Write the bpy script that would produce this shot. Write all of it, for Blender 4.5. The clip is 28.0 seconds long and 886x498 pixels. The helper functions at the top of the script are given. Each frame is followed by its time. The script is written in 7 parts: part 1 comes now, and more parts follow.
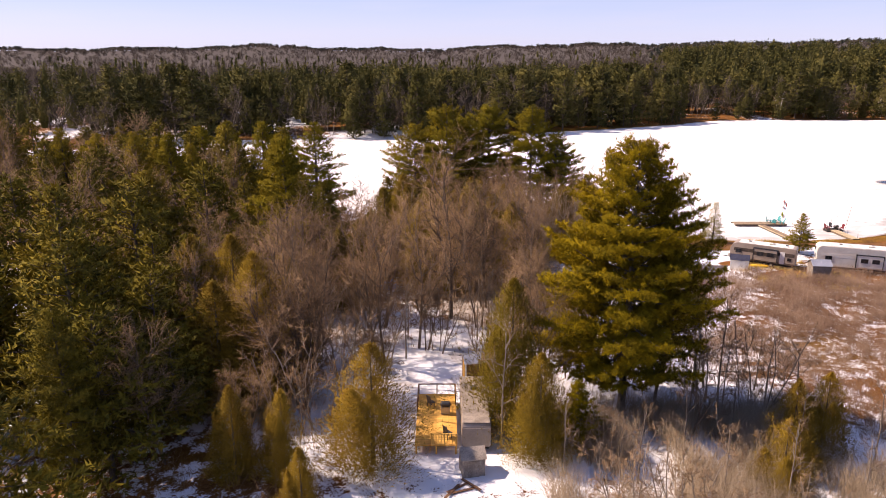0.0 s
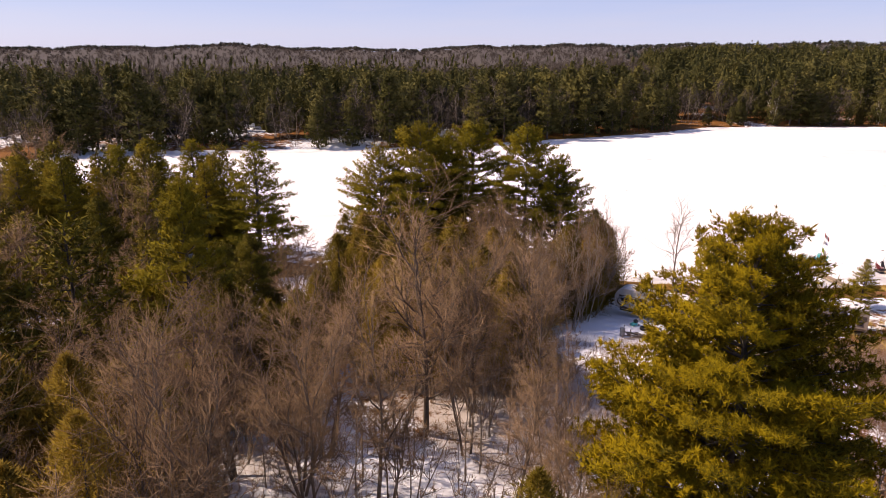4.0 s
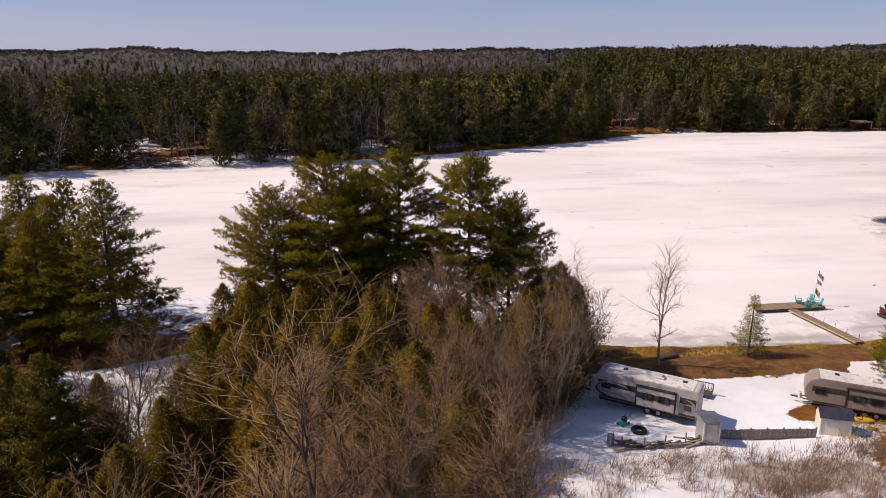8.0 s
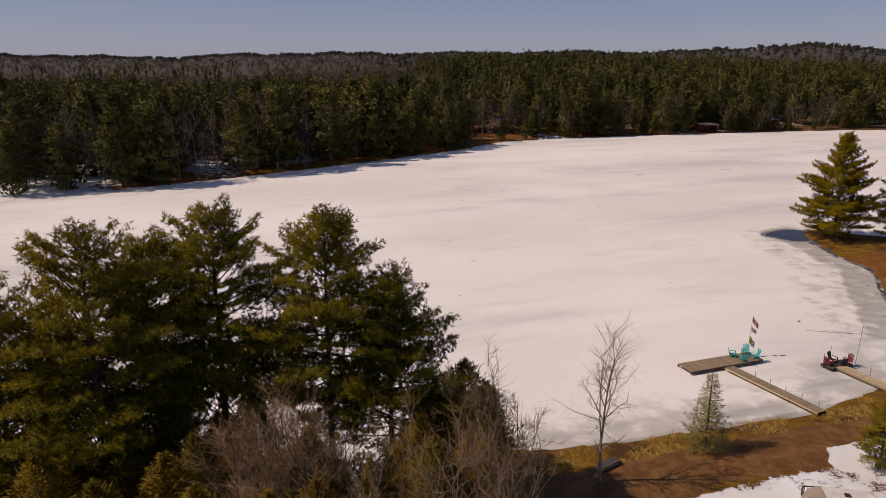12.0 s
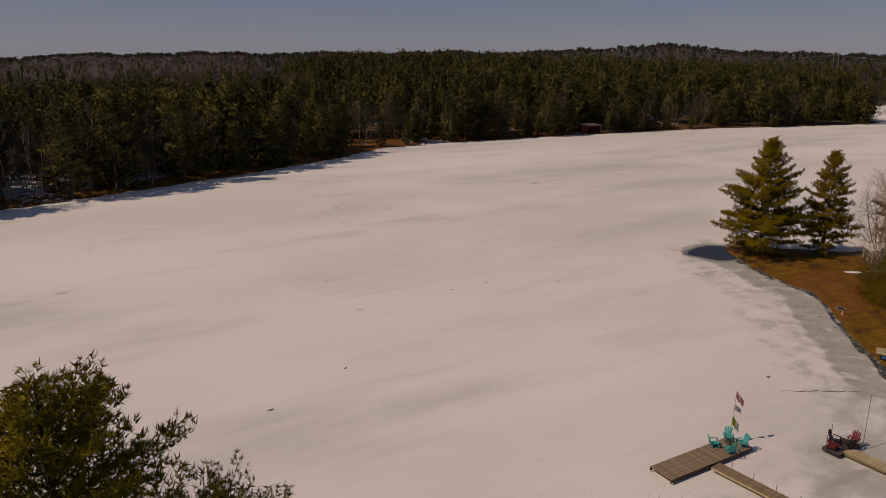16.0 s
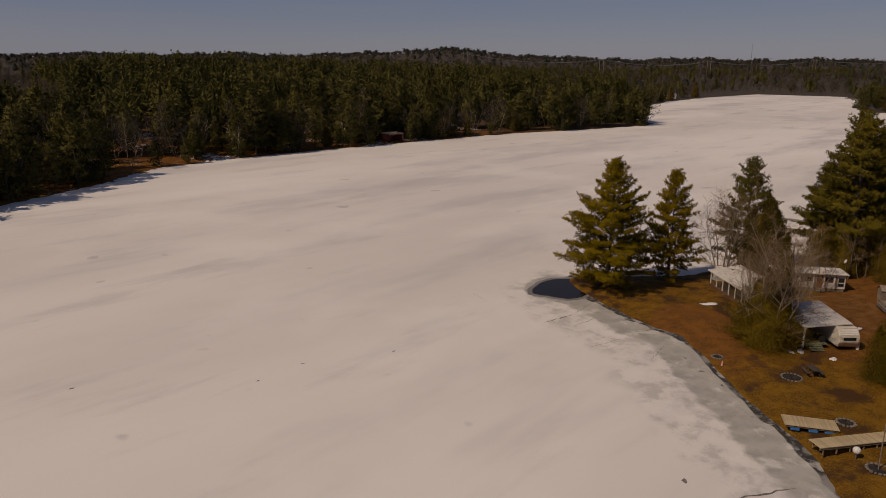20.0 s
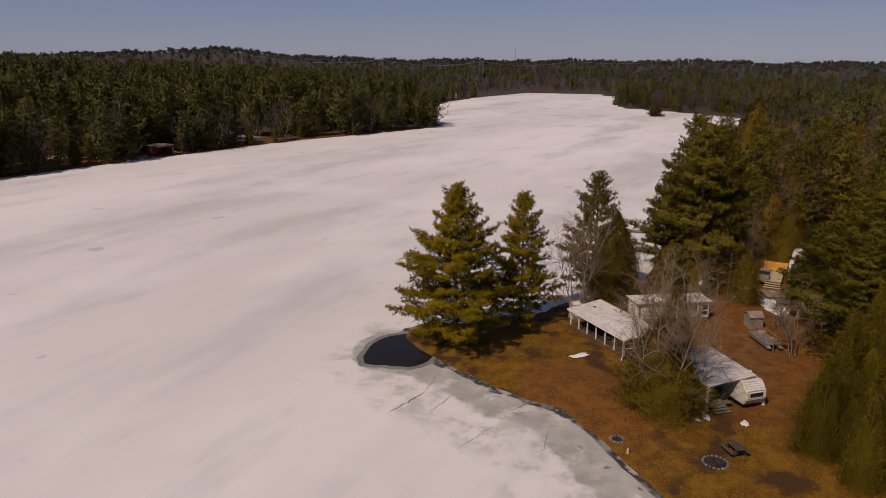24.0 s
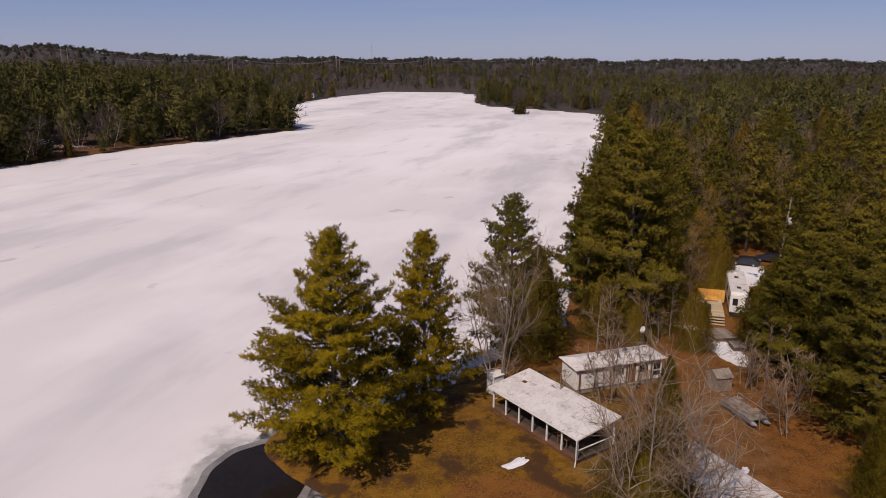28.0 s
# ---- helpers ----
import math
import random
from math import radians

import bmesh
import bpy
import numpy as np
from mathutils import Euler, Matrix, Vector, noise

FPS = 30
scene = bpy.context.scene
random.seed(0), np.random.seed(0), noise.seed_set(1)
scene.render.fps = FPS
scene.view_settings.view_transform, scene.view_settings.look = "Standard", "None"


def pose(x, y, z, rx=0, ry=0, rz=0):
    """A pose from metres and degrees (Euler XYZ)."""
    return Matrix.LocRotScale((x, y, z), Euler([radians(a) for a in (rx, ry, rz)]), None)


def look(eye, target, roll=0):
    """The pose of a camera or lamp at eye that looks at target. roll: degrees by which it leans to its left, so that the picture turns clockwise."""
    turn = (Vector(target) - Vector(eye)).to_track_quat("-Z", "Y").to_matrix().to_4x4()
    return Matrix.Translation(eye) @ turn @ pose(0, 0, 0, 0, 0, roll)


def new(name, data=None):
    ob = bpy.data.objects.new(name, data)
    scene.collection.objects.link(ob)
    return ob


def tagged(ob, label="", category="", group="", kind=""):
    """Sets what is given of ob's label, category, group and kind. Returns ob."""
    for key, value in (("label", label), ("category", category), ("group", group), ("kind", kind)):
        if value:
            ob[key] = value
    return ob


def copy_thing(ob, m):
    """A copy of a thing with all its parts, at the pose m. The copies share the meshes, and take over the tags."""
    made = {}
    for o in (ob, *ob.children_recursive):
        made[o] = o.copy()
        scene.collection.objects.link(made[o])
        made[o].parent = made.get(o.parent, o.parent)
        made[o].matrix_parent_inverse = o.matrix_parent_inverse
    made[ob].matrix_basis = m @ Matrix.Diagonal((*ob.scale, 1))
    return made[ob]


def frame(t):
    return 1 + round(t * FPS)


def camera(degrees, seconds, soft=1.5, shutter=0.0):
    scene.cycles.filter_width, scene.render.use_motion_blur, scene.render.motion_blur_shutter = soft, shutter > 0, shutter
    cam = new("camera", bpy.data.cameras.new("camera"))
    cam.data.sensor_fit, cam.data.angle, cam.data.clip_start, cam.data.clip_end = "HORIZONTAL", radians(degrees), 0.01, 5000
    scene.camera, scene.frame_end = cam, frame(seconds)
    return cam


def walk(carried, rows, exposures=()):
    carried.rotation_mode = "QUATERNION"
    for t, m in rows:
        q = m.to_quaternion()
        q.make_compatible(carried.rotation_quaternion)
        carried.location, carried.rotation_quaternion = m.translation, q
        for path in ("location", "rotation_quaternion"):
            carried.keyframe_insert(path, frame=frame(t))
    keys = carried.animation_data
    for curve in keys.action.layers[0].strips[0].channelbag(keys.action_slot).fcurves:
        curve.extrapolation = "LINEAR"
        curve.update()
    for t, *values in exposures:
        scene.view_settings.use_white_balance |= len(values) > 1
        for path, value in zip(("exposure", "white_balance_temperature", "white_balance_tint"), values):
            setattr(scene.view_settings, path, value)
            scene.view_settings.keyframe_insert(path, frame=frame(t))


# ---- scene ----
cam = camera(64.5, 28.0, 0.55)
METRES, EYE, TILT, LEAN, TURN = 170.0, 30.8, -15.7, 0.0, 0.0
ROWS = [
    (0.0, 0.0, 0.0, 0.0, -0.0, 0.0, -0.0),
    (0.5, 0.0002, 0.0172, 0.0054, -0.02, -0.01, -0.0),
    (1.0, 0.0003, 0.0339, 0.0111, -0.13, -0.04, -0.0),
    (1.5, 0.0004, 0.0509, 0.0162, -0.22, -0.03, -0.02),
    (2.0, 0.0007, 0.0684, 0.0207, -0.33, 0.0, -0.01),
    (2.5, 0.0012, 0.086, 0.0258, -0.57, -0.0, 0.01),
    (3.0, 0.0016, 0.1035, 0.0307, -0.99, 0.01, 0.1),
    (3.5, 0.0019, 0.1212, 0.0358, -1.44, 0.01, 0.17),
    (5.5, 0.0043, 0.1865, 0.0546, -3.97, 0.03, 0.81),
    (6.0, 0.0053, 0.2034, 0.0593, -4.74, 0.06, 1.04),
    (6.5, 0.0066, 0.2193, 0.0637, -5.45, 0.1, 1.26),
    (7.0, 0.0083, 0.236, 0.0685, -6.27, 0.14, 1.5),
    (7.5, 0.0101, 0.2526, 0.0735, -7.09, 0.17, 1.76),
    (8.0, 0.0121, 0.2693, 0.0786, -7.95, 0.17, 1.99),
    (8.5, 0.0143, 0.286, 0.0834, -9.43, 0.17, 2.41),
    (9.0, 0.017, 0.3024, 0.0883, -11.12, 0.13, 2.9),
    (9.5, 0.0197, 0.3187, 0.0931, -12.79, 0.06, 3.35),
    (10.0, 0.0228, 0.3354, 0.0975, -14.39, 0.02, 3.78),
    (10.5, 0.0263, 0.352, 0.102, -16.08, -0.04, 4.25),
    (11.0, 0.03, 0.3683, 0.1064, -17.81, -0.13, 4.71),
    (11.5, 0.0342, 0.3846, 0.1109, -18.8, -0.18, 4.96),
    (13.5, 0.0553, 0.449, 0.1281, -20.56, -0.27, 5.36),
    (14.0, 0.0612, 0.4647, 0.1323, -21.5, -0.37, 5.62),
    (14.5, 0.0677, 0.4805, 0.1363, -23.06, -0.54, 6.01),
    (15.0, 0.0745, 0.4959, 0.1404, -24.95, -0.74, 6.51),
    (15.5, 0.0817, 0.5111, 0.1442, -27.13, -1.0, 7.13),
    (16.0, 0.0891, 0.5264, 0.1481, -29.14, -1.26, 7.61),
    (16.5, 0.0968, 0.5413, 0.1522, -31.03, -1.49, 8.06),
    (17.0, 0.1045, 0.5556, 0.157, -32.92, -1.75, 8.43),
    (17.5, 0.1129, 0.5701, 0.1613, -34.85, -2.01, 8.83),
    (18.0, 0.1216, 0.5848, 0.1658, -36.96, -2.29, 9.26),
    (18.5, 0.1306, 0.5991, 0.171, -39.2, -2.63, 9.73),
    (19.0, 0.1405, 0.6134, 0.1764, -41.45, -2.99, 10.19),
    (19.5, 0.1509, 0.6272, 0.1815, -43.61, -3.37, 10.61),
    (20.0, 0.1612, 0.6407, 0.1865, -45.7, -3.77, 10.98),
    (20.5, 0.1723, 0.654, 0.1911, -47.99, -4.21, 11.42),
    (22.5, 0.2233, 0.7056, 0.2065, -55.69, -5.84, 12.7),
    (23.0, 0.2371, 0.7173, 0.2097, -57.93, -6.33, 13.05),
    (23.5, 0.2517, 0.729, 0.2124, -60.66, -6.93, 13.41),
    (24.0, 0.2662, 0.7399, 0.2153, -63.44, -7.59, 13.74),
    (24.5, 0.2814, 0.7502, 0.2181, -66.18, -8.28, 14.12),
    (25.0, 0.2968, 0.7599, 0.2204, -68.68, -8.91, 14.37),
    (25.5, 0.3131, 0.7687, 0.2222, -71.13, -9.52, 14.64),
    (26.0, 0.3299, 0.7772, 0.2236, -73.32, -10.09, 14.84),
    (26.5, 0.3475, 0.7851, 0.2248, -74.58, -10.43, 14.96),
    (27.0, 0.3653, 0.7922, 0.2262, -74.82, -10.5, 14.99),
    (27.5, 0.3835, 0.7987, 0.2275, -74.85, -10.52, 14.98),
    (28.0, 0.4021, 0.8044, 0.2288, -75.05, -10.57, 14.99),
]
EXPOSURES = [
    (0.0, 0.76, 7700, 26), (3.5, 0.62, 7700, 25), (5.5, 0.28, 7450, 22), (8.0, -0.08, 7400, 20), (11.0, -0.43, 7700, 19), (14.0, -0.92, 8200, 18),
    (17.0, -1.25, 8700, 18), (20.0, -1.25, 8700, 18), (22.5, -1.05, 8200, 19), (25.0, -0.7, 7350, 20), (28.0, -0.46, 7000, 21),
]
walk(cam, [(t, pose(0, 0, EYE, TILT, LEAN, TURN) @ pose(METRES * x, METRES * y, METRES * z, 90 + pitch, roll, yaw)) for t, x, y, z, yaw, pitch, roll in ROWS], EXPOSURES)

# ---- daylight: early spring sun from the west side of the camp, clear sky ----
SUN_ELEVATION, SUN_FROM = radians(47), Vector((-0.975, 0.22, 0)).normalized()
world = bpy.data.worlds.new("sky")
scene.world = world
world.use_nodes = True
sky = world.node_tree.nodes.new("ShaderNodeTexSky")
sky.sky_type, sky.sun_disc = "NISHITA", False
sky.sun_elevation, sky.sun_rotation = SUN_ELEVATION, math.atan2(SUN_FROM.x, SUN_FROM.y)
sky.air_density, sky.dust_density, sky.ozone_density = 1.0, 0.4, 4.0
back = world.node_tree.nodes["Background"]
back.inputs["Strength"].default_value = 0.1
haze = world.node_tree.nodes.new("ShaderNodeMix")
haze.data_type = "RGBA"
haze.inputs["Factor"].default_value = 0.7
world.node_tree.links.new(sky.outputs[0], haze.inputs["A"])
# pale above the horizon, deeper blue higher up, with thin streaks of high cloud
toward = world.node_tree.nodes.new("ShaderNodeTexCoord")
height = world.node_tree.nodes.new("ShaderNodeSeparateXYZ")
world.node_tree.links.new(toward.outputs["Generated"], height.inputs[0])
rise_k = world.node_tree.nodes.new("ShaderNodeMapRange")
rise_k.interpolation_type = "SMOOTHSTEP"
rise_k.inputs["From Min"].default_value, rise_k.inputs["From Max"].default_value = -0.01, 0.11
world.node_tree.links.new(height.outputs["Z"], rise_k.inputs["Value"])
deep = world.node_tree.nodes.new("ShaderNodeMix")
deep.data_type = "RGBA"
deep.inputs["A"].default_value, deep.inputs["B"].default_value = (3.55, 4.6, 7.5, 1.0), (2.15, 3.3, 6.9, 1.0)
world.node_tree.links.new(rise_k.outputs["Result"], deep.inputs["Factor"])
zenith_k = world.node_tree.nodes.new("ShaderNodeMapRange")
zenith_k.interpolation_type = "SMOOTHSTEP"
zenith_k.inputs["From Min"].default_value, zenith_k.inputs["From Max"].default_value = 0.1, 0.5
world.node_tree.links.new(height.outputs["Z"], zenith_k.inputs["Value"])
zenith = world.node_tree.nodes.new("ShaderNodeMix")
zenith.data_type = "RGBA"
zenith.inputs["B"].default_value = (1.05, 1.75, 4.1, 1.0)
world.node_tree.links.new(zenith_k.outputs["Result"], zenith.inputs["Factor"])
world.node_tree.links.new(deep.outputs["Result"], zenith.inputs["A"])
flat = world.node_tree.nodes.new("ShaderNodeMapping")
flat.inputs["Scale"].default_value = (3.0, 3.0, 34.0)
world.node_tree.links.new(toward.outputs["Generated"], flat.inputs["Vector"])
wisps = world.node_tree.nodes.new("ShaderNodeTexNoise")
wisps.inputs["Scale"].default_value, wisps.inputs["Detail"].default_value = 1.6, 6.0
world.node_tree.links.new(flat.outputs[0], wisps.inputs["Vector"])
wisp_k = world.node_tree.nodes.new("ShaderNodeMapRange")
wisp_k.inputs["From Min"].default_value, wisp_k.inputs["From Max"].default_value, wisp_k.inputs["To Max"].default_value = 0.5, 0.75, 0.25
world.node_tree.links.new(wisps.outputs["Fac"], wisp_k.inputs["Value"])
cloud_mix = world.node_tree.nodes.new("ShaderNodeMix")
cloud_mix.data_type = "RGBA"
cloud_mix.inputs["B"].default_value = (3.9, 4.4, 6.6, 1.0)
world.node_tree.links.new(wisp_k.outputs["Result"], cloud_mix.inputs["Factor"])
world.node_tree.links.new(zenith.outputs["Result"], cloud_mix.inputs["A"])
world.node_tree.links.new(cloud_mix.outputs["Result"], haze.inputs["B"])
world.node_tree.links.new(haze.outputs["Result"], back.inputs["Color"])
sun_data = bpy.data.lights.new("sun", "SUN")
sun_data.energy, sun_data.angle, sun_data.color = 4.5, radians(0.5), (1.0, 0.925, 0.84)
sun = new("sun", sun_data)
sun.matrix_world = look(SUN_FROM * 100 * math.cos(SUN_ELEVATION) + Vector((0, 0, 100 * math.sin(SUN_ELEVATION))), (0, 0, 0))

# ---- materials ----
def shader(name):
    m = bpy.data.materials.new(name)
    m.use_nodes = True
    return m, m.node_tree.nodes, m.node_tree.links, m.node_tree.nodes["Principled BSDF"]


def noise_node(n, l, scale, detail=4, rough=0.6, source=None):
    t = n.new("ShaderNodeTexNoise")
    t.inputs["Scale"].default_value, t.inputs["Detail"].default_value, t.inputs["Roughness"].default_value = scale, detail, rough
    if source is not None:
        l.new(source, t.inputs["Vector"])
    return t.outputs["Fac"]


def ramp(n, l, fac, lo, hi):
    r = n.new("ShaderNodeMapRange")
    r.interpolation_type = "SMOOTHSTEP"
    r.inputs["From Min"].default_value, r.inputs["From Max"].default_value = lo, hi
    l.new(fac, r.inputs["Value"])
    return r.outputs["Result"]


def blend(n, l, fac, a, b, how="MIX"):
    x = n.new("ShaderNodeMix")
    x.data_type, x.blend_type = "RGBA", how
    for socket, value in ((x.inputs["Factor"], fac), (x.inputs["A"], a), (x.inputs["B"], b)):
        if isinstance(value, (int, float)):
            socket.default_value = value
        elif isinstance(value, tuple):
            socket.default_value = (*value, 1.0)
        else:
            l.new(value, socket)
    return x.outputs["Result"]


def calc(n, l, how, a, b):
    x = n.new("ShaderNodeMath")
    x.operation = how
    for socket, value in ((x.inputs[0], a), (x.inputs[1], b)):
        if isinstance(value, (int, float)):
            socket.default_value = value
        else:
            l.new(value, socket)
    return x.outputs[0]


def add_bump(n, l, p, height, strength, distance=0.05):
    b = n.new("ShaderNodeBump")
    b.inputs["Strength"].default_value, b.inputs["Distance"].default_value = strength, distance
    l.new(height, b.inputs["Height"])
    l.new(b.outputs[0], p.inputs["Normal"])


def surface(name, a, b, scale=2.0, fine=25.0, rough=0.8, metal=0.0, bump=0.25, rand=0.0, spec=0.3, stretch=None, dirt=None):
    """Two colours mixed at two scales, with fine relief; rand: how far copies differ in brightness; dirt: a third colour in worn patches."""
    m, n, l, p = shader(name)
    at = n.new("ShaderNodeTexCoord").outputs["Object"]
    if stretch:
        mp = n.new("ShaderNodeMapping")
        mp.inputs["Scale"].default_value = stretch
        l.new(at, mp.inputs["Vector"])
        at = mp.outputs[0]
    big, small = noise_node(n, l, scale, 3, 0.6, at), noise_node(n, l, fine, 4, 0.65, at)
    fac = ramp(n, l, calc(n, l, "ADD", calc(n, l, "MULTIPLY", big, 0.6), calc(n, l, "MULTIPLY", small, 0.4)), 0.35, 0.65)
    c = blend(n, l, fac, a, b)
    if dirt:
        c = blend(n, l, ramp(n, l, noise_node(n, l, scale * 2.3, 6, 0.7, at), 0.55, 0.7), c, dirt)
    if rand:
        r = n.new("ShaderNodeObjectInfo").outputs["Random"]
        k = calc(n, l, "ADD", calc(n, l, "MULTIPLY", r, 2 * rand), 1 - rand)
        h = n.new("ShaderNodeHueSaturation")
        l.new(k, h.inputs["Value"])
        l.new(c, h.inputs["Color"])
        c = h.outputs[0]
    l.new(c, p.inputs["Base Color"])
    p.inputs["Roughness"].default_value, p.inputs["Metallic"].default_value = rough, metal
    p.inputs["Specular IOR Level"].default_value = spec
    if bump:
        add_bump(n, l, p, small, bump, 0.02)
    return m


def foliage(name, dark, light, tip, rand=0.3, scale=0.35, world_space=False, through_k=0.1):
    """Needles and sprays: clump-scale and blade-scale variation, a little light passing through."""
    m, n, l, p = shader(name)
    geo = n.new("ShaderNodeNewGeometry")
    at = geo.outputs["Position"]
    big = noise_node(n, l, scale, 3, 0.6, at)
    c = blend(n, l, ramp(n, l, big, 0.35, 0.65), dark, light)
    c = blend(n, l, calc(n, l, "MULTIPLY", geo.outputs["Random Per Island"], 0.65), c, tip)
    h = n.new("ShaderNodeHueSaturation")
    if world_space:
        r = ramp(n, l, noise_node(n, l, 0.09, 2, 0.5, at), 0.35, 0.65)
    else:
        r = n.new("ShaderNodeObjectInfo").outputs["Random"]
    l.new(calc(n, l, "ADD", calc(n, l, "MULTIPLY", r, 2 * rand), 1 - rand), h.inputs["Value"])
    l.new(calc(n, l, "ADD", calc(n, l, "MULTIPLY", r, -0.02), 0.505), h.inputs["Hue"])
    l.new(c, h.inputs["Color"])
    l.new(h.outputs[0], p.inputs["Base Color"])
    p.inputs["Roughness"].default_value, p.inputs["Specular IOR Level"].default_value = 0.8, 0.06
    t = n.new("ShaderNodeBsdfTranslucent")
    l.new(h.outputs[0], t.inputs["Color"])
    x = n.new("ShaderNodeMixShader")
    x.inputs[0].default_value = through_k
    out = n["Material Output"]
    l.new(p.outputs[0], x.inputs[1])
    l.new(t.outputs[0], x.inputs[2])
    l.new(x.outputs[0], out.inputs["Surface"])
    return m


PINE = foliage("pine_needles", (0.045, 0.045, 0.006), (0.195, 0.15, 0.006), (0.36, 0.256, 0.008), 0.15, 0.55)
OLIVE_PINE = foliage("olive_pine_needles", (0.058, 0.058, 0.01), (0.2, 0.162, 0.012), (0.34, 0.26, 0.016), 0.2, 0.5)
# darker needle copy, with the shade of the dense west wood coloured in
SHADED_DARK_PINE = foliage("shaded_dark_pine_needles", (0.042, 0.043, 0.011), (0.125, 0.106, 0.013), (0.22, 0.172, 0.017), 0.3, 0.45)
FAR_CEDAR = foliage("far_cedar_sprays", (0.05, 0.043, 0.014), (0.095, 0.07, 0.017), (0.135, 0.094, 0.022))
CEDAR = foliage("cedar_sprays", (0.12, 0.085, 0.014), (0.235, 0.163, 0.02), (0.34, 0.23, 0.03), through_k=0.22)
OLIVE_CEDAR = foliage("olive_cedar_sprays", (0.085, 0.064, 0.011), (0.17, 0.123, 0.015), (0.25, 0.173, 0.023), through_k=0.15)
GREEN_CEDAR = foliage("green_cedar_sprays", (0.055, 0.046, 0.007), (0.13, 0.1, 0.01), (0.215, 0.157, 0.015), through_k=0.15)
SPRUCE = foliage("spruce_needles", (0.12, 0.115, 0.04), (0.24, 0.212, 0.065), (0.34, 0.285, 0.09))
FAR_PINE = foliage("far_needles", (0.047, 0.05, 0.02), (0.092, 0.087, 0.024), (0.135, 0.12, 0.03), 0.4, 0.12, True)
# greyer, duller needle copy: the haze of distance is put into the colour
HAZED_RIDGE_PINE = foliage("hazed_ridge_needles", (0.03, 0.033, 0.025), (0.055, 0.057, 0.041), (0.08, 0.08, 0.056), 0.3, 0.02, True)
BARK = surface("pine_bark", (0.05, 0.04, 0.033), (0.13, 0.105, 0.085), 1.5, 14, 0.95, 0, 0.6, 0.2, 0.1, (1, 1, 0.3))
TWIG = surface("bare_twigs", (0.165, 0.1, 0.052), (0.31, 0.2, 0.115), 0.4, 6, 0.9, 0, 0, 0.3, 0.1)
TAN_BARK = surface("tan_bark", (0.085, 0.062, 0.045), (0.18, 0.138, 0.104), 0.8, 10, 0.9, 0, 0.4, 0.2, 0.1, (1, 1, 0.4))
GREY_BARK = surface("grey_bark", (0.155, 0.122, 0.094), (0.31, 0.255, 0.2), 0.8, 10, 0.9, 0, 0.4, 0.2, 0.1, (1, 1, 0.4))
BIRCH = surface("birch_bark", (0.75, 0.72, 0.67), (0.5, 0.47, 0.42), 0.9, 12, 0.7, 0, 0.2, 0.1, 0.2, (1, 1, 2), (0.08, 0.07, 0.06))
PALE_TWIG = surface("pale_twigs", (0.2, 0.15, 0.1), (0.36, 0.28, 0.195), 0.4, 6, 0.9, 0, 0, 0.1, 0.1)
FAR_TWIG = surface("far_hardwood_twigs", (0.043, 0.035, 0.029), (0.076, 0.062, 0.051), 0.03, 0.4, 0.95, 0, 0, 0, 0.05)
SHRUB = surface("red_brown_stems", (0.15, 0.09, 0.06), (0.28, 0.19, 0.135), 0.2, 2, 0.9, 0, 0, 0, 0.1)
DRY_GRASS = surface("dry_grass", (0.33, 0.22, 0.06), (0.5, 0.36, 0.12), 0.5, 4, 0.95, 0, 0, 0, 0.1)


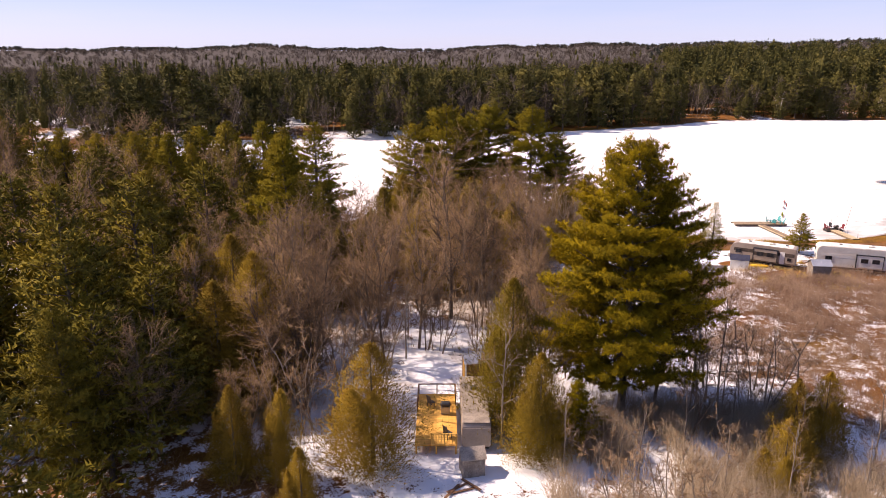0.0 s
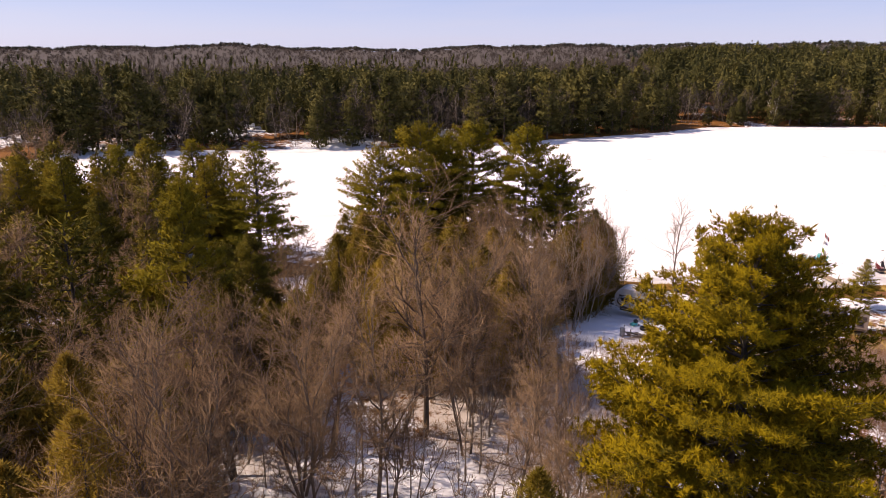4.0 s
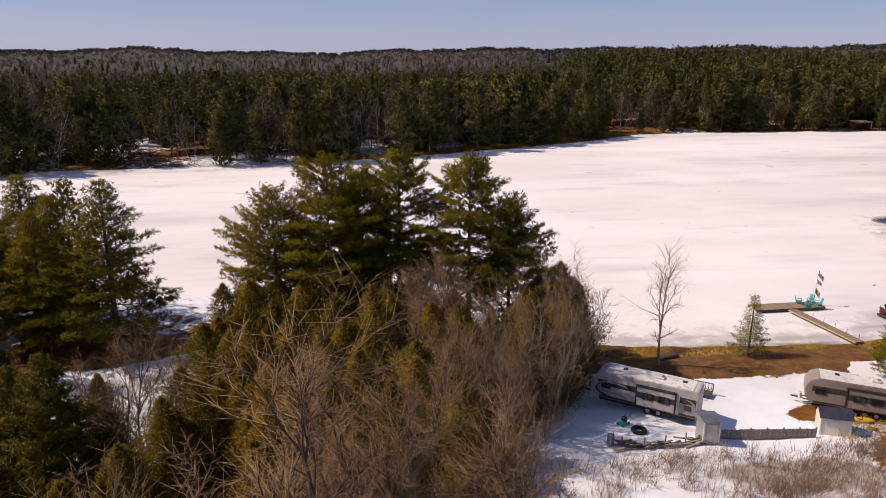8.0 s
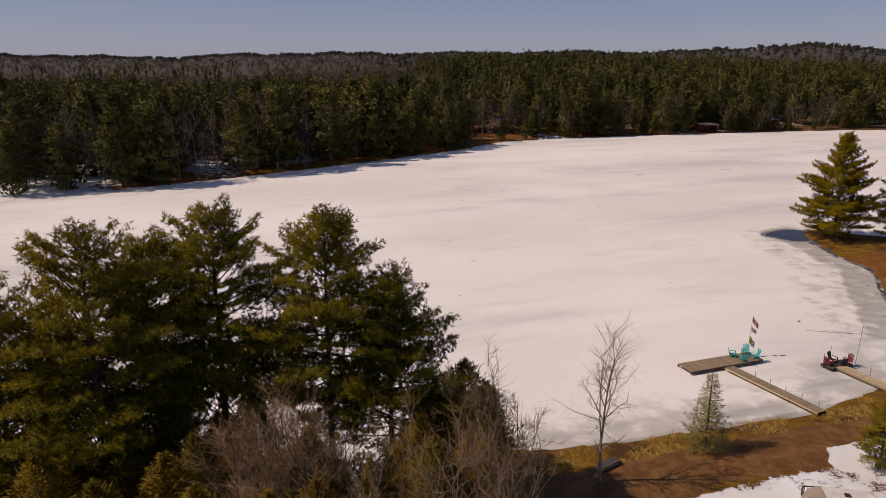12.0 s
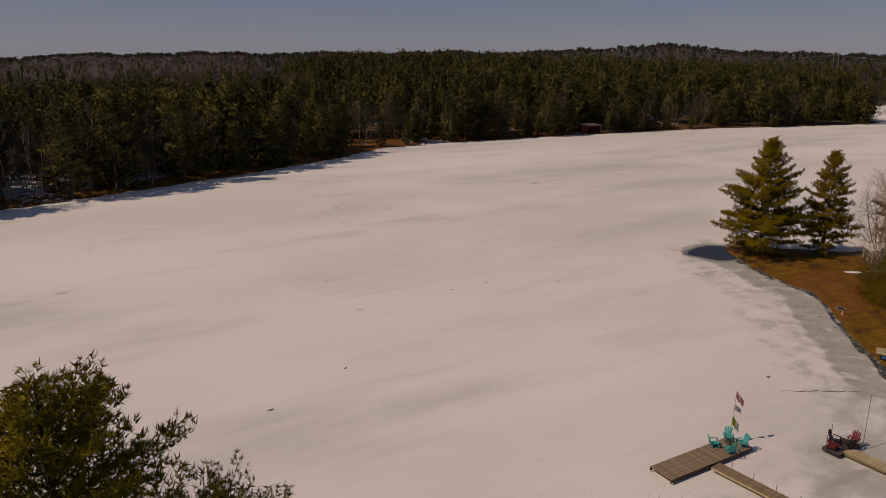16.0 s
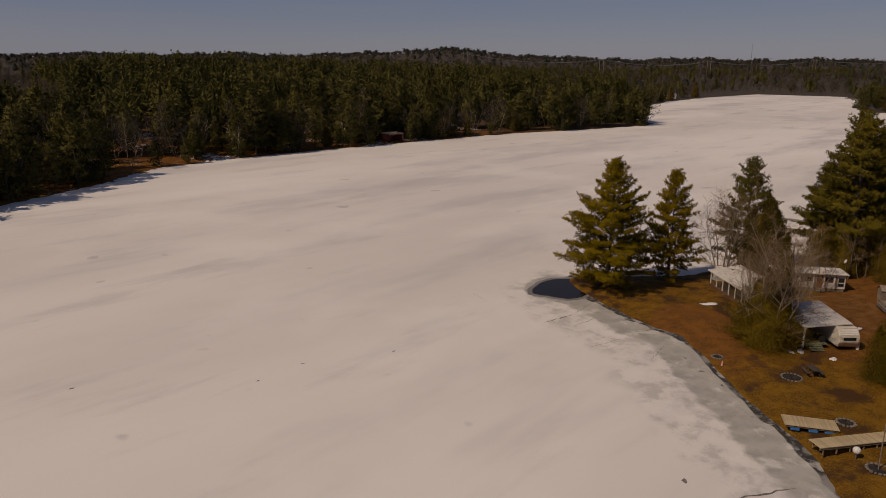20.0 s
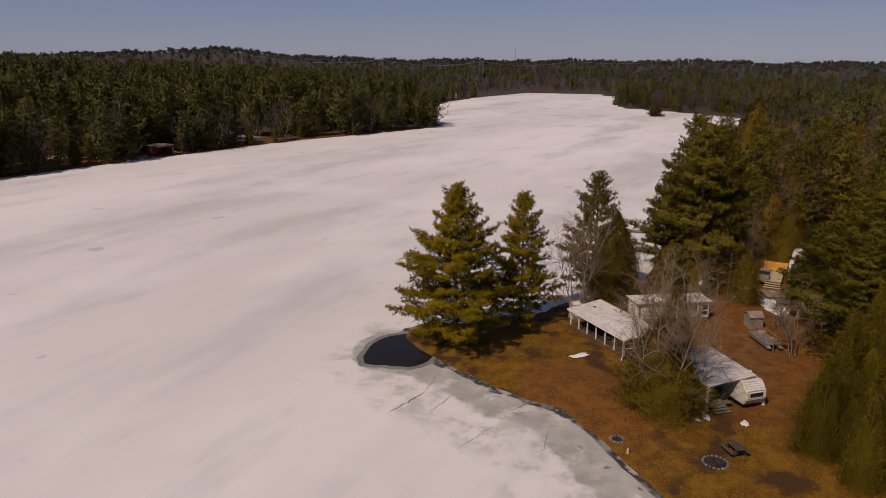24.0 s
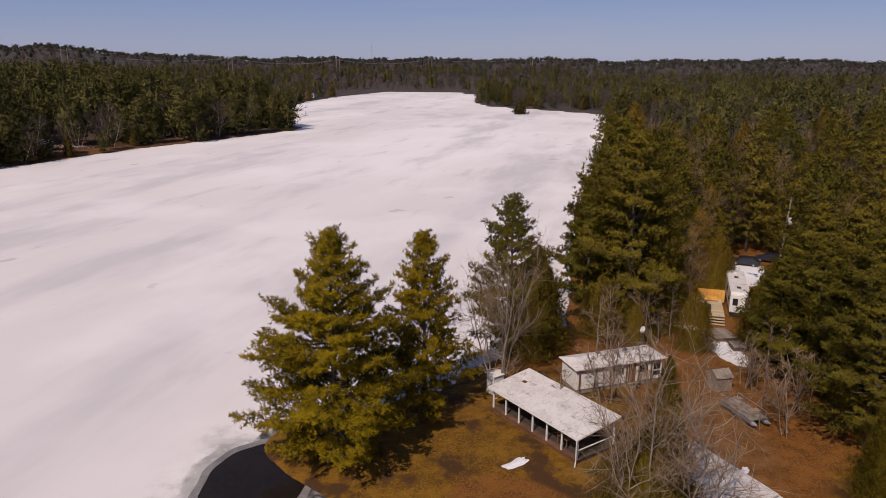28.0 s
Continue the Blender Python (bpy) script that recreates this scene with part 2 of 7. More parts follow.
def ground_material():
    m, n, l, p = shader("ground_cover")
    at = n.new("ShaderNodeNewGeometry").outputs["Position"]
    cover = n.new("ShaderNodeAttribute")
    cover.attribute_name = "cover"
    sep = n.new("ShaderNodeSeparateColor")
    l.new(cover.outputs["Color"], sep.inputs[0])
    big, mid, fine = noise_node(n, l, 0.12, 4, 0.6, at), noise_node(n, l, 0.7, 5, 0.65, at), noise_node(n, l, 6.0, 4, 0.7, at)
    litter = blend(n, l, ramp(n, l, mid, 0.35, 0.65), (0.1, 0.036, 0.007), (0.21, 0.076, 0.011))
    litter = blend(n, l, ramp(n, l, fine, 0.4, 0.7), litter, (0.22, 0.108, 0.034))
    grass = blend(n, l, ramp(n, l, mid, 0.4, 0.65), (0.115, 0.051, 0.006), (0.205, 0.097, 0.01))
    grass = blend(n, l, ramp(n, l, fine, 0.45, 0.7), grass, (0.24, 0.135, 0.022))
    grass = blend(n, l, ramp(n, l, noise_node(n, l, 0.23, 5, 0.6, at), 0.51, 0.62), grass, (0.07, 0.034, 0.013))
    road = blend(n, l, ramp(n, l, mid, 0.35, 0.7), (0.12, 0.054, 0.02), (0.215, 0.105, 0.038))
    edge = calc(n, l, "SUBTRACT", calc(n, l, "ADD", calc(n, l, "MULTIPLY", mid, 0.5), calc(n, l, "MULTIPLY", fine, 0.25)), 0.375)
    c = blend(n, l, ramp(n, l, calc(n, l, "ADD", sep.outputs["Green"], edge), 0.35, 0.65), litter, grass)
    c = blend(n, l, ramp(n, l, calc(n, l, "ADD", sep.outputs["Blue"], edge), 0.4, 0.6), c, road)
    gap = n.new("ShaderNodeVectorMath")
    gap.operation = "DISTANCE"
    gap.inputs[1].default_value = (60, 110, 0)
    l.new(at, gap.inputs[0])
    c = blend(n, l, ramp(n, l, gap.outputs["Value"], 250, 430), c, blend(n, l, ramp(n, l, mid, 0.35, 0.65), (0.05, 0.041, 0.034), (0.09, 0.074, 0.06)))
    snow = blend(n, l, ramp(n, l, big, 0.3, 0.7), (0.82, 0.83, 0.86), (0.70, 0.69, 0.68))
    snow = blend(n, l, ramp(n, l, calc(n, l, "ADD", cover.outputs["Alpha"], edge), 0.3, 0.75), snow, (0.40, 0.35, 0.31))
    k = ramp(n, l, calc(n, l, "ADD", sep.outputs["Red"], calc(n, l, "MULTIPLY", edge, 1.6)), 0.46, 0.54)
    l.new(blend(n, l, k, c, snow), p.inputs["Base Color"])
    p.inputs["Roughness"].default_value, p.inputs["Specular IOR Level"].default_value = 0.92, 0.15
    add_bump(n, l, p, calc(n, l, "ADD", mid, calc(n, l, "ADD", k, calc(n, l, "MULTIPLY", fine, 0.5))), 0.6, 0.12)
    return m


def ice_material():
    m, n, l, p = shader("lake_ice")
    at = n.new("ShaderNodeNewGeometry").outputs["Position"]
    mp = n.new("ShaderNodeMapping")
    mp.inputs["Rotation"].default_value, mp.inputs["Scale"].default_value = (0, 0, radians(-11)), (0.27, 1.0, 1.0)
    l.new(at, mp.inputs["Vector"])
    long = mp.outputs[0]
    cover = n.new("ShaderNodeAttribute")
    cover.attribute_name = "cover"
    sep = n.new("ShaderNodeSeparateColor")
    l.new(cover.outputs["Color"], sep.inputs[0])
    broad, mid, fine = noise_node(n, l, 0.018, 4, 0.55, long), noise_node(n, l, 0.09, 6, 0.62, long), noise_node(n, l, 2.0, 4, 0.6, at)
    c = blend(n, l, ramp(n, l, broad, 0.32, 0.62), (0.84, 0.80, 0.765), (0.73, 0.69, 0.655))
    c = blend(n, l, calc(n, l, "MULTIPLY", ramp(n, l, noise_node(n, l, 0.03, 5, 0.6, long), 0.5, 0.66), 0.75), c, (0.56, 0.54, 0.525))
    c = blend(n, l, calc(n, l, "MULTIPLY", ramp(n, l, mid, 0.54, 0.72), 0.55), c, (0.52, 0.50, 0.48))
    spots = noise_node(n, l, 0.16, 2, 0.4, at)
    c = blend(n, l, calc(n, l, "MULTIPLY", ramp(n, l, spots, 0.71, 0.76), 0.5), c, (0.42, 0.41, 0.40))
    edge = calc(n, l, "ADD", calc(n, l, "MULTIPLY", noise_node(n, l, 0.25, 5, 0.6, at), 0.9), -0.45)
    wet = ramp(n, l, calc(n, l, "ADD", sep.outputs["Red"], edge), 0.36, 0.6)
    c = blend(n, l, wet, c, blend(n, l, ramp(n, l, noise_node(n, l, 0.5, 5, 0.6, at), 0.4, 0.65), (0.5, 0.48, 0.435), (0.37, 0.355, 0.32)))
    slush = ramp(n, l, calc(n, l, "ADD", sep.outputs["Green"], calc(n, l, "MULTIPLY", edge, 0.8)), 0.4, 0.62)
    c = blend(n, l, slush, c, (0.045, 0.043, 0.04))
    c = blend(n, l, calc(n, l, "MULTIPLY", ramp(n, l, calc(n, l, "ADD", sep.outputs["Blue"], edge), 0.22, 0.85), 0.8), c, blend(n, l, ramp(n, l, noise_node(n, l, 0.4, 4, 0.6, long), 0.45, 0.62), (0.5, 0.475, 0.45), (0.33, 0.315, 0.30)))
    margin = ramp(n, l, calc(n, l, "ADD", cover.outputs["Alpha"], edge), 0.3, 0.75)
    patchy = noise_node(n, l, 0.34, 6, 0.62, at)
    c = blend(n, l, calc(n, l, "MULTIPLY", margin, calc(n, l, "MULTIPLY", ramp(n, l, patchy, 0.46, 0.62), 0.6)), c, (0.43, 0.415, 0.385))
    c = blend(n, l, calc(n, l, "MULTIPLY", margin, calc(n, l, "MULTIPLY", ramp(n, l, patchy, 0.47, 0.36), 0.5)), c, (0.8, 0.775, 0.74))
    c = blend(n, l, calc(n, l, "MULTIPLY", ramp(n, l, noise_node(n, l, 0.028, 4, 0.55, at), 0.48, 0.66), calc(n, l, "SUBTRACT", 0.45, calc(n, l, "MULTIPLY", margin, 0.45))), c, (0.87, 0.84, 0.80))
    l.new(c, p.inputs["Base Color"])
    l.new(calc(n, l, "SUBTRACT", 0.9, calc(n, l, "MULTIPLY", wet, 0.5)), p.inputs["Roughness"])
    p.inputs["Specular IOR Level"].default_value = 0.15
    add_bump(n, l, p, calc(n, l, "ADD", calc(n, l, "MULTIPLY", mid, 1.5), calc(n, l, "MULTIPLY", fine, 0.25)), 0.35, 0.12)
    return m


GROUND, ICE = ground_material(), ice_material()
WATER = surface("open_water", (0.014, 0.011, 0.009), (0.022, 0.017, 0.013), 0.2, 2, 0.08, 0, 0.04, 0, 0.12)
SNOW = surface("old_snow", (0.82, 0.82, 0.84), (0.68, 0.67, 0.66), 0.8, 6, 0.9, 0, 0.4, 0, 0.15)
DOCK_WOOD = surface("weathered_dock_boards", (0.20, 0.145, 0.09), (0.34, 0.25, 0.165), 1.0, 9, 0.85, 0, 0.3, 0.16, 0.15, (0.4, 4, 4))
PALE_WOOD = surface("pale_dock_boards", (0.42, 0.33, 0.2), (0.55, 0.44, 0.28), 1.0, 9, 0.85, 0, 0.3, 0.12, 0.15, (4, 0.4, 4))
GREY_WOOD = surface("grey_timber", (0.17, 0.14, 0.115), (0.32, 0.27, 0.22), 1.2, 10, 0.9, 0, 0.3, 0.15, 0.15)
BROWN_WOOD = surface("brown_stained_wood", (0.11, 0.055, 0.03), (0.21, 0.11, 0.06), 1.0, 8, 0.8, 0, 0.3, 0.15, 0.2)
YELLOW_WOOD = surface("new_yellow_lumber", (0.55, 0.28, 0.06), (0.72, 0.40, 0.10), 1.0, 8, 0.75, 0, 0.25, 0.12, 0.2)
DARK_WOOD = surface("dark_boards", (0.05, 0.04, 0.033), (0.11, 0.085, 0.07), 1.0, 8, 0.85, 0, 0.3, 0.15, 0.15)
WHITE_PAINT = surface("white_paint", (0.78, 0.77, 0.74), (0.68, 0.66, 0.62), 0.8, 6, 0.55, 0, 0.08, 0.05, 0.3, None, (0.55, 0.51, 0.45))
GREY_WHITE = surface("grey_white_trailer_skin", (0.52, 0.49, 0.46), (0.4, 0.375, 0.35), 0.5, 7, 0.5, 0, 0.06, 0.05, 0.3)
CREAM = surface("cream_trailer_skin", (0.72, 0.68, 0.60), (0.62, 0.57, 0.49), 0.7, 7, 0.5, 0, 0.06, 0.05, 0.3)
TAUPE = surface("taupe_trailer_skin", (0.33, 0.27, 0.22), (0.26, 0.21, 0.17), 0.8, 7, 0.5, 0, 0.06, 0.05, 0.3)
GREY_SKIN = surface("grey_trailer_skin", (0.34, 0.34, 0.36), (0.27, 0.27, 0.28), 0.8, 7, 0.45, 0, 0.06, 0.05, 0.35)
ROOF_WHITE = surface("white_roof_membrane", (0.68, 0.645, 0.60), (0.54, 0.505, 0.465), 0.5, 4, 0.75, 0, 0.15, 0.05, 0.2, None, (0.34, 0.30, 0.265))
ROOF_METAL = surface("galvanised_roofing", (0.48, 0.49, 0.51), (0.36, 0.37, 0.39), 0.7, 6, 0.45, 0.6, 0.1, 0.05, 0.4)
METAL = surface("grey_metal", (0.32, 0.32, 0.33), (0.22, 0.22, 0.23), 1.5, 9, 0.45, 0.7, 0.1, 0.1, 0.4)
ALUMINIUM = surface("dull_aluminium", (0.5, 0.5, 0.5), (0.38, 0.38, 0.38), 1.5, 9, 0.5, 0.6, 0.1, 0.1, 0.4)
BLACK = surface("black_plastic", (0.02, 0.02, 0.022), (0.04, 0.04, 0.042), 2, 12, 0.5, 0, 0.1, 0.1, 0.3)
RUBBER = surface("tyre_rubber", (0.018, 0.018, 0.018), (0.04, 0.038, 0.036), 3, 14, 0.9, 0, 0.2, 0, 0.2)
GLASS_DARK = surface("dark_window_glass", (0.015, 0.017, 0.02), (0.03, 0.033, 0.038), 1, 3, 0.08, 0, 0, 0, 0.6)
TEAL = surface("teal_plastic", (0.03, 0.36, 0.36), (0.05, 0.45, 0.44), 2, 12, 0.5, 0, 0.05, 0.1, 0.35)
RED = surface("red_plastic", (0.2, 0.025, 0.028), (0.15, 0.02, 0.025), 2, 12, 0.5, 0, 0.05, 0.1, 0.35)
RED_SIDING = surface("dark_red_siding", (0.16, 0.035, 0.03), (0.11, 0.028, 0.024), 1, 8, 0.8, 0, 0.2, 0, 0.2)
BLUE = surface("blue_tarp", (0.03, 0.17, 0.5), (0.05, 0.24, 0.6), 1, 6, 0.5, 0, 0.3, 0.1, 0.3)
GREEN = surface("green_plastic", (0.02, 0.3, 0.13), (0.03, 0.4, 0.18), 1, 6, 0.5, 0, 0.1, 0.1, 0.3)
YELLOW = surface("yellow_plastic", (0.7, 0.42, 0.03), (0.6, 0.35, 0.03), 1, 6, 0.5, 0, 0.1, 0.1, 0.3)
STONE = surface("field_stone", (0.13, 0.115, 0.1), (0.28, 0.25, 0.22), 1.5, 10, 0.9, 0, 0.4, 0.25, 0.2)
ASH = surface("black_ash", (0.02, 0.018, 0.016), (0.06, 0.05, 0.045), 2, 10, 0.95, 0, 0.4, 0, 0.1)
CLOTH_RED = surface("red_flag_cloth", (0.75, 0.36, 0.32), (0.68, 0.3, 0.27), 2, 8, 0.8, 0, 0.1, 0, 0.1)
CLOTH_WHITE = surface("white_flag_cloth", (0.75, 0.72, 0.7), (0.66, 0.63, 0.6), 2, 8, 0.8, 0, 0.1, 0, 0.1)
CLOTH_YELLOW = surface("yellow_green_cloth", (0.5, 0.55, 0.08), (0.42, 0.5, 0.1), 2, 8, 0.8, 0, 0.1, 0, 0.1)
CLOTH_BLUE = surface("blue_print_cloth", (0.42, 0.44, 0.62), (0.5, 0.52, 0.66), 2, 8, 0.8, 0, 0.1, 0, 0.1)

# ---- the lie of the land ----
# the shore of the frozen lake, walked round: far bank eastwards, the narrows, the near bank back west
SHORE_FAR = [(-118, 232), (-77, 254), (-47, 257), (-11, 261), (13, 268), (43, 281), (65, 291), (98, 308), (124, 328), (143, 331), (167, 333), (214, 331),
             (252, 329), (275, 327), (300, 325), (345, 313), (392, 303), (410, 306), (425, 322), (470, 362), (560, 392), (667, 424), (760, 434), (944, 436)]
SHORE_NEAR = [(962, 357), (868, 310), (700, 276), (640, 252), (606, 205), (565, 158), (500, 152), (425, 152), (330, 151), (260, 152), (209, 151), (180, 149), (152, 148), (141, 153),
              (134, 157), (128, 160.5), (124, 165), (121, 169.5), (117, 170.5), (112.5, 166), (111, 162.5), (107.5, 154), (105.8, 147), (103.5, 143.5), (99, 139.5)]
SHORE_CAMP = [(94, 134), (89.5, 129), (86, 125.5), (80, 120.5), (73, 117), (66, 115.2), (59, 114.3), (52, 115.2), (45, 115.6), (39, 115.6), (33, 116.5), (25, 119),
              (15, 121), (5, 122.5), (-7, 128), (-15, 138), (-21, 142), (-32, 137.5), (-42, 135), (-60, 139), (-85, 150), (-115, 175), (-128, 205)]
LAKE = np.array(SHORE_FAR + SHORE_NEAR + SHORE_CAMP, float)


def shore_distance(x, y):
    """Metres from the shore: minus over the lake, plus on land."""
    x, y = np.asarray(x, float), np.asarray(y, float)
    best, inside = np.full(x.shape, 1e18), np.zeros(x.shape, bool)
    for (ax, ay), (bx, by) in zip(LAKE, np.roll(LAKE, -1, 0)):
        ex, ey = bx - ax, by - ay
        s = np.clip(((x - ax) * ex + (y - ay) * ey) / (ex * ex + ey * ey), 0, 1)
        best = np.minimum(best, (x - ax - s * ex) ** 2 + (y - ay - s * ey) ** 2)
        if ey:
            inside ^= ((ay > y) != (by > y)) & (x < ax + (y - ay) * ex / ey)
    return np.where(inside, -1, 1) * np.sqrt(best)


def step(v, lo, hi):
    s = np.clip((v - lo) / (hi - lo), 0, 1)
    return s * s * (3 - 2 * s)


def waves(x, y, size, seed):
    """Smooth uneven field of about -1 to 1, with features of that size in metres."""
    r, out = np.random.RandomState(seed), np.zeros(np.shape(x))
    for _ in range(7):
        a, f, p = r.uniform(0, 6.283), r.uniform(0.6, 1.9) * 6.283 / size, r.uniform(0, 6.283)
        out = out + np.sin((x * np.cos(a) + y * np.sin(a)) * f + p)
    return out / 3.5


def hill(x, y):
    """Ridges that close the view, by compass direction."""
    dx, dy = x - 60, y - 110
    r, az = np.hypot(dx, dy), np.degrees(np.arctan2(dx, dy))
    top = 34 - 7 * step(az, 20, 5) + 30 * np.exp(-((az - 46) / 7) ** 2) + 13 * np.exp(-((az + 16) / 5) ** 2) + 8 * np.exp(-((az - 30) / 9) ** 2) + 9 * np.exp(-((az - 98) / 7) ** 2) + 5 * np.exp(-((az - 8) / 8) ** 2)
    top = top + 3.0 * np.sin(az * 0.7) + 2.0 * np.sin(az * 1.9 + 1)
    return top * step(r, 900, 2600)


def ground_height(x, y):
    x, y = np.asarray(x, float), np.asarray(y, float)
    d = shore_distance(x, y) + 0.5 * waves(x, y, 9, 5) * step(np.hypot(x - 60, y - 110), 500, 200)
    bank = 0.28 * step(d, -0.6, 0.5) + 0.5 * step(d, 0.5, 6) + 0.5 * step(d, 5, 30)
    rise = (3.0 + 6.0 * step(x, 40, 150)) * step(d, 15, 190) * step(y, 150, 290) + 4.0 * step(d, 30, 300) * step(x, 170, 260)
    rise = rise + 1.3 * near(x, y, -4, 50, 26, 26, 0, 0.6) * step(d, 5, 20)
    return np.where(d < -0.6, -0.5, -0.12 + bank + rise + step(d, 3, 15) * (0.18 * waves(x, y, 14, 2) + 0.07 * waves(x, y, 4, 3)) + hill(x, y))


def spaced(lo, hi, gap, far_lo, far_hi, growth=1.1):
    core = list(np.arange(lo, hi + gap / 2, gap))
    for sign, end in ((1, far_hi), (-1, far_lo)):
        g, side = gap, []
        v = core[-1] if sign > 0 else core[0]
        while sign * (end - v) > 0:
            g *= growth
            v += sign * g
            side.append(v)
        core = core + side if sign > 0 else side[::-1] + core
    return core


def sheet(name, xs, ys, height, cover, material):
    X, Y = np.meshgrid(np.array(xs), np.array(ys))
    Z = height(X, Y)
    nx, ny = X.shape[1], X.shape[0]
    i = (np.arange(ny - 1)[:, None] * nx + np.arange(nx - 1)[None, :]).ravel()
    me = mesh_of(name, np.stack([X, Y, Z], -1).reshape(-1, 3), np.stack([i, i + 1, i + nx + 1, i + nx], -1))
    me.polygons.foreach_set("use_smooth", np.ones(len(i), bool))
    a = me.color_attributes.new("cover", "FLOAT_COLOR", "POINT")
    a.data.foreach_set("color", np.stack(cover(X, Y, Z), -1).astype(np.float32).ravel())
    me.materials.append(material)
    return new(name, me)


def mesh_of(name, verts, faces):
    """A mesh from arrays; faces are all of one number of corners."""
    verts, faces = np.asarray(verts, np.float32), np.asarray(faces, np.int32)
    me = bpy.data.meshes.new(name)
    k = faces.shape[1]
    me.vertices.add(len(verts))
    me.vertices.foreach_set("co", verts.ravel())
    me.loops.add(faces.size)
    me.loops.foreach_set("vertex_index", faces.ravel())
    me.polygons.add(len(faces))
    me.polygons.foreach_set("loop_start", np.arange(0, faces.size, k, dtype=np.int32))
    me.update(calc_edges=True)
    return me


def near(x, y, cx, cy, rx, ry, turn=0.0, soft=0.35):
    """1 inside an ellipse, falling to 0 outside it."""
    c, s = math.cos(radians(turn)), math.sin(radians(turn))
    u, v = ((x - cx) * c + (y - cy) * s) / rx, (-(x - cx) * s + (y - cy) * c) / ry
    return 1 - step(np.hypot(u, v), 1 - soft, 1 + soft)


def land_cover(x, y, z):
    """Snow, dry grass and dirt road over bare leaf litter."""
    d = shore_distance(x, y)
    camp = step(x, 75, 62) * step(y, 116, 108)
    snow = 0.52 + 0.12 * waves(x, y, 40, 7)
    east = step(x + 9 * waves(x, y, 22, 13) + 4 * waves(x, y, 7, 14), 70, 98)
    snow = snow * (1 - east) + east * (0.10 + 0.14 * step(waves(x, y, 60, 8), 0.4, 0.9))
    snow = np.where(y > 200, 0.36 + 0.12 * step(x, 90, 20) + 0.16 * waves(x, y, 45, 9), snow)
    snow = snow + 0.35 * camp * near(x, y, 26, 84, 20, 22) + 0.2 * near(x, y, 0, 56, 16, 14) + 0.25 * near(x, y, 26, 48, 13, 11) + 0.35 * near(x, y, -18, 112, 8, 9)
    snow = snow - 0.42 * near(x, y, 51, 88.5, 10, 6)
    snow = snow + (0.47 - snow) * near(x, y, 54, 66, 27, 26, 0, 0.25)
    strip = step(d, 9.5, 7.5) * step(x, 18, 30) * step(x, 84, 76)
    snow = snow * (1 - strip)
    snow = np.where(near(x, y, 39, 103, 8, 3.6, -8) > 0.4, 0.95, snow)
    snow = np.where(near(x, y, 57, 106.5, 4, 2.2) > 0.4, 0.9, snow)
    snow = snow * (1 - near(x, y, 2, 113, 9, 4.5)) * (1 - near(x, y, -24, 121, 9, 4)) * (1 - 0.8 * near(x, y, 43.2, 98.6, 2.6, 1.6))
    snow = np.maximum(snow, 0.8 * near(x, y, 179, 124, 8, 5))
    snow = np.maximum(snow, 0.75 * near(x, y, 147, 130, 5.5, 1.8, 20))
    grass = np.where((x > 84) & (y < 175), 0.75, 0.25) + 0.3 * waves(x, y, 25, 11)
    grass = np.where((d < 4.5) & (x > 25) & (x < 90), 0.9, grass)
    grass = grass - 0.9 * near(x, y, 110, 146.5, 6.5, 4.8, 40) - 0.8 * near(x, y, 128, 133, 12, 6, 20) - 0.7 * step(x, 132, 140)
    far = step(np.hypot(x - 60, y - 110), 260, 420)
    road = near(x, y, 52, 109.5, 34, 2.9, -3, 0.2) * step(x, 22, 32) + near(x, y, 34, 108, 7, 3.2, -25, 0.3) + 0.5 * near(x, y, 128, 133, 12, 4, 25)
    slush = 1.3 * near(x, y, 36.5, 89.4, 6.5, 2.0, -12) + 0.5 * near(x, y, 12, 92, 16, 18) * step(x, 20, 12) + 0.12 + 0.2 * waves(x, y, 12, 19) + 0.3 * near(x, y, -2, 68, 34, 24, 0, 0.5)
    return np.clip(snow * (1 - 0.55 * far), 0, 1), np.clip(grass, 0, 1), np.clip(road, 0, 1), np.clip(slush, 0, 1)


def ice_cover(x, y, z):
    """Grey rotten ice, dark slush by the bank, thin drifted patches."""
    d = -shore_distance(x, y)
    right = step(x, 76, 84) * step(y, 178, 170) * step(x, 122, 116)
    wet = right * (1 - step(d, 3.0, 7.6)) * 0.8 + 0.62 * near(x, y, 111.5, 168.5, 6.0, 5.6, 0, 0.12)
    slush = right * step(d, 1.3 + 0.45 * waves(x, y, 5, 41), 0.4) + 0.7 * step(d, 1.0, 0.2) * step(x, 20, 35) * step(y, 122, 118) + 0.8 * step(d, 1.6, 0.3) * step(x, 124, 119) * step(x, 100, 108) * step(y, 150, 156)
    patch = (0.95 + 0.3 * waves(x, y, 6, 43)) * step(d, 6.0 + 2.0 * waves(x, y, 15, 42), 1.0) * step(x, 20, 30) * step(x, 76, 66) * step(y, 128, 122) + 0.6 * near(x, y, 71, 119.5, 8, 4, 0, 0.5) + 0.6 * near(x, y, -50, 250, 60, 6, 8)
    rotten = step(x, 72, 84) * step(y, 182, 170) * step(x, 126, 116) * step(d, 17, 6) + 0.8 * step(d, 12, 3) * step(x, 20, 30) * step(x, 90, 76) * step(y, 135, 126)
    return np.clip(wet, 0, 1), np.clip(slush, 0, 1), np.clip(patch, 0, 1), np.clip(rotten, 0, 1)


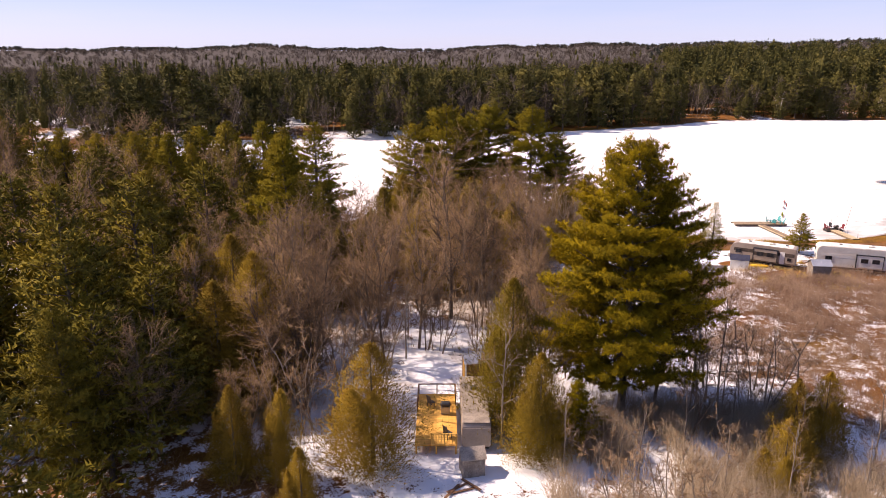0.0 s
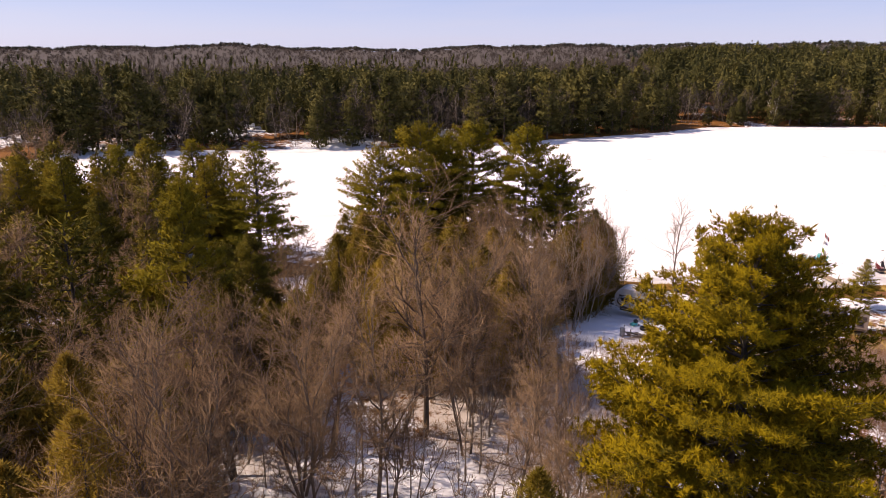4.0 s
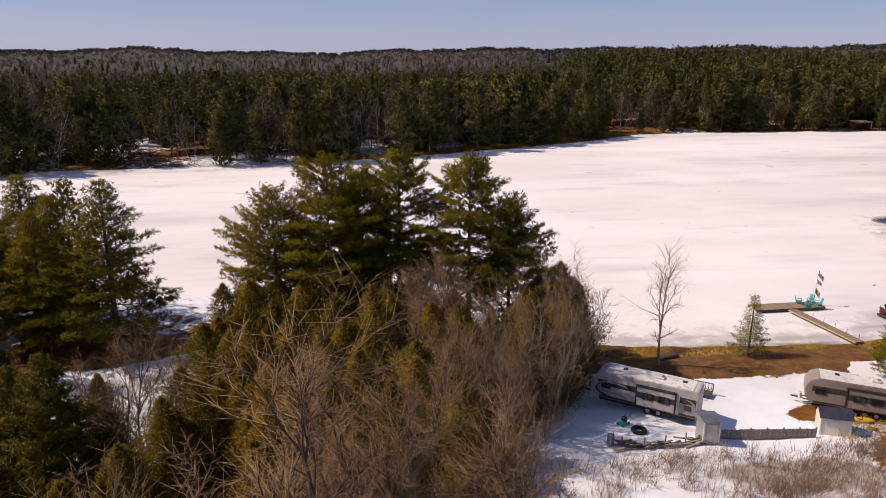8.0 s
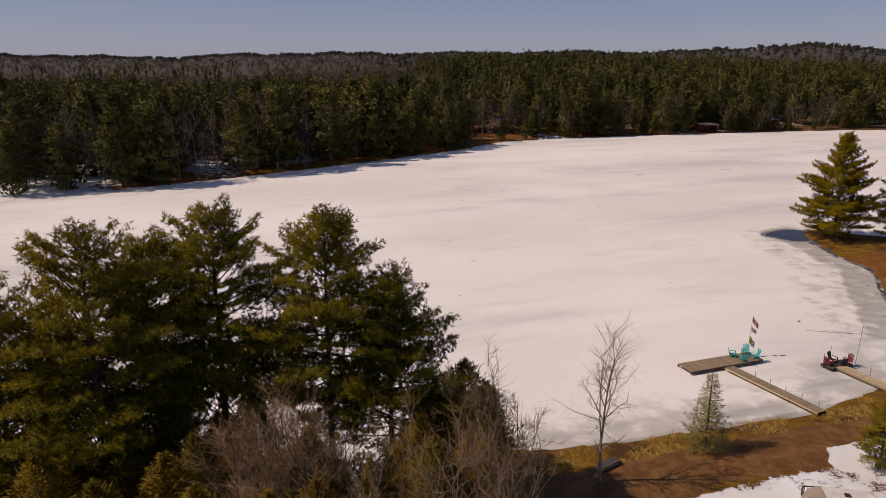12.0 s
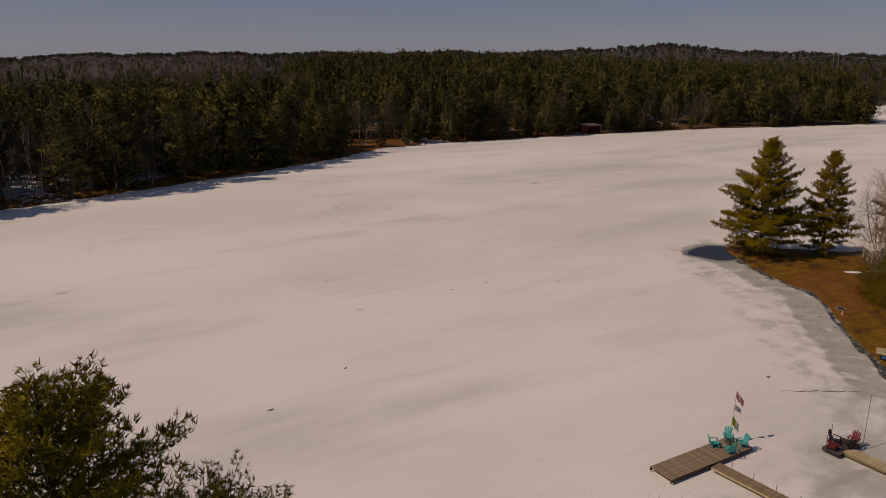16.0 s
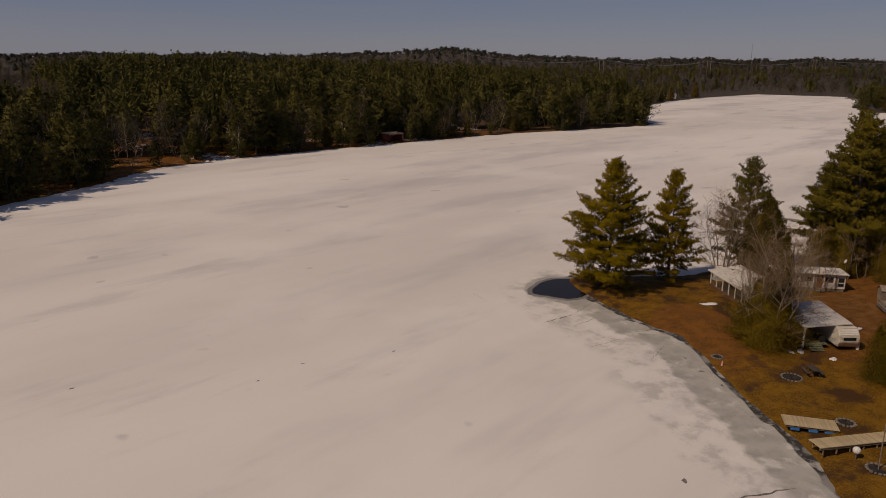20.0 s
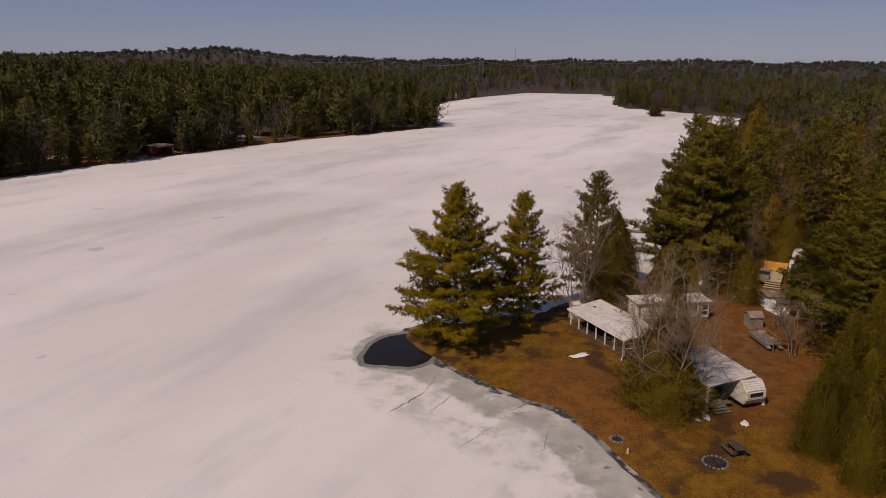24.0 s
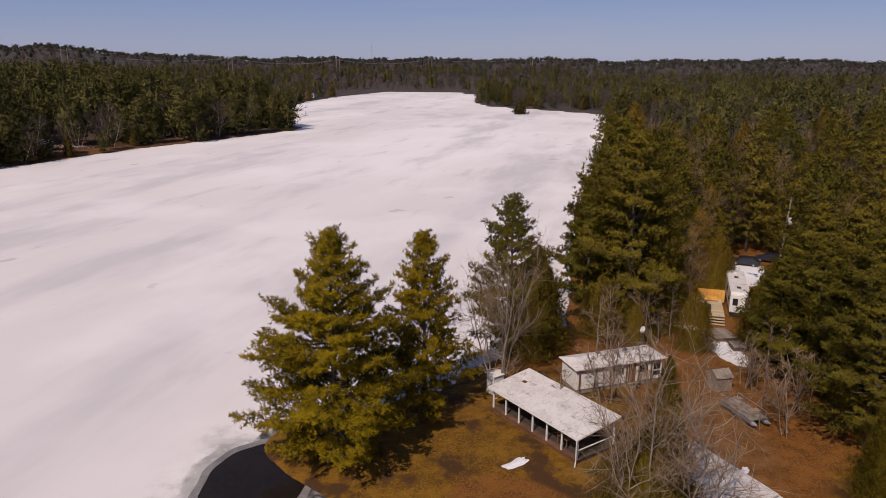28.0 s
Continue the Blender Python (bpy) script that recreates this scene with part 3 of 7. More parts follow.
GX = spaced(-90, 172, 1.0, -4800, 176, 1.09)[:-2] + list(np.arange(175, 452, 3.5))
GX = GX + [v for v in spaced(440, 452, 3.5, 430, 4900, 1.1) if v > 455]
GY = [v for v in spaced(-10, 188, 1.0, -2500, 190, 1.09) if v < 189] + list(np.arange(191, 346, 2.5))
GY = GY + [v for v in spaced(330, 345, 2.5, 320, 4900, 1.1) if v > 348]
ground = tagged(sheet("ground", GX, GY, ground_height, land_cover, GROUND), "rolling ground with patchy old snow, leaf litter and dry grass", "ground", kind="structure")
IX = [v for v in spaced(20, 135, 1.0, -140, 980, 1.1)]
IY = [v for v in spaced(108, 180, 1.0, 100, 450, 1.1)]
lake_ice = tagged(sheet("water", IX, IY, lambda x, y: 0 * x, ice_cover, ICE), "frozen lake under grey-white spring ice with darker rotten margins", "lake", kind="structure")

# ---- trees ----
def unit(v):
    return v / np.maximum(np.linalg.norm(v, axis=-1, keepdims=True), 1e-9)


def kites(P, D, L, W, rng, out):
    """Needle sprays: one narrow pointed blade from each point along its direction, turned towards out."""
    n = len(P)
    side = unit(np.cross(D, rng.normal(size=(n, 3)))) * (W[:, None] / 2)
    V = np.stack([P + side, P + D * L[:, None], P - side], 1)
    face = np.cross(V[:, 1] - V[:, 0], V[:, 2] - V[:, 0])
    turned = np.einsum("ij,ij->i", face, out) < 0
    V[turned] = V[turned][:, ::-1]
    face[turned] *= -1
    return V.reshape(-1, 3), np.arange(3 * n).reshape(n, 3), np.repeat(unit(out * 0.95 + unit(face) * 0.9), 3, 0)


def spikes(P, D, L, r, rng):
    """Fine twigs: three-sided points."""
    n = len(P)
    a = unit(np.cross(D, rng.normal(size=(n, 3))))
    b = np.cross(D, a)
    r = r[:, None]
    V = np.stack([P + a * r, P + (-0.5 * a + 0.866 * b) * r, P + (-0.5 * a - 0.866 * b) * r, P + D * L[:, None]], 1).reshape(-1, 3)
    i = np.arange(n)[:, None] * 4
    return V, np.concatenate([i + [0, 1, 3], i + [1, 2, 3], i + [2, 0, 3]], 0)


def tube(points, radii, sides=6):
    """A tapered limb along a line of points, as quads."""
    points = np.asarray(points, float)
    along = unit(np.gradient(points, axis=0))
    ref = np.where(np.abs(along[:, 2:3]) > 0.9, [[1.0, 0, 0]], [[0, 0, 1.0]])
    a = unit(np.cross(along, ref))
    b = np.cross(along, a)
    t = np.arange(sides) * 2 * np.pi / sides
    V = points[:, None] + (a[:, None] * np.cos(t)[None, :, None] + b[:, None] * np.sin(t)[None, :, None]) * np.asarray(radii)[:, None, None]
    k, s = len(points), sides
    i = (np.arange(k - 1)[:, None] * s + np.arange(s)[None, :]).ravel()
    j = (np.arange(k - 1)[:, None] * s + (np.arange(s)[None, :] + 1) % s).ravel()
    return V.reshape(-1, 3), np.stack([i, j, j + s, i + s], -1)


def gather(pieces):
    V, F, o = [], [], 0
    for v, f in pieces:
        V.append(v)
        F.append(f + o)
        o += len(v)
    return np.concatenate(V), np.concatenate(F)


def pine_parts(seed, H, R, base, gap, twigs, blades, length, width, power=0.75, belly=0.25, droop=0.0, ragged=0.3, plume=0.42, sides=8, lean=0.0, least=3, rise=56, profile=None, tuft=7):
    """Trunk and crown of a conifer of height H and crown radius R: limbs in whorls from base*H up, each a flat plume of side twigs set with round needle tufts; profile: crown radius by height, from the lowest limb (0) to the top (1)."""
    rng = np.random.RandomState(seed)
    zs = np.linspace(0, H, 9)
    bend = np.cumsum(rng.normal(0, 0.012 * H / 20, (9, 2)) * (zs[:, None] / H), 0)
    line = np.column_stack([bend, zs])
    r0 = 0.012 * H + 0.06
    wood = [tube(line, r0 * (1 - 0.93 * zs / H) + 0.012, sides)]
    P, D, O, S = [], [], [], []
    up_z = np.array([0, 0, 1.0])
    z = base * H
    while z < H * 0.985:
        u = max(0.0, (z / H - base) / (1 - base))
        shape = min(1.0, (1 - u) ** power * (1 + belly)) * (0.6 + 0.4 * min(1, u / 0.2))
        if profile:
            shape = float(np.interp(u, *zip(*profile)))
        at = np.array([np.interp(z, zs, line[:, 0]), np.interp(z, zs, line[:, 1]), z])
        start = rng.uniform(0, 6.28)
        count = rng.randint(4, 7)
        for k in range(count):
            ln = max(0.35, R * shape * rng.uniform(1 - 1.5 * ragged, 1 + 0.6 * ragged))
            az = start + k * 6.283 / count + rng.normal(0, 0.25)
            ln = ln * (1 + lean * math.cos(az))
            up = math.radians(-6 - droop + rise * u ** 1.6 + rng.normal(0, 7))
            h = np.array([math.cos(az), math.sin(az), 0])
            side = np.array([-h[1], h[0], 0])
            s = np.linspace(0, 1, 5)
            arm = at + h * (ln * math.cos(up)) * s[:, None] + up_z * (ln * math.sin(up) * s + 0.18 * ln * s ** 2.4 * (1 - u))[:, None]
            if sides > 4 and ln > 0.8:
                wood.append(tube(arm, np.linspace(0.02 + 0.011 * ln, 0.008, 5), 3))
            m = max(least, int(round(twigs * (0.25 + ln / R))))
            q = np.linspace(0.2 if ln > 1.5 else 0.0, 1.0, m) + rng.uniform(-0.4, 0.4, m) / m
            q = np.clip(q, 0.02, 1)
            foot = np.stack([np.interp(q, s, arm[:, c]) for c in range(3)], 1)
            way = np.where(np.arange(m) % 2 == 0, 1.0, -1.0) * (q < 0.985)
            tl = (plume * ln * (1.02 - q) ** 0.7 + 0.32) * rng.uniform(0.65, 1.25, m)
            td = unit(h * (0.75 + 0.3 * q)[:, None] + side * (way * (0.95 - 0.35 * q))[:, None] + up_z * (0.12 + 0.35 * u + rng.normal(0, 0.14, m))[:, None])
            nb = np.maximum(least, (blades * tl / (0.25 * R + 0.3)).astype(int))
            nt = np.maximum(1, nb // tuft)
            foot, td, tl = np.repeat(foot, nt, 0), np.repeat(td, nt, 0), np.repeat(tl, nt)
            w = rng.uniform(0.15, 1.0, len(tl)) ** 0.75
            heart = foot + td * (tl * w)[:, None] + rng.normal(0, 1, (len(tl), 3)) * [0.09, 0.09, 0.12] * (length / 0.3)
            heart, td, tl = np.repeat(heart, tuft, 0), np.repeat(td, tuft, 0), np.repeat(tl, tuft)
            P.append(heart + rng.normal(0, 0.12 * length, (len(tl), 3)))
            D.append(unit(td * 0.5 + up_z * 0.38 + rng.normal(0, 0.62, (len(tl), 3))))
            O.append(np.repeat((h * (0.8 - 0.35 * u) + up_z * (0.16 + 0.5 * u))[None], len(tl), 0))
            S.append(np.full(len(tl), 0.8 + 0.3 * shape))
        z += gap * rng.uniform(0.75, 1.25) * (1 - 0.4 * u)
    P, D, O, S = np.concatenate(P), np.concatenate(D), np.concatenate(O), np.concatenate(S)
    n = len(P)
    return gather(wood), kites(P, D, length * S * rng.uniform(0.6, 1.35, n), width * S * rng.uniform(0.6, 1.3, n), rng, unit(O + D * 0.35))


def cedar_parts(seed, H, R, blades, length, width, dome=False, thin=1.0):
    """White cedar: sprays close round many upright leaders, broad below."""
    rng = np.random.RandomState(seed)
    wood, P, D = [tube([(0, 0, 0), (0.05, 0, H * 0.5), (0, 0.05, H * 0.95)], [0.05 + 0.01 * H, 0.04 + 0.005 * H, 0.01], 6)], [], []
    lobes = [(0, 0, H, R)]
    for _ in range(6 if dome else 4):
        a, q = rng.uniform(0, 6.28), rng.uniform(0.35, 0.6) * R
        lobes.append((math.cos(a) * q, math.sin(a) * q, H * rng.uniform(0.55, 0.85), R * rng.uniform(0.45, 0.65)))
    for lx, ly, h, r in lobes:
        n = int(blades * (h * r) / (H * R) / (1 + 0.35 * len(lobes)))
        u = rng.uniform(0, 1, n) ** (1.15 if not dome else 0.9)
        prof = np.sqrt(np.clip(1 - u ** 2.2, 0, 1)) if dome else (1 - u) ** 0.68 * (0.65 + 0.35 * np.minimum(1, u / 0.15))
        az = rng.uniform(0, 6.283, n)
        lump = 1 + 0.24 * np.sin(az * 3 + u * 9 + seed) + 0.24 * np.sin(az * 5 - u * 17 + seed) + 0.18 * np.sin(az * 9 + u * 31)
        rad = r * prof * lump * rng.uniform(0.25, 1.3, n) ** 0.7
        out = np.stack([np.cos(az), np.sin(az), np.zeros(n)], 1)
        P.append(out * rad[:, None] + np.stack([np.full(n, lx), np.full(n, ly), 0.04 * H + u * h * 0.94 * (1 - 0.04 * rng.uniform(0, 1, n))], 1))
        D.append(unit(out * (0.75 - 0.3 * u)[:, None] + [0, 0, 0.75] + rng.normal(0, 0.4, (n, 3))))
    P, D = np.concatenate(P), np.concatenate(D)
    k = rng.uniform(0.6, 1.3, len(P))
    return gather(wood), kites(P, D, length * k, width * k * thin, rng, unit(P * [1, 1, 0] + [0, 0, 0.35 * R]))


def bare_parts(seed, H, R, limbs, subs, twigs, stems=1, trunk_r=None, fork=0.35, fine=1.0, lift=0.22):
    """A leafless tree: trunk and limbs, and a crown of fine twigs."""
    rng = np.random.RandomState(seed)
    wood, TP, TD, TL, TR = [], [], [], [], []

    def limb(p, d, ln, r, bend, k=5):
        pts, dd, here = [p], d, p
        for _ in range(k - 1):
            dd = unit(dd + rng.normal(0, bend, 3) + np.array([0, 0, 0.07]))
            here = here + dd * ln / (k - 1)
            pts.append(here)
        return np.array(pts)

    for st in range(stems):
        a = rng.uniform(0, 6.28)
        foot = np.array([math.cos(a), math.sin(a), 0]) * (0.35 * (stems > 1) + 0.15 * (stems > 3))
        lean = unit(np.array([math.cos(a), math.sin(a), 0]) * (0.22 * (stems > 1)) + rng.normal(0, 0.04, 3) + [0, 0, 1])
        h = H * (1 if st == 0 else rng.uniform(0.7, 1.0))
        tr = trunk_r or 0.012 * H
        tr = tr * (1 if stems == 1 else 0.65)
        main = limb(foot, lean, h * 0.88, tr, 0.06, 7)
        wood.append(tube(main, np.linspace(tr, 0.02, 7), 6))
        s7 = np.linspace(0, 1, 7)
        for i in range(limbs):
            s = fork + (0.97 - fork) * (i + rng.uniform(0, 1)) / limbs
            p = np.array([np.interp(s, s7, main[:, c]) for c in range(3)])
            az = i * 2.4 + rng.normal(0, 0.4) + a
            up = lift + 0.75 * s + rng.normal(0, 0.2)
            d = unit(np.array([math.cos(az) * math.cos(up), math.sin(az) * math.cos(up), math.sin(up)]))
            ln = (R * (1.25 - 0.75 * s) if s > 0.3 else R * 0.6) * rng.uniform(0.75, 1.2) / max(0.55, math.cos(up) + 0.35)
            r1 = tr * 0.42 * (1.15 - 0.7 * s) + 0.008
            arm = limb(p, d, ln, r1, 0.16)
            wood.append(tube(arm, np.linspace(r1, 0.008, 5), 4))
            s5 = np.linspace(0, 1, 5)
            for j in range(subs):
                q = 0.22 + 0.78 * (j + rng.uniform(0, 1)) / subs
                p2 = np.array([np.interp(q, s5, arm[:, c]) for c in range(3)])
                base = unit(arm[min(4, int(q * 4) + 1)] - arm[min(3, int(q * 4))])
                d2 = unit(base + rng.normal(0, 0.75, 3) + [0, 0, 0.12])
                l2 = ln * (0.62 - 0.3 * q) * rng.uniform(0.7, 1.3)
                k2 = limb(p2, d2, l2, 0.01, 0.2, 3)
                wood.append(tube(k2, [r1 * 0.4 + 0.004, r1 * 0.25 + 0.004, 0.004], 3))
                w = rng.uniform(0.1, 1.0, twigs)
                TP.append(np.stack([np.interp(w, [0, 0.5, 1], k2[:, c]) for c in range(3)], 1))
                TD.append(unit(unit(k2[2] - k2[0]) * 0.9 + rng.normal(0, 0.75, (twigs, 3)) + [0, 0, 0.12]))
                TL.append(l2 * rng.uniform(0.35, 0.85, twigs))
                TR.append(np.full(twigs, 0.012 * fine))
    crown = spikes(np.concatenate(TP), np.concatenate(TD), np.concatenate(TL), np.concatenate(TR), rng)
    return gather(wood), crown


def tree(name, label, category, parts, bark, leaf, crown_name="crown"):
    """The first tree of a kind, kept out of the place: its copies are planted."""
    top = new(name)
    tagged(top, label, category)
    for pname, (v, f, *soft), m in (("trunk", parts[0], bark), (crown_name, parts[1], leaf)):
        me = mesh_of(pname, v, f)
        if soft:
            me.normals_split_custom_set_from_vertices(soft[0].astype(np.float32))
        me.materials.append(m)
        if pname == "trunk":
            me.polygons.foreach_set("use_smooth", np.ones(len(me.polygons), bool))
        ob = new(pname, me)
        ob.parent = top
        if pname == "twig_crown":
            tagged(ob, kind="stuff")
    return top


KINDS = {}


def kind(key, height, *args, **kw):
    KINDS.setdefault(key, []).append((tree(*args, **kw), height))


def plant(key, x, y, height, which=None, wide=1.0, group="", label="", turn=None):
    """Plant a copy of one of the trees of that kind at x, y, with its foot in the ground."""
    of = KINDS[key]
    src, h = of[(which if which is not None else random.randrange(len(of))) % len(of)]
    k = height / h
    z = float(ground_height(np.array([x]), np.array([y]))[0]) - 0.08
    t = random.uniform(0, 360) if turn is None else turn
    ob = copy_thing(src, pose(x, y, z, 0, 0, t) @ Matrix.Diagonal((k * wide, k * wide, k, 1)))
    return tagged(ob, label, "", group)


PL = "mature white pine with layered olive-green boughs on a dark trunk"
# broad open-grown pine, shore pines with bare lower trunks, conical pines
DOMED = ((0, 0.45), (0.12, 0.82), (0.28, 1.0), (0.45, 0.93), (0.65, 0.7), (0.82, 0.45), (0.94, 0.22), (1, 0.06))
kind("broad_pine", 23, "white_pine", "tall broad-crowned white pine standing alone in snow", "pine tree", pine_parts(11, 23, 8.1, 0.1, 0.72, 27, 150, 0.27, 0.06, 0.4, 0.3, -4, 0.2, 0.42, 8, -0.02, 3, 40, DOMED), BARK, PINE)
for s, h, r, b, p in ((21, 22, 7.0, 0.30, 0.5), (22, 22, 6.2, 0.34, 0.58), (23, 21, 6.8, 0.26, 0.52)):
    kind("shore_pine", h, "white_pine", PL, "pine tree", pine_parts(s, h, r, b, 0.88, 22, 92, 0.26, 0.06, p, 0.2, 0, 0.38, tuft=6), BARK, OLIVE_PINE)
kind("cone_pine", 17, "white_pine", "conical white pine with dense yellow-green boughs to the ground", "pine tree", pine_parts(31, 17, 7.6, 0.06, 0.74, 21, 150, 0.27, 0.064, 0.72, 0.04, -4, 0.26, 0.36), BARK, PINE)
kind("cone_pine", 17, "white_pine", "conical white pine with dense yellow-green boughs to the ground", "pine tree", pine_parts(32, 17, 6.0, 0.08, 0.8, 16, 110, 0.3, 0.074, 0.7, 0.04, 4, 0.32, 0.36, rise=74), BARK, PINE)
kind("thin_pine", 16, "white_pine", "slender white pine with gaps between its whorls", "pine tree", pine_parts(33, 16, 5.4, 0.1, 0.8, 16, 84, 0.26, 0.062, 0.8, 0.06, -2, 0.28, tuft=5), BARK, OLIVE_PINE)
for s, h, r, b, p in ((44, 17, 5.6, 0.12, 0.7), (45, 17, 5.0, 0.16, 0.75)):
    kind("lane_pine", h, "pine", "dark green pine beside the campground lane", "pine tree", pine_parts(s, h, r, b, 0.85, 17, 85, 0.28, 0.075, p, 0.12, 0, 0.34), BARK, SHADED_DARK_PINE)
for s, h, r, b, p in ((41, 18, 6.0, 0.12, 0.75), (42, 18, 5.2, 0.16, 0.7), (43, 16, 6.0, 0.1, 0.6)):
    kind("wood_pine", h, "pine", "dark green pine in the wood", "pine tree", pine_parts(s, h, r, b, 1.0, 10, 21, 0.58, 0.19, p, 0.15, 0, 0.36), BARK, SHADED_DARK_PINE)
for s, h, r, b, p in ((46, 18, 5.8, 0.12, 0.7), (47, 18, 5.2, 0.18, 0.6)):
    kind("east_pine", h, "pine", "dark green pine in the east wood", "pine tree", pine_parts(s, h, r, b, 1.0, 10, 22, 0.55, 0.17, p, 0.15, 0, 0.38), BARK, SHADED_DARK_PINE)
kind("camp_pine", 17, "pine", "tall yellow-green pine in the camp wood", "pine tree", pine_parts(48, 17, 5.4, 0.12, 0.85, 17, 85, 0.28, 0.072, 0.7, 0.12, 0, 0.34), BARK, OLIVE_PINE)
kind("spruce", 7, "spruce", "small grey-green spruce by the shore", "spruce tree", pine_parts(51, 7, 2.5, 0.04, 0.42, 12, 34, 0.16, 0.04, 1.0, 0.02, 6, 0.22, tuft=3), BARK, SPRUCE)
for s, h, r in ((61, 9, 2.1), (62, 9, 2.6), (63, 10, 1.8), (64, 11, 2.3)):
    kind("cedar", h, "cedar", "bronze-green white cedar with a pointed crown", "cedar tree", cedar_parts(s, h, r, 30000, 0.21, 0.055), BARK, OLIVE_CEDAR)
kind("dome_cedar", 5.5, "cedar", "low domed green cedar clump beside the camper", "cedar tree", cedar_parts(65, 5.5, 3.3, 80000, 0.2, 0.06, True), BARK, GREEN_CEDAR)
for s, r in ((66, 2.9), (67, 2.5), (68, 3.3)):
    kind("edge_cedar", 10, "cedar", "dense pointed bronze-green cedar at the lawn's edge", "cedar tree", cedar_parts(s, 10, r, 46000, 0.2, 0.052), BARK, GREEN_CEDAR)
    kind("camp_cedar", 10, "cedar", "feathery golden-brown cedar at the camp clearing", "cedar tree", cedar_parts(s + 5, 10, r, 36000, 0.22, 0.05), BARK, CEDAR)
for s, h, r, st in ((71, 13, 5.2, 1), (72, 13, 4.6, 2), (73, 12, 5.4, 1), (74, 12, 4.4, 3)):
    kind("bare", h, "bare_tree", "leafless grey-brown hardwood with fine upswept twigs", "tree", bare_parts(s, h, r, 18 if st == 1 else 12 if st == 2 else 9, 9, 12, st, 0.17, 0.22, 0.9, 0.35), TAN_BARK, TWIG, "twig_crown")
kind("bare_big", 13, "bare_tree", "many-stemmed leafless tree with grey limbs", "tree", bare_parts(75, 13, 5.0, 9, 8, 9, 5, 0.17, 0.14, 0.6, 0.5), GREY_BARK, TWIG, "twig_crown")
for s in (91, 92):
    kind("bare_tall", 11, "bare_tree", "tall leafless hardwood with pale upright stems", "tree", bare_parts(s, 11, 3.8, 8, 6, 6, 4, 0.13, 0.2, 1.05, 0.55), GREY_BARK, TWIG, "twig_crown")
kind("bare_bank", 11, "bare_tree", "bare slim tree on the lake bank", "tree", bare_parts(83, 11, 3.8, 14, 7, 9, 1, 0.15, 0.24, 0.6, 0.5), GREY_BARK, PALE_TWIG, "twig_crown")
kind("sapling", 7, "sapling", "slender leafless sapling with few twigs", "tree", bare_parts(76, 7, 2.0, 9, 5, 6, 1, 0.07, 0.2, 1.2), GREY_BARK, TWIG, "twig_crown")
kind("sapling", 6, "sapling", "leafless young tree with several thin stems", "tree", bare_parts(77, 6, 1.9, 6, 5, 6, 4, 0.06, 0.2, 1.2), GREY_BARK, TWIG, "twig_crown")
kind("birch", 13, "birch", "leafless white birch with a pale trunk", "birch tree", bare_parts(78, 13, 3.6, 9, 5, 6, 2, 0.22, 0.3, 1.6), BIRCH, TWIG, "twig_crown")
# simpler trees for the far shore and the far woods
for s, h, r, b, pw in ((81, 22, 6.2, 0.05, 0.6), (82, 21, 5.6, 0.12, 0.5), (83, 20, 6.4, 0.04, 0.55), (84, 24, 6.0, 0.15, 0.48)):
    kind("far_pine", h, "shore_pine", "dark green pine on the far shore of the lake", "pine tree", pine_parts(s, h, r, b, 1.5, 6, 9, 1.05, 0.5, pw, 0.15, 4, 0.4, 0.42, 5), BARK, FAR_PINE)
for s, h in ((85, 15), (86, 14)):
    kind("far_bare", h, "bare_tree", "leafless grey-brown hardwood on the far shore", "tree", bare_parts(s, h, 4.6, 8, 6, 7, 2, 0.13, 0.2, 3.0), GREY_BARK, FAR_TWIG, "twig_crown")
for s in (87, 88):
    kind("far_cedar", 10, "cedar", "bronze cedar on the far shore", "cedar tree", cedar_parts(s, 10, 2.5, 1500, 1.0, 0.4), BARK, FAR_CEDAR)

# -- the big pine and the pines along the near shore --
plant("broad_pine", 14.9, 53.0, 22.4, wide=0.98, turn=20)
for x, y, h, w in ((7.6, 116.8, 21.8, 1), (14.3, 114, 21.6, 1), (0.6, 112.5, 21.5, 2), (-4.5, 113.5, 18.6, 0), (18, 112.2, 17.6, 2), (3.4, 117, 20, 1)):
    plant("shore_pine", x, y, h, w, group="pines on the near shore")
for x, y, h in ((-22, 121, 18.5), (-33, 129, 18), (-29.5, 127, 16), (-40, 131, 18), (-47, 135, 17)):
    plant("thin_pine", x, y, h, 0, 1.25, group="pines by the inlet")
# -- the point of the lawn --
plant("cone_pine", 115.8, 163.2, 18.9, 0, 0.98, "pines on the point")
plant("cone_pine", 125.7, 158.6, 17.0, 1, 0.9, "pines on the point")
plant("lane_pine", 140.4, 153.0, 18.4, 0, 0.95, "pines on the point", "dark green pine behind the leafless tree")
plant("cedar", 140.5, 150.2, 13, 1, label="tall bronze-green cedar behind the porch")
plant("cedar", 143.5, 150.5, 12, 0, 1.15)
plant("bare_big", 131.2, 152.6, 13.2, 0, 1.05, label="leafless many-stemmed tree behind the porch")
plant("dome_cedar", 108.6, 138.0, 5.6, None, 0.95, turn=0)
plant("dome_cedar", 110.4, 139.2, 7.6, None, 0.72, turn=110)
plant("edge_cedar", 110.6, 139.4, 9.0, 0, 0.85, label="golden-green cedar beside the many-stemmed tree")
plant("bare_big", 109.9, 138.0, 12.6, 0, 1.4, turn=140, label="leafless multi-stemmed tree rising out of a cedar clump")
plant("bare_big", 110.4, 138.9, 11.6, 1, 1.35, turn=30, label="leafless multi-stemmed tree behind a cedar clump")
plant("edge_cedar", 112.2, 138.4, 13.0, 1, 0.62, label="tall golden-green cedar beside the many-stemmed tree")
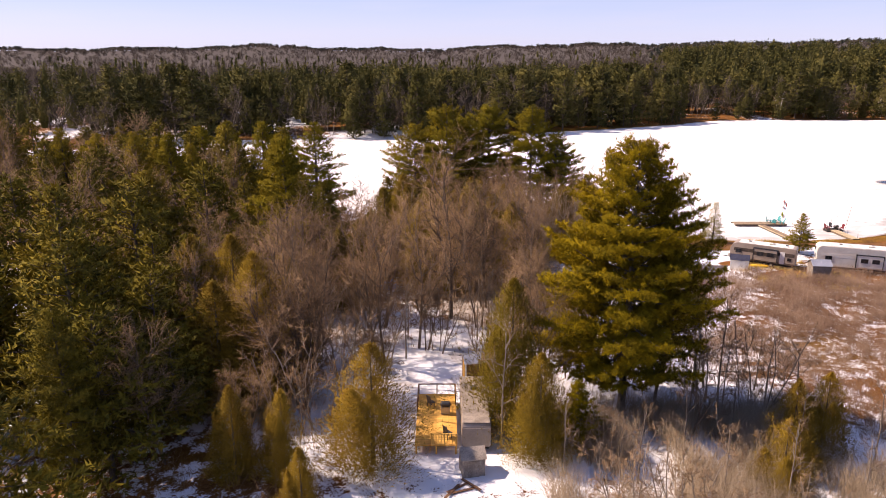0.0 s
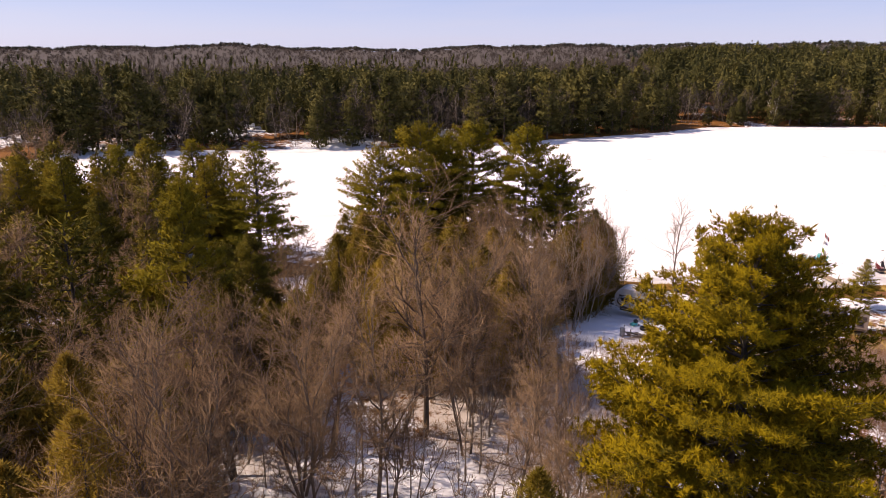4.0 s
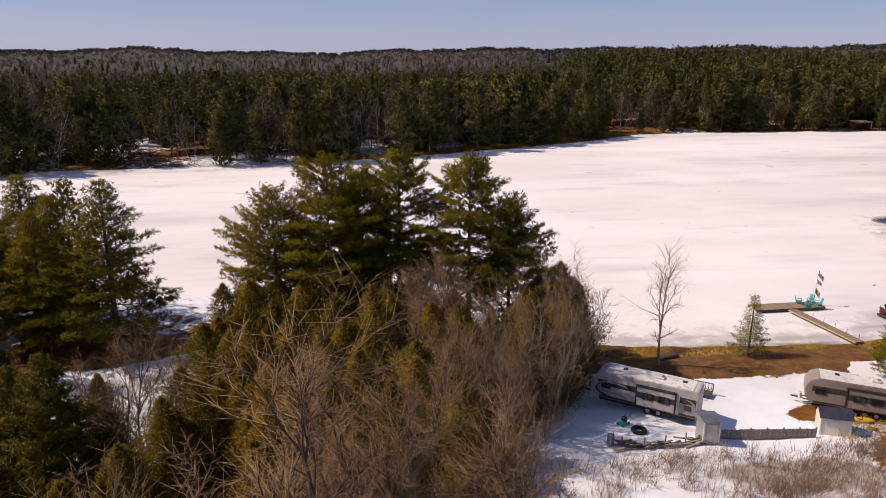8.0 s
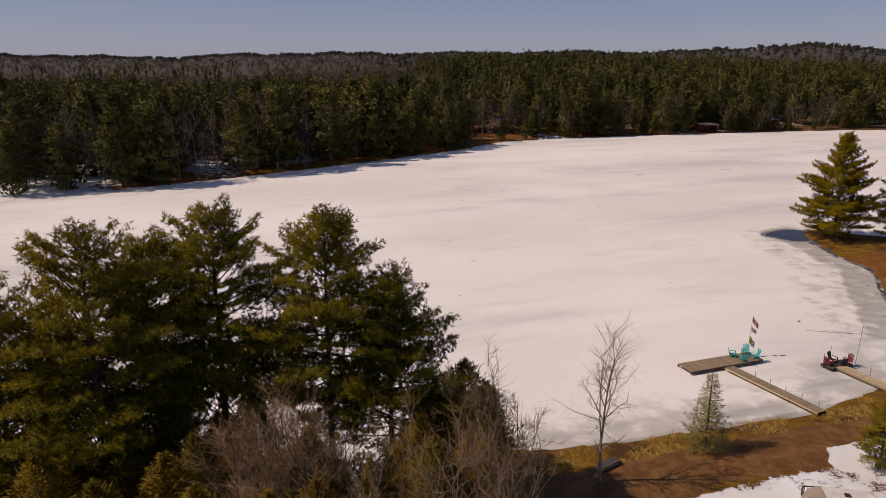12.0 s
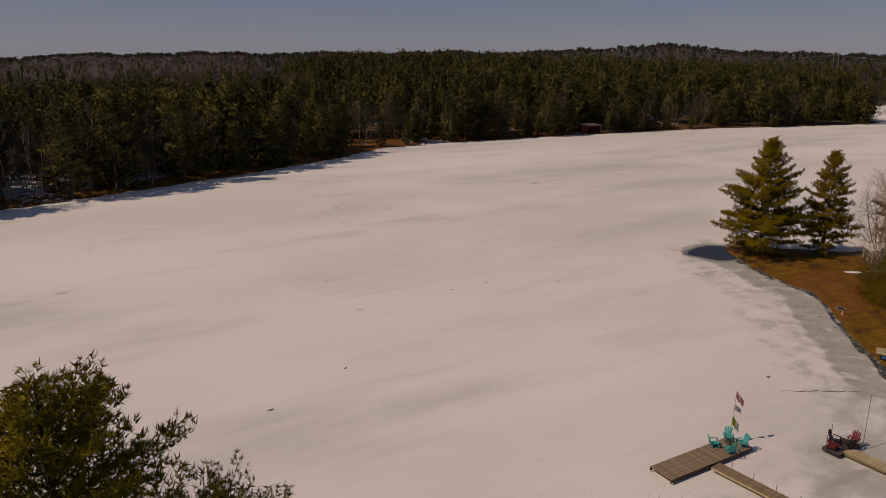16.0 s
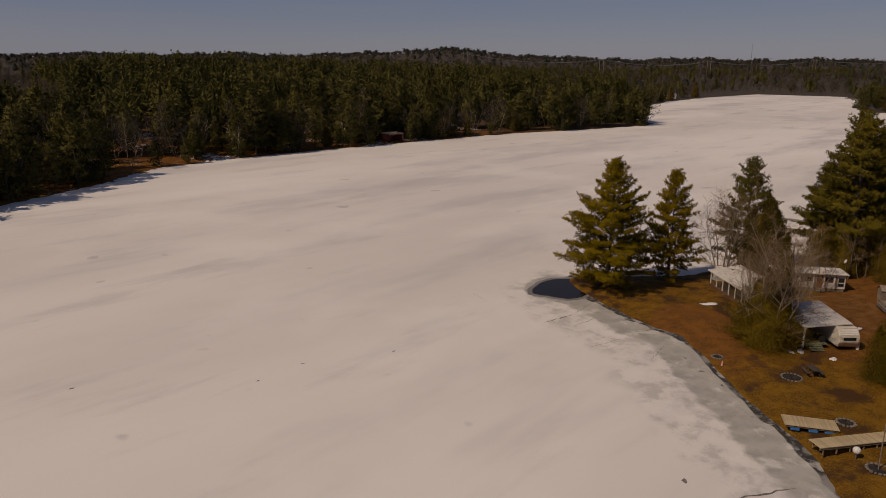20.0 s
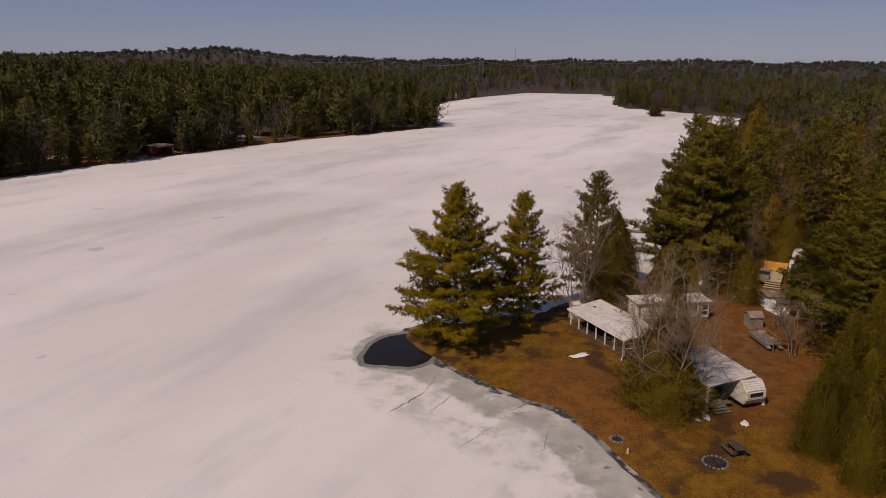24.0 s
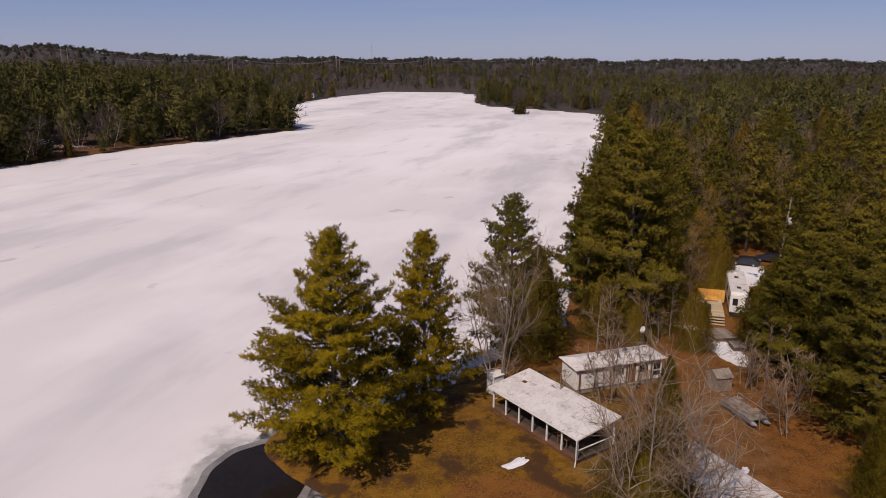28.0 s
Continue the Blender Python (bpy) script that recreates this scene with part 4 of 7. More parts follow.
for x, y, h in ((105.5, 125.5, 7.8), (109.5, 124.5, 8.6), (102.5, 122.5, 7.5), (107, 120.5, 8.8), (113.5, 121.5, 9), (100, 118.5, 7.5), (118.5, 122.8, 8), (104, 119, 9), (111.5, 119, 10), (115.8, 118.6, 9.5), (107.6, 123.2, 7.4), (121.5, 120.6, 9), (98, 116, 8.5)):
    plant("edge_cedar", x, y, h * 1.17 + 1.4 * math.sin(x * 7), None, 0.76, "cedars at the lawn's edge")
for x, y, h in ((152, 140.6, 24), (158, 142.6, 25), (163, 139, 23), (153.5, 145.5, 17), (168, 141, 22)):
    plant("lane_pine", x, y, h, None, 1.0 if h > 23 else 0.9, "tall pines behind the campers", "tall dark green pine behind the campers")
for x, y, h in ((146, 139.5, 8), (150, 136.8, 9.5), (155, 135.5, 11), (146.5, 143.5, 8)):
    plant("cedar", x, y, h, None, 1.15, "cedars behind the campers")
for x, y, h in ((129.5, 142.0, 7), (133.5, 140.2, 6.5), (126, 146.2, 6), (142, 142.5, 8.5), (144.5, 138.6, 9), (146.5, 137, 8), (140.5, 143.6, 8), (148.5, 135.6, 7), (128, 129.3, 6), (131.5, 126.8, 6.5), (135.5, 128.2, 5.5), (139.5, 126.8, 6.5), (133, 124.6, 7), (127.6, 127, 6), (136.6, 129.6, 5.5)):
    plant("sapling", x, y, h, None, 1.2)
for x, y, h in ((127, 121.5, 15), (133, 121, 17), (139, 123, 15), (130, 115.5, 17), (122, 116, 15), (137, 114, 18), (145, 119, 17), (116, 112, 15), (143, 125.5, 12), (152, 120.5, 16), (147, 110, 18), (125, 108, 16), (110, 113.5, 13)):
    plant("lane_pine", x, y, h, None, 1.1, "pines beside the campground lane")
for x, y, h in ((160, 135.8, 12), (171, 131.2, 12), (168.5, 128.6, 9), (186, 128.5, 13), (150.5, 117.5, 12)):
    plant("camp_cedar", x, y, h, None, 1.0, "golden cedars among the pines", "golden-brown cedar among dark pines")
for x, y, h in ((155, 133.2, 11), (181, 131, 14), (195, 117, 14), (205, 124, 15), (140, 119.5, 12), (173, 113, 13), (215, 118, 15), (230, 126, 15)):
    plant("bare", x, y, h, None, 0.9, "bare hardwoods in the east wood")
plant("birch", 131, 117.8, 14, 0, 0.9)
plant("birch", 143.5, 114.6, 13, 0, 0.8)
for x, y, h in ((145.5, 133.6, 7.5), (148.3, 125.8, 9), (146, 122.5, 10), (151.5, 124.8, 9.5)):
    plant("cedar", x, y, h, None, 1.1, "cedars beside the campground lane")
# -- trees by the campers --
plant("bare_bank", 33.6, 110.4, 11.3, 0, 1.0, label="bare slim tree on the lake bank")
plant("sapling", 27.5, 112.0, 8.0, 0, 0.8)
plant("spruce", 44.4, 111.8, 6.8, 0)
plant("thin_pine", 55.2, 104.8, 6.4, 0, 1.2, label="small olive pine beside the camper")
for x, y, h in ((23, 111.4, 11.5), (23.3, 109, 10.5), (22.4, 106.2, 9.5), (20.9, 103.6, 9), (20.6, 110.5, 10.5)):
    plant("cedar", x, y, h, None, 1.25, "cedars beside the white trailer")
# -- cedars and hardwoods round the camp clearing --
for x, y, h, w in ((-5.0, 44.2, 9.6, 1.25), (5.3, 49.8, 12.4, 0.95), (6.9, 45, 8.5, 1.0), (-14.2, 42.2, 7.4, 1.0), (-10.8, 42.2, 7.0, 1.0), (-13.4, 49.6, 5, 1.0), (-19, 60.6, 13.4, 1.0), (-15, 53.2, 13.6, 1.0), (-22.4, 60.4, 13.4, 1.1),
                   (24.8, 44.5, 7.6, 1.05), (28.6, 47.2, 7.0, 1.0), (22.4, 40.5, 6.5, 1.0), (-8.6, 37, 6, 1.0)):
    plant("camp_cedar", x, y, h, None, w, "cedars round the camp clearing")
for x, y, h in ((-26.5, 47, 17), (-31, 55, 18.5), (-22.8, 42.5, 12.5), (-36, 49, 18), (-22.6, 51.5, 12.5), (-29, 64, 17.5), (-38, 61, 19), (-19.8, 47, 9.5), (-24.5, 57, 14)):
    plant("wood_pine", x, y, h, None, 1.15, "dark pines west of the camp")
RNG = random.Random(4)


def scatter(keys, n, x0, x1, y0, y1, h0, h1, gap, group, keep=lambda x, y: True, wide=1.0):
    done, tries = [], 0
    while len(done) < n and tries < 7000:
        tries += 1
        x, y = RNG.uniform(x0, x1), RNG.uniform(y0, y1)
        if not keep(x, y) or any((x - a) ** 2 + (y - b) ** 2 < gap * gap for a, b in done):
            continue
        done.append((x, y))
        plant(RNG.choice(keys), x, y, RNG.uniform(h0, h1), RNG.randrange(8), wide * RNG.uniform(0.9, 1.15), group)


LOOK_X, LOOK_Y = np.arange(-150, 1010, 2.0), np.arange(-20, 490, 2.0)
LOOK = shore_distance(*np.meshgrid(LOOK_X, LOOK_Y))


def off_shore(x, y):
    """Quick distance from the shore, to two metres."""
    return LOOK[min(len(LOOK_Y) - 1, max(0, int((y + 20) / 2 + 0.5))), min(len(LOOK_X) - 1, max(0, int((x + 150) / 2 + 0.5)))]


on_land = lambda x, y: off_shore(x, y) > 3
east_edge = lambda y: 7.5 + 0.085 * (y - 62) + 2.6 * math.sin(y * 0.31 + 1) + 1.5 * math.sin(y * 0.83)
for x, y, h, w in ((-11.8, 51.9, 14.5, 1.0), (-12, 56.3, 14, 0.95), (-5.4, 61.1, 14.5, 1.0), (-13.6, 61.5, 14, 1.0), (-12.3, 67.8, 12.5, 1.05), (0.9, 74.2, 16.5, 1.25), (3.9, 70.7, 14.5, 0.9), (-6.5, 70.5, 13.5, 1.1), (5.2, 78.5, 15.5, 1.2), (9.8, 63.4, 11.5, 0.7),
                   (-2.4, 65, 13.5, 0.9), (-18, 66, 10, 1.0), (-25.5, 66, 9.5, 1.0), (9.8, 75.5, 13, 0.95), (1.6, 80.5, 13.5, 1.0), (8.6, 83, 13.5, 1.1), (-13.5, 72, 11.5, 1.0), (-7.6, 65.6, 12.5, 1.0)):
    plant("bare", x, y, h, None, w, "bare hardwoods in the camp wood")
for x, y, h, w in ((4.3, 46.2, 10.5, 0.8), (3.9, 54.2, 9.5, 0.75), (8.8, 58.5, 9, 0.8), (20.9, 52.4, 9.5, 0.9), (23.5, 54.3, 11, 0.9), (22.2, 50.6, 8, 0.9), (-8.4, 56.2, 9, 0.9)):
    plant("sapling", x, y, h, None, w, "slim bare trees round the camp clearing")
scatter(["bare"], 8, 4, 17, 84, 110, 10, 13, 3.3, "bare hardwoods in the camp wood", lambda x, y: on_land(x, y) and x < east_edge(y) and not (y > 92 and x < 5))
scatter(["bare"], 7, -30, -10, 70, 98, 8, 11, 5, "bare hardwoods in the camp wood", lambda x, y: not (-11 < x < -2 and y > 75))
plant("camp_pine", -17.4, 76.6, 20.2, 0, 0.9)
for x, y, h in ((-14.9, 86.4, 14), (-17.8, 88.6, 12.5), (-20, 84, 11)):
    plant("lane_pine", x, y, h, None, 0.95, "dark pines west of the camp", "dark bronze-green pine in the camp wood")
for x, y, h in ((-9.6, 89.5, 10), (-3.2, 91.5, 10.8), (0.8, 88.2, 10.2), (3.2, 95, 11), (-6.4, 97, 11.2), (-1, 84.4, 9.2), (4.6, 88.8, 9.4)):
    plant("camp_cedar", x, y, h, None, 1.05, "golden cedars in the camp wood", "feathery golden-brown cedar in the camp wood")
for x, y, h in ((-11, 83.8, 7), (-12.2, 80.5, 6.5)):
    plant("cedar", x, y, h, None, 1.3, "cedars in the camp wood")
scatter(["bare_tall", "bare", "cedar"], 18, 8, 24.5, 93, 112, 8, 11.5, 2.3, "bare hardwoods by the shore", lambda x, y: on_land(x, y) and y > 92.5 + 0.85 * (x - 8))
for x, y, h in ((20.3, 104.6, 9.5), (21.8, 107.8, 10.5), (17.8, 102.2, 9), (15.6, 99.2, 8.5), (22.6, 110, 9.5), (18.6, 107.8, 10), (14.5, 104, 9.5), (21.4, 104.8, 9), (22.4, 107, 10)):
    plant("cedar", x, y, h, None, 1.1, "cedars beside the white trailer")
for x, y, h in ((21, 102.6, 10.2), (22.6, 106, 11), (19.4, 99.8, 10), (17.2, 97, 9.5), (14.2, 95, 9.5), (20.6, 108.6, 11), (18.4, 103.5, 10.5), (16, 100.5, 10.5), (12, 96.5, 10), (22.2, 109.5, 9)):
    plant("bare_tall", x, y, h + 0.5, None, 1.05, "bare hardwoods by the shore")
scatter(["cedar"], 76, -16, 13, 76, 113, 8, 12.5, 2.3, "cedars in the camp wood", lambda x, y: on_land(x, y) and x < east_edge(y) - 1.5 and not (x < -9 and y > 88) and not (x > -4 and y < 84) and not (-10 < x < -3 and y < 89) and not (x < -11 and 82 < y < 93), 1.25)
scatter(["wood_pine", "wood_pine", "lane_pine", "bare"], 40, -62, -19, 30, 108, 13, 18.5, 5.6, "dark pines west of the camp", lambda x, y: x < -19 - 0.12 * (y - 30) and not (x > -31 and y > 100))
scatter(["cedar", "cedar", "cedar", "bare"], 36, -34, -9, 34, 97, 8, 12, 3.8, "mixed trees west of the camp", lambda x, y: y > 52 and x > -17 - 0.22 * (y - 36) and not (x > -13 and 48 < y < 70) and not (x > -21 and 70 < y < 92), 1.15)
scatter(["cedar", "wood_pine"], 6, -31, -22, 84, 98, 9, 12, 3.6, "dark pines west of the camp")
scatter(["wood_pine", "lane_pine", "bare", "bare"], 40, -110, -45, 90, 158, 13, 18.5, 5.6, "dark pines west of the inlet", on_land)
plant("cone_pine", 9.8, 46.2, 5.5, 1, 1.2, label="young yellow-green pine below the big pine")
scatter(["sapling"], 40, 8, 32, 28, 58, 4, 8, 2.2, "young bare trees round the big pine", lambda x, y: (x - 14) ** 2 + (y - 52) ** 2 > 20 and not (x < 9 and y > 44))
scatter(["sapling"], 20, 3, 15, 59, 82, 4, 8, 2.4, "young bare trees in the clearing", lambda x, y: not (x < 6 and y < 61))
scatter(["sapling"], 18, -13, 6, 61, 76, 5, 9, 2.2, "young bare trees in the clearing", lambda x, y: True)
scatter(["bare", "sapling"], 7, 17, 28, 50, 62, 7, 11, 3, "bare trees behind the big pine", lambda x, y: (x - 14) ** 2 + (y - 52) ** 2 > 25)
scatter(["thin_pine", "wood_pine"], 17, -62, -26, 108, 136, 15, 19, 5.0, "pines by the inlet", lambda x, y: on_land(x, y) and not (x > -30 and y < 120))
scatter(["bare", "sapling", "sapling"], 15, -20, 9, 40, 66, 7, 11, 3.4, "young trees round the deck", lambda x, y: not (-4 < x < 5.5 and 38 < y < 61) and not (x > 1 and y < 50))
# mostly unseen trees, added to keep the sun off the west wood
scatter(["wood_pine", "lane_pine", "bare", "bare"], 34, -108, -62, 15, 112, 12, 18, 6.4, "dark pines west of the camp")
# woods east of the lawn
scatter(["east_pine", "east_pine", "east_pine", "cedar"], 52, 170, 300, 75, 148, 13, 21, 6.5, "pines in the east wood", lambda x, y: on_land(x, y) and y > 142 - 0.36 * (x - 68) and not ((x - 177) ** 2 / 100 + (y - 123) ** 2 / 50 < 1))
for x, y, h in ((170, 134.5, 15), (176, 134, 16), (184, 133, 17), (190, 128, 18), (193, 121, 18), (186, 139, 18), (178, 139.5, 18), (196, 134, 19), (189, 114.5, 17), (182, 111, 16), (199, 126, 19)):
    plant("east_pine", x, y, h, None, 1.05, "pines in the east wood")
scatter(["bare"], 16, 185, 300, 75, 145, 11, 16, 8, "bare hardwoods in the east wood", lambda x, y: on_land(x, y) and y > 142 - 0.36 * (x - 68))
# front rows of the far shore
far_land = lambda lo, hi: (lambda x, y: lo < off_shore(x, y) < hi)
CABIN_SPOTS = ((231, 336), (281, 347), (341, 341), (151, 338))


def far_keep(x, y):
    return far_land(1.2, 24)(x, y) and not (x < 30 and RNG.random() < 0.45) and not any(abs((x - a) - 0.9 * (y - b)) < 6.5 and -30 < y - b < 5 for a, b in CABIN_SPOTS) and not (96 < x < 100)


scatter(["far_pine"] * 7 + ["far_bare", "far_bare"], 215, -120, 420, 236, 380, 11, 26, 4.8, "trees on the far shore", lambda x, y: far_keep(x, y) and math.sin(x * 0.071 + 1.3 * math.sin(x * 0.033)) < 0.72, 1.05)
scatter(["far_cedar", "far_pine"], 22, 120, 330, 326, 342, 7, 11, 4.5, "young trees on the far shore", lambda x, y: far_land(1.5, 5)(x, y) and not any(abs(x - a) < 6 for a, b in CABIN_SPOTS))
scatter(["far_bare"], 60, -120, 60, 236, 310, 13, 19, 4.2, "bare hardwoods on the far shore", lambda x, y: far_land(1.5, 26)(x, y), 1.2)
scatter(["far_bare"], 60, 60, 420, 290, 370, 12, 19, 4.5, "bare hardwoods on the far shore", lambda x, y: far_keep(x, y), 1.2)
plant("birch", 158.5, 336, 13, 0, 1.0, label="white birch on the far bank")
plant("birch", 206, 335.5, 11, 0, 0.8)
plant("far_cedar", 553, 212, 10, 0, 1.9, label="dark evergreen clump on a small island of ice")
plant("far_pine", 549, 213, 11, 0, 1.3)
scatter(["far_pine", "far_cedar", "far_bare"], 60, 330, 900, 100, 300, 10, 19, 7, "trees on the east shore", lambda x, y: far_land(2, 30)(x, y))
scatter(["far_pine", "far_cedar", "far_bare"], 46, 430, 760, 330, 470, 9, 18, 6, "trees beyond the narrows", lambda x, y: far_land(2, 22)(x, y))
for of in KINDS.values():
    for src, _ in of:
        for ob in (*src.children_recursive, src):
            bpy.data.objects.remove(ob)

# -- the woods behind, joined --
NP_RNG = np.random.RandomState(9)


def wood_stuff(name, label, n, templates, region, material, h0, h1, grow=False):
    """Far woods as one mesh: copies of simple trees at random places of a region."""
    pts = region(n)
    V, F, o = [], [], 0
    z = ground_height(pts[:, 0], pts[:, 1])
    pick = NP_RNG.randint(0, len(templates), len(pts))
    for t, (v, f, h) in enumerate(templates):
        sel = pick == t
        p, zz = pts[sel], z[sel]
        k = NP_RNG.uniform(h0, h1, len(p)) / h
        w = k * NP_RNG.uniform(0.85, 1.25, len(p))
        if grow:
            w = w * (1 + np.clip(np.hypot(p[:, 0] - 60, p[:, 1] - 110) / 1400, 0, 2.2))
        a = NP_RNG.uniform(0, 6.283, len(p))
        c, s = np.cos(a)[:, None], np.sin(a)[:, None]
        x = (v[None, :, 0] * c - v[None, :, 1] * s) * w[:, None] + p[:, 0:1]
        y = (v[None, :, 0] * s + v[None, :, 1] * c) * w[:, None] + p[:, 1:2]
        q = v[None, :, 2] * k[:, None] + zz[:, None]
        V.append(np.stack([x, y, q], -1).reshape(-1, 3))
        F.append((f[None] + (np.arange(len(p)) * len(v))[:, None, None] + o).reshape(-1, f.shape[1]))
        o += len(p) * len(v)
    me = mesh_of(name, np.concatenate(V), np.concatenate(F))
    me.materials.append(material)
    return tagged(new(name, me), label, "woods", kind="stuff")


def ring(lo, hi, back, az0=-62, az1=112, power=0.5):
    """Places between two distances from the lake's middle, in the quarter of the compass that is seen, off the shore by back metres."""
    def places(n):
        out = np.zeros((0, 2))
        while len(out) < n:
            az, r = np.radians(NP_RNG.uniform(az0, az1, n)), lo + (hi - lo) * NP_RNG.uniform(0, 1, n) ** power
            p = np.stack([60 + r * np.sin(az), 110 + r * np.cos(az)], 1)
            ok = shore_distance(p[:, 0], p[:, 1]) > back
            ok &= ~((p[:, 1] < 150) & (p[:, 0] > -60) & (p[:, 0] < 175))
            ok &= ~((p[:, 0] > 770) & (p[:, 0] < 950) & (p[:, 1] > 425) & (p[:, 1] < 470))
            ok &= ~((p[:, 0] > 165) & (p[:, 0] < 190) & (p[:, 1] > 112) & (p[:, 1] < 150))
            out = np.concatenate([out, p[ok]])
        return out[:n]
    return places


def simple_pine(seed, H, R, base, power, gap, clumps, blades, ln, wd):
    v, f = pine_parts(seed, H, R, base, gap, clumps, blades, ln, wd, power, 0.2, 2, 0.4, 0.4, 4, 0.0, 1, tuft=1)[1][:2]
    cv, cf = tube([(0, 0, H * base * 0.5), (0, 0, H * base + 0.15 * H), (0, 0, H * 0.96)], [R * 0.3, R * 0.5, 0.15], 5)
    core = cv, np.concatenate([cf[:, [0, 1, 2]], cf[:, [0, 2, 3]]])
    v, f = gather([(v, f), core])
    return v, f, H


def simple_bare(seed, H, R, n, fine):
    rng = np.random.RandomState(seed)
    u = rng.uniform(0.15, 0.85, n)
    az = rng.uniform(0, 6.283, n)
    rad = R * np.sin(np.pi * np.clip(u, 0.2, 1)) * rng.uniform(0.1, 1, n)
    P = np.stack([np.cos(az) * rad * 0.5, np.sin(az) * rad * 0.5, u * H * 0.8], 1)
    D = unit(np.stack([np.cos(az) * 0.5, np.sin(az) * 0.5, np.full(n, 1.0)], 1) + rng.normal(0, 0.3, (n, 3)))
    v, f = spikes(P, D, H * rng.uniform(0.15, 0.34, n), np.full(n, fine), rng)
    tv, tf = spikes(np.zeros((1, 3)), np.array([[0, 0, 1.0]]), np.array([H * 0.9]), np.array([0.22]), rng)
    return np.concatenate([v, tv]), np.concatenate([f, tf + len(v)]), H


MID_T = [simple_pine(s, 20, 5.6, 0.25, p, 2.1, 3, 4.5, 1.5, 0.75) for s, p in ((1, 0.5), (2, 0.42), (3, 0.6))]
LOW_T = [simple_pine(s, 18, 5.2, 0.35, 0.5, 5.0, 1, 1, 3.0, 1.7) for s in (4, 5)]
MID_B = [simple_bare(s, 15, 5.0, 60, 0.11) for s in (1, 2)]
FAR_B = [simple_bare(s, 14, 6.0, 22, 0.3) for s in (5, 6)]
LOW_B = [simple_bare(s, 13, 7.0, 10, 0.8) for s in (3, 4)]
wood_stuff("pine_wood", "dense dark green pine wood behind the far shore", 520, MID_T, ring(140, 330, 20, -34, 14, power=0.8), FAR_PINE, 14, 22)
wood_stuff("pine_wood", "scattered pines west of the lake", 150, MID_T, ring(170, 420, 20, -62, -34, power=0.8), FAR_PINE, 12, 20)
wood_stuff("pine_wood", "dense dark green pine wood behind the east bay", 900, MID_T, ring(150, 640, 20, 14, 70, power=0.7), FAR_PINE, 15, 25)
wood_stuff("pine_wood", "scattered pines in the leafless wood of the east shore", 230, MID_T, ring(150, 640, 20, 70, 112, power=0.7), FAR_PINE, 13, 22)
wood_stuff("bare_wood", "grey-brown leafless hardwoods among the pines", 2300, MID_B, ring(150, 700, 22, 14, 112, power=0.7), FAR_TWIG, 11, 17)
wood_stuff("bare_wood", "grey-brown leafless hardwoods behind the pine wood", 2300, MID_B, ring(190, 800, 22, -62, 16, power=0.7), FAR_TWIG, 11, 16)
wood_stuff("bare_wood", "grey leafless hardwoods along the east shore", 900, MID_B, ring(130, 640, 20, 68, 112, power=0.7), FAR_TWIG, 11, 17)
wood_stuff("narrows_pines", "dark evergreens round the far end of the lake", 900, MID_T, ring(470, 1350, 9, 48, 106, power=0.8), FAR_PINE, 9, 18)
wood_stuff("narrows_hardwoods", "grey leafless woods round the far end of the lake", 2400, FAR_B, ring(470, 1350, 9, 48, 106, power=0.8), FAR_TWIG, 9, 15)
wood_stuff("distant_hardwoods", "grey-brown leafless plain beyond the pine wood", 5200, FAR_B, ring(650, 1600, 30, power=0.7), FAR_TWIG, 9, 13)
wood_stuff("distant_pines", "distant dark evergreens on low hills", 1700, LOW_T, ring(700, 3300, 30, 14, 112, power=0.62), HAZED_RIDGE_PINE, 10, 16, True)
wood_stuff("distant_pines", "scattered dark evergreens on the western ridge", 1700, LOW_T, ring(2300, 3300, 30, -62, 14, power=0.6), HAZED_RIDGE_PINE, 10, 15, True)
wood_stuff("distant_pines", "single dark evergreens on the leafless western plain", 260, LOW_T, ring(420, 1500, 30, -62, 14, power=0.8), FAR_PINE, 10, 17)
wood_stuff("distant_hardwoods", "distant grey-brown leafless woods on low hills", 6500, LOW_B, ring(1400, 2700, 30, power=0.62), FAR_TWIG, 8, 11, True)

# ---- making things ----
def part(name, bm, material, parent, label=""):
    """Link a bmesh as one mesh object under a thing or under a part."""
    me = bpy.data.meshes.new(name)
    bm.to_mesh(me)
    bm.free()
    me.materials.append(material)
    ob = new(name, me)
    ob.parent = parent
    return tagged(ob, label)


def share(name, me, parent, m):
    """One more object on the same mesh."""
    ob = new(name, me)
    ob.parent, ob.matrix_basis = parent, m
    return ob


def thing(name, label, category, x, y, turn=0.0, z=None, group="", up=0.0):
    """An Empty at the foot of a thing, on the ground unless z is given."""
    ob = new(name)
    z = float(ground_height(np.array([x]), np.array([y]))[0]) if z is None else z
    ob.matrix_basis = pose(x, y, z + up, 0, 0, turn)
    return tagged(ob, label, category, group)


def box(bm, cx, cy, cz, sx, sy, sz, rx=0, ry=0, rz=0, bevel=0.0):
    r = bmesh.ops.create_cube(bm, size=1, matrix=pose(cx, cy, cz, rx, ry, rz) @ Matrix.Diagonal((sx, sy, sz, 1)))
    if bevel:
        es = list({e for v in r["verts"] for e in v.link_edges})
        bmesh.ops.bevel(bm, geom=es, offset=bevel, segments=1, affect="EDGES")
    return bm


def boxed(*args, **kw):
    return box(bmesh.new(), *args, **kw)


def rod(bm, a, b, r, sides=8, r2=None):
    a, b = Vector(a), Vector(b)
    q = (b - a).to_track_quat("Z", "Y").to_matrix().to_4x4()
    bmesh.ops.create_cone(bm, cap_ends=True, segments=sides, radius1=r, radius2=r if r2 is None else r2, depth=(b - a).length, matrix=Matrix.Translation((a + b) / 2) @ q)
    return bm


def rodded(*args, **kw):
    return rod(bmesh.new(), *args, **kw)


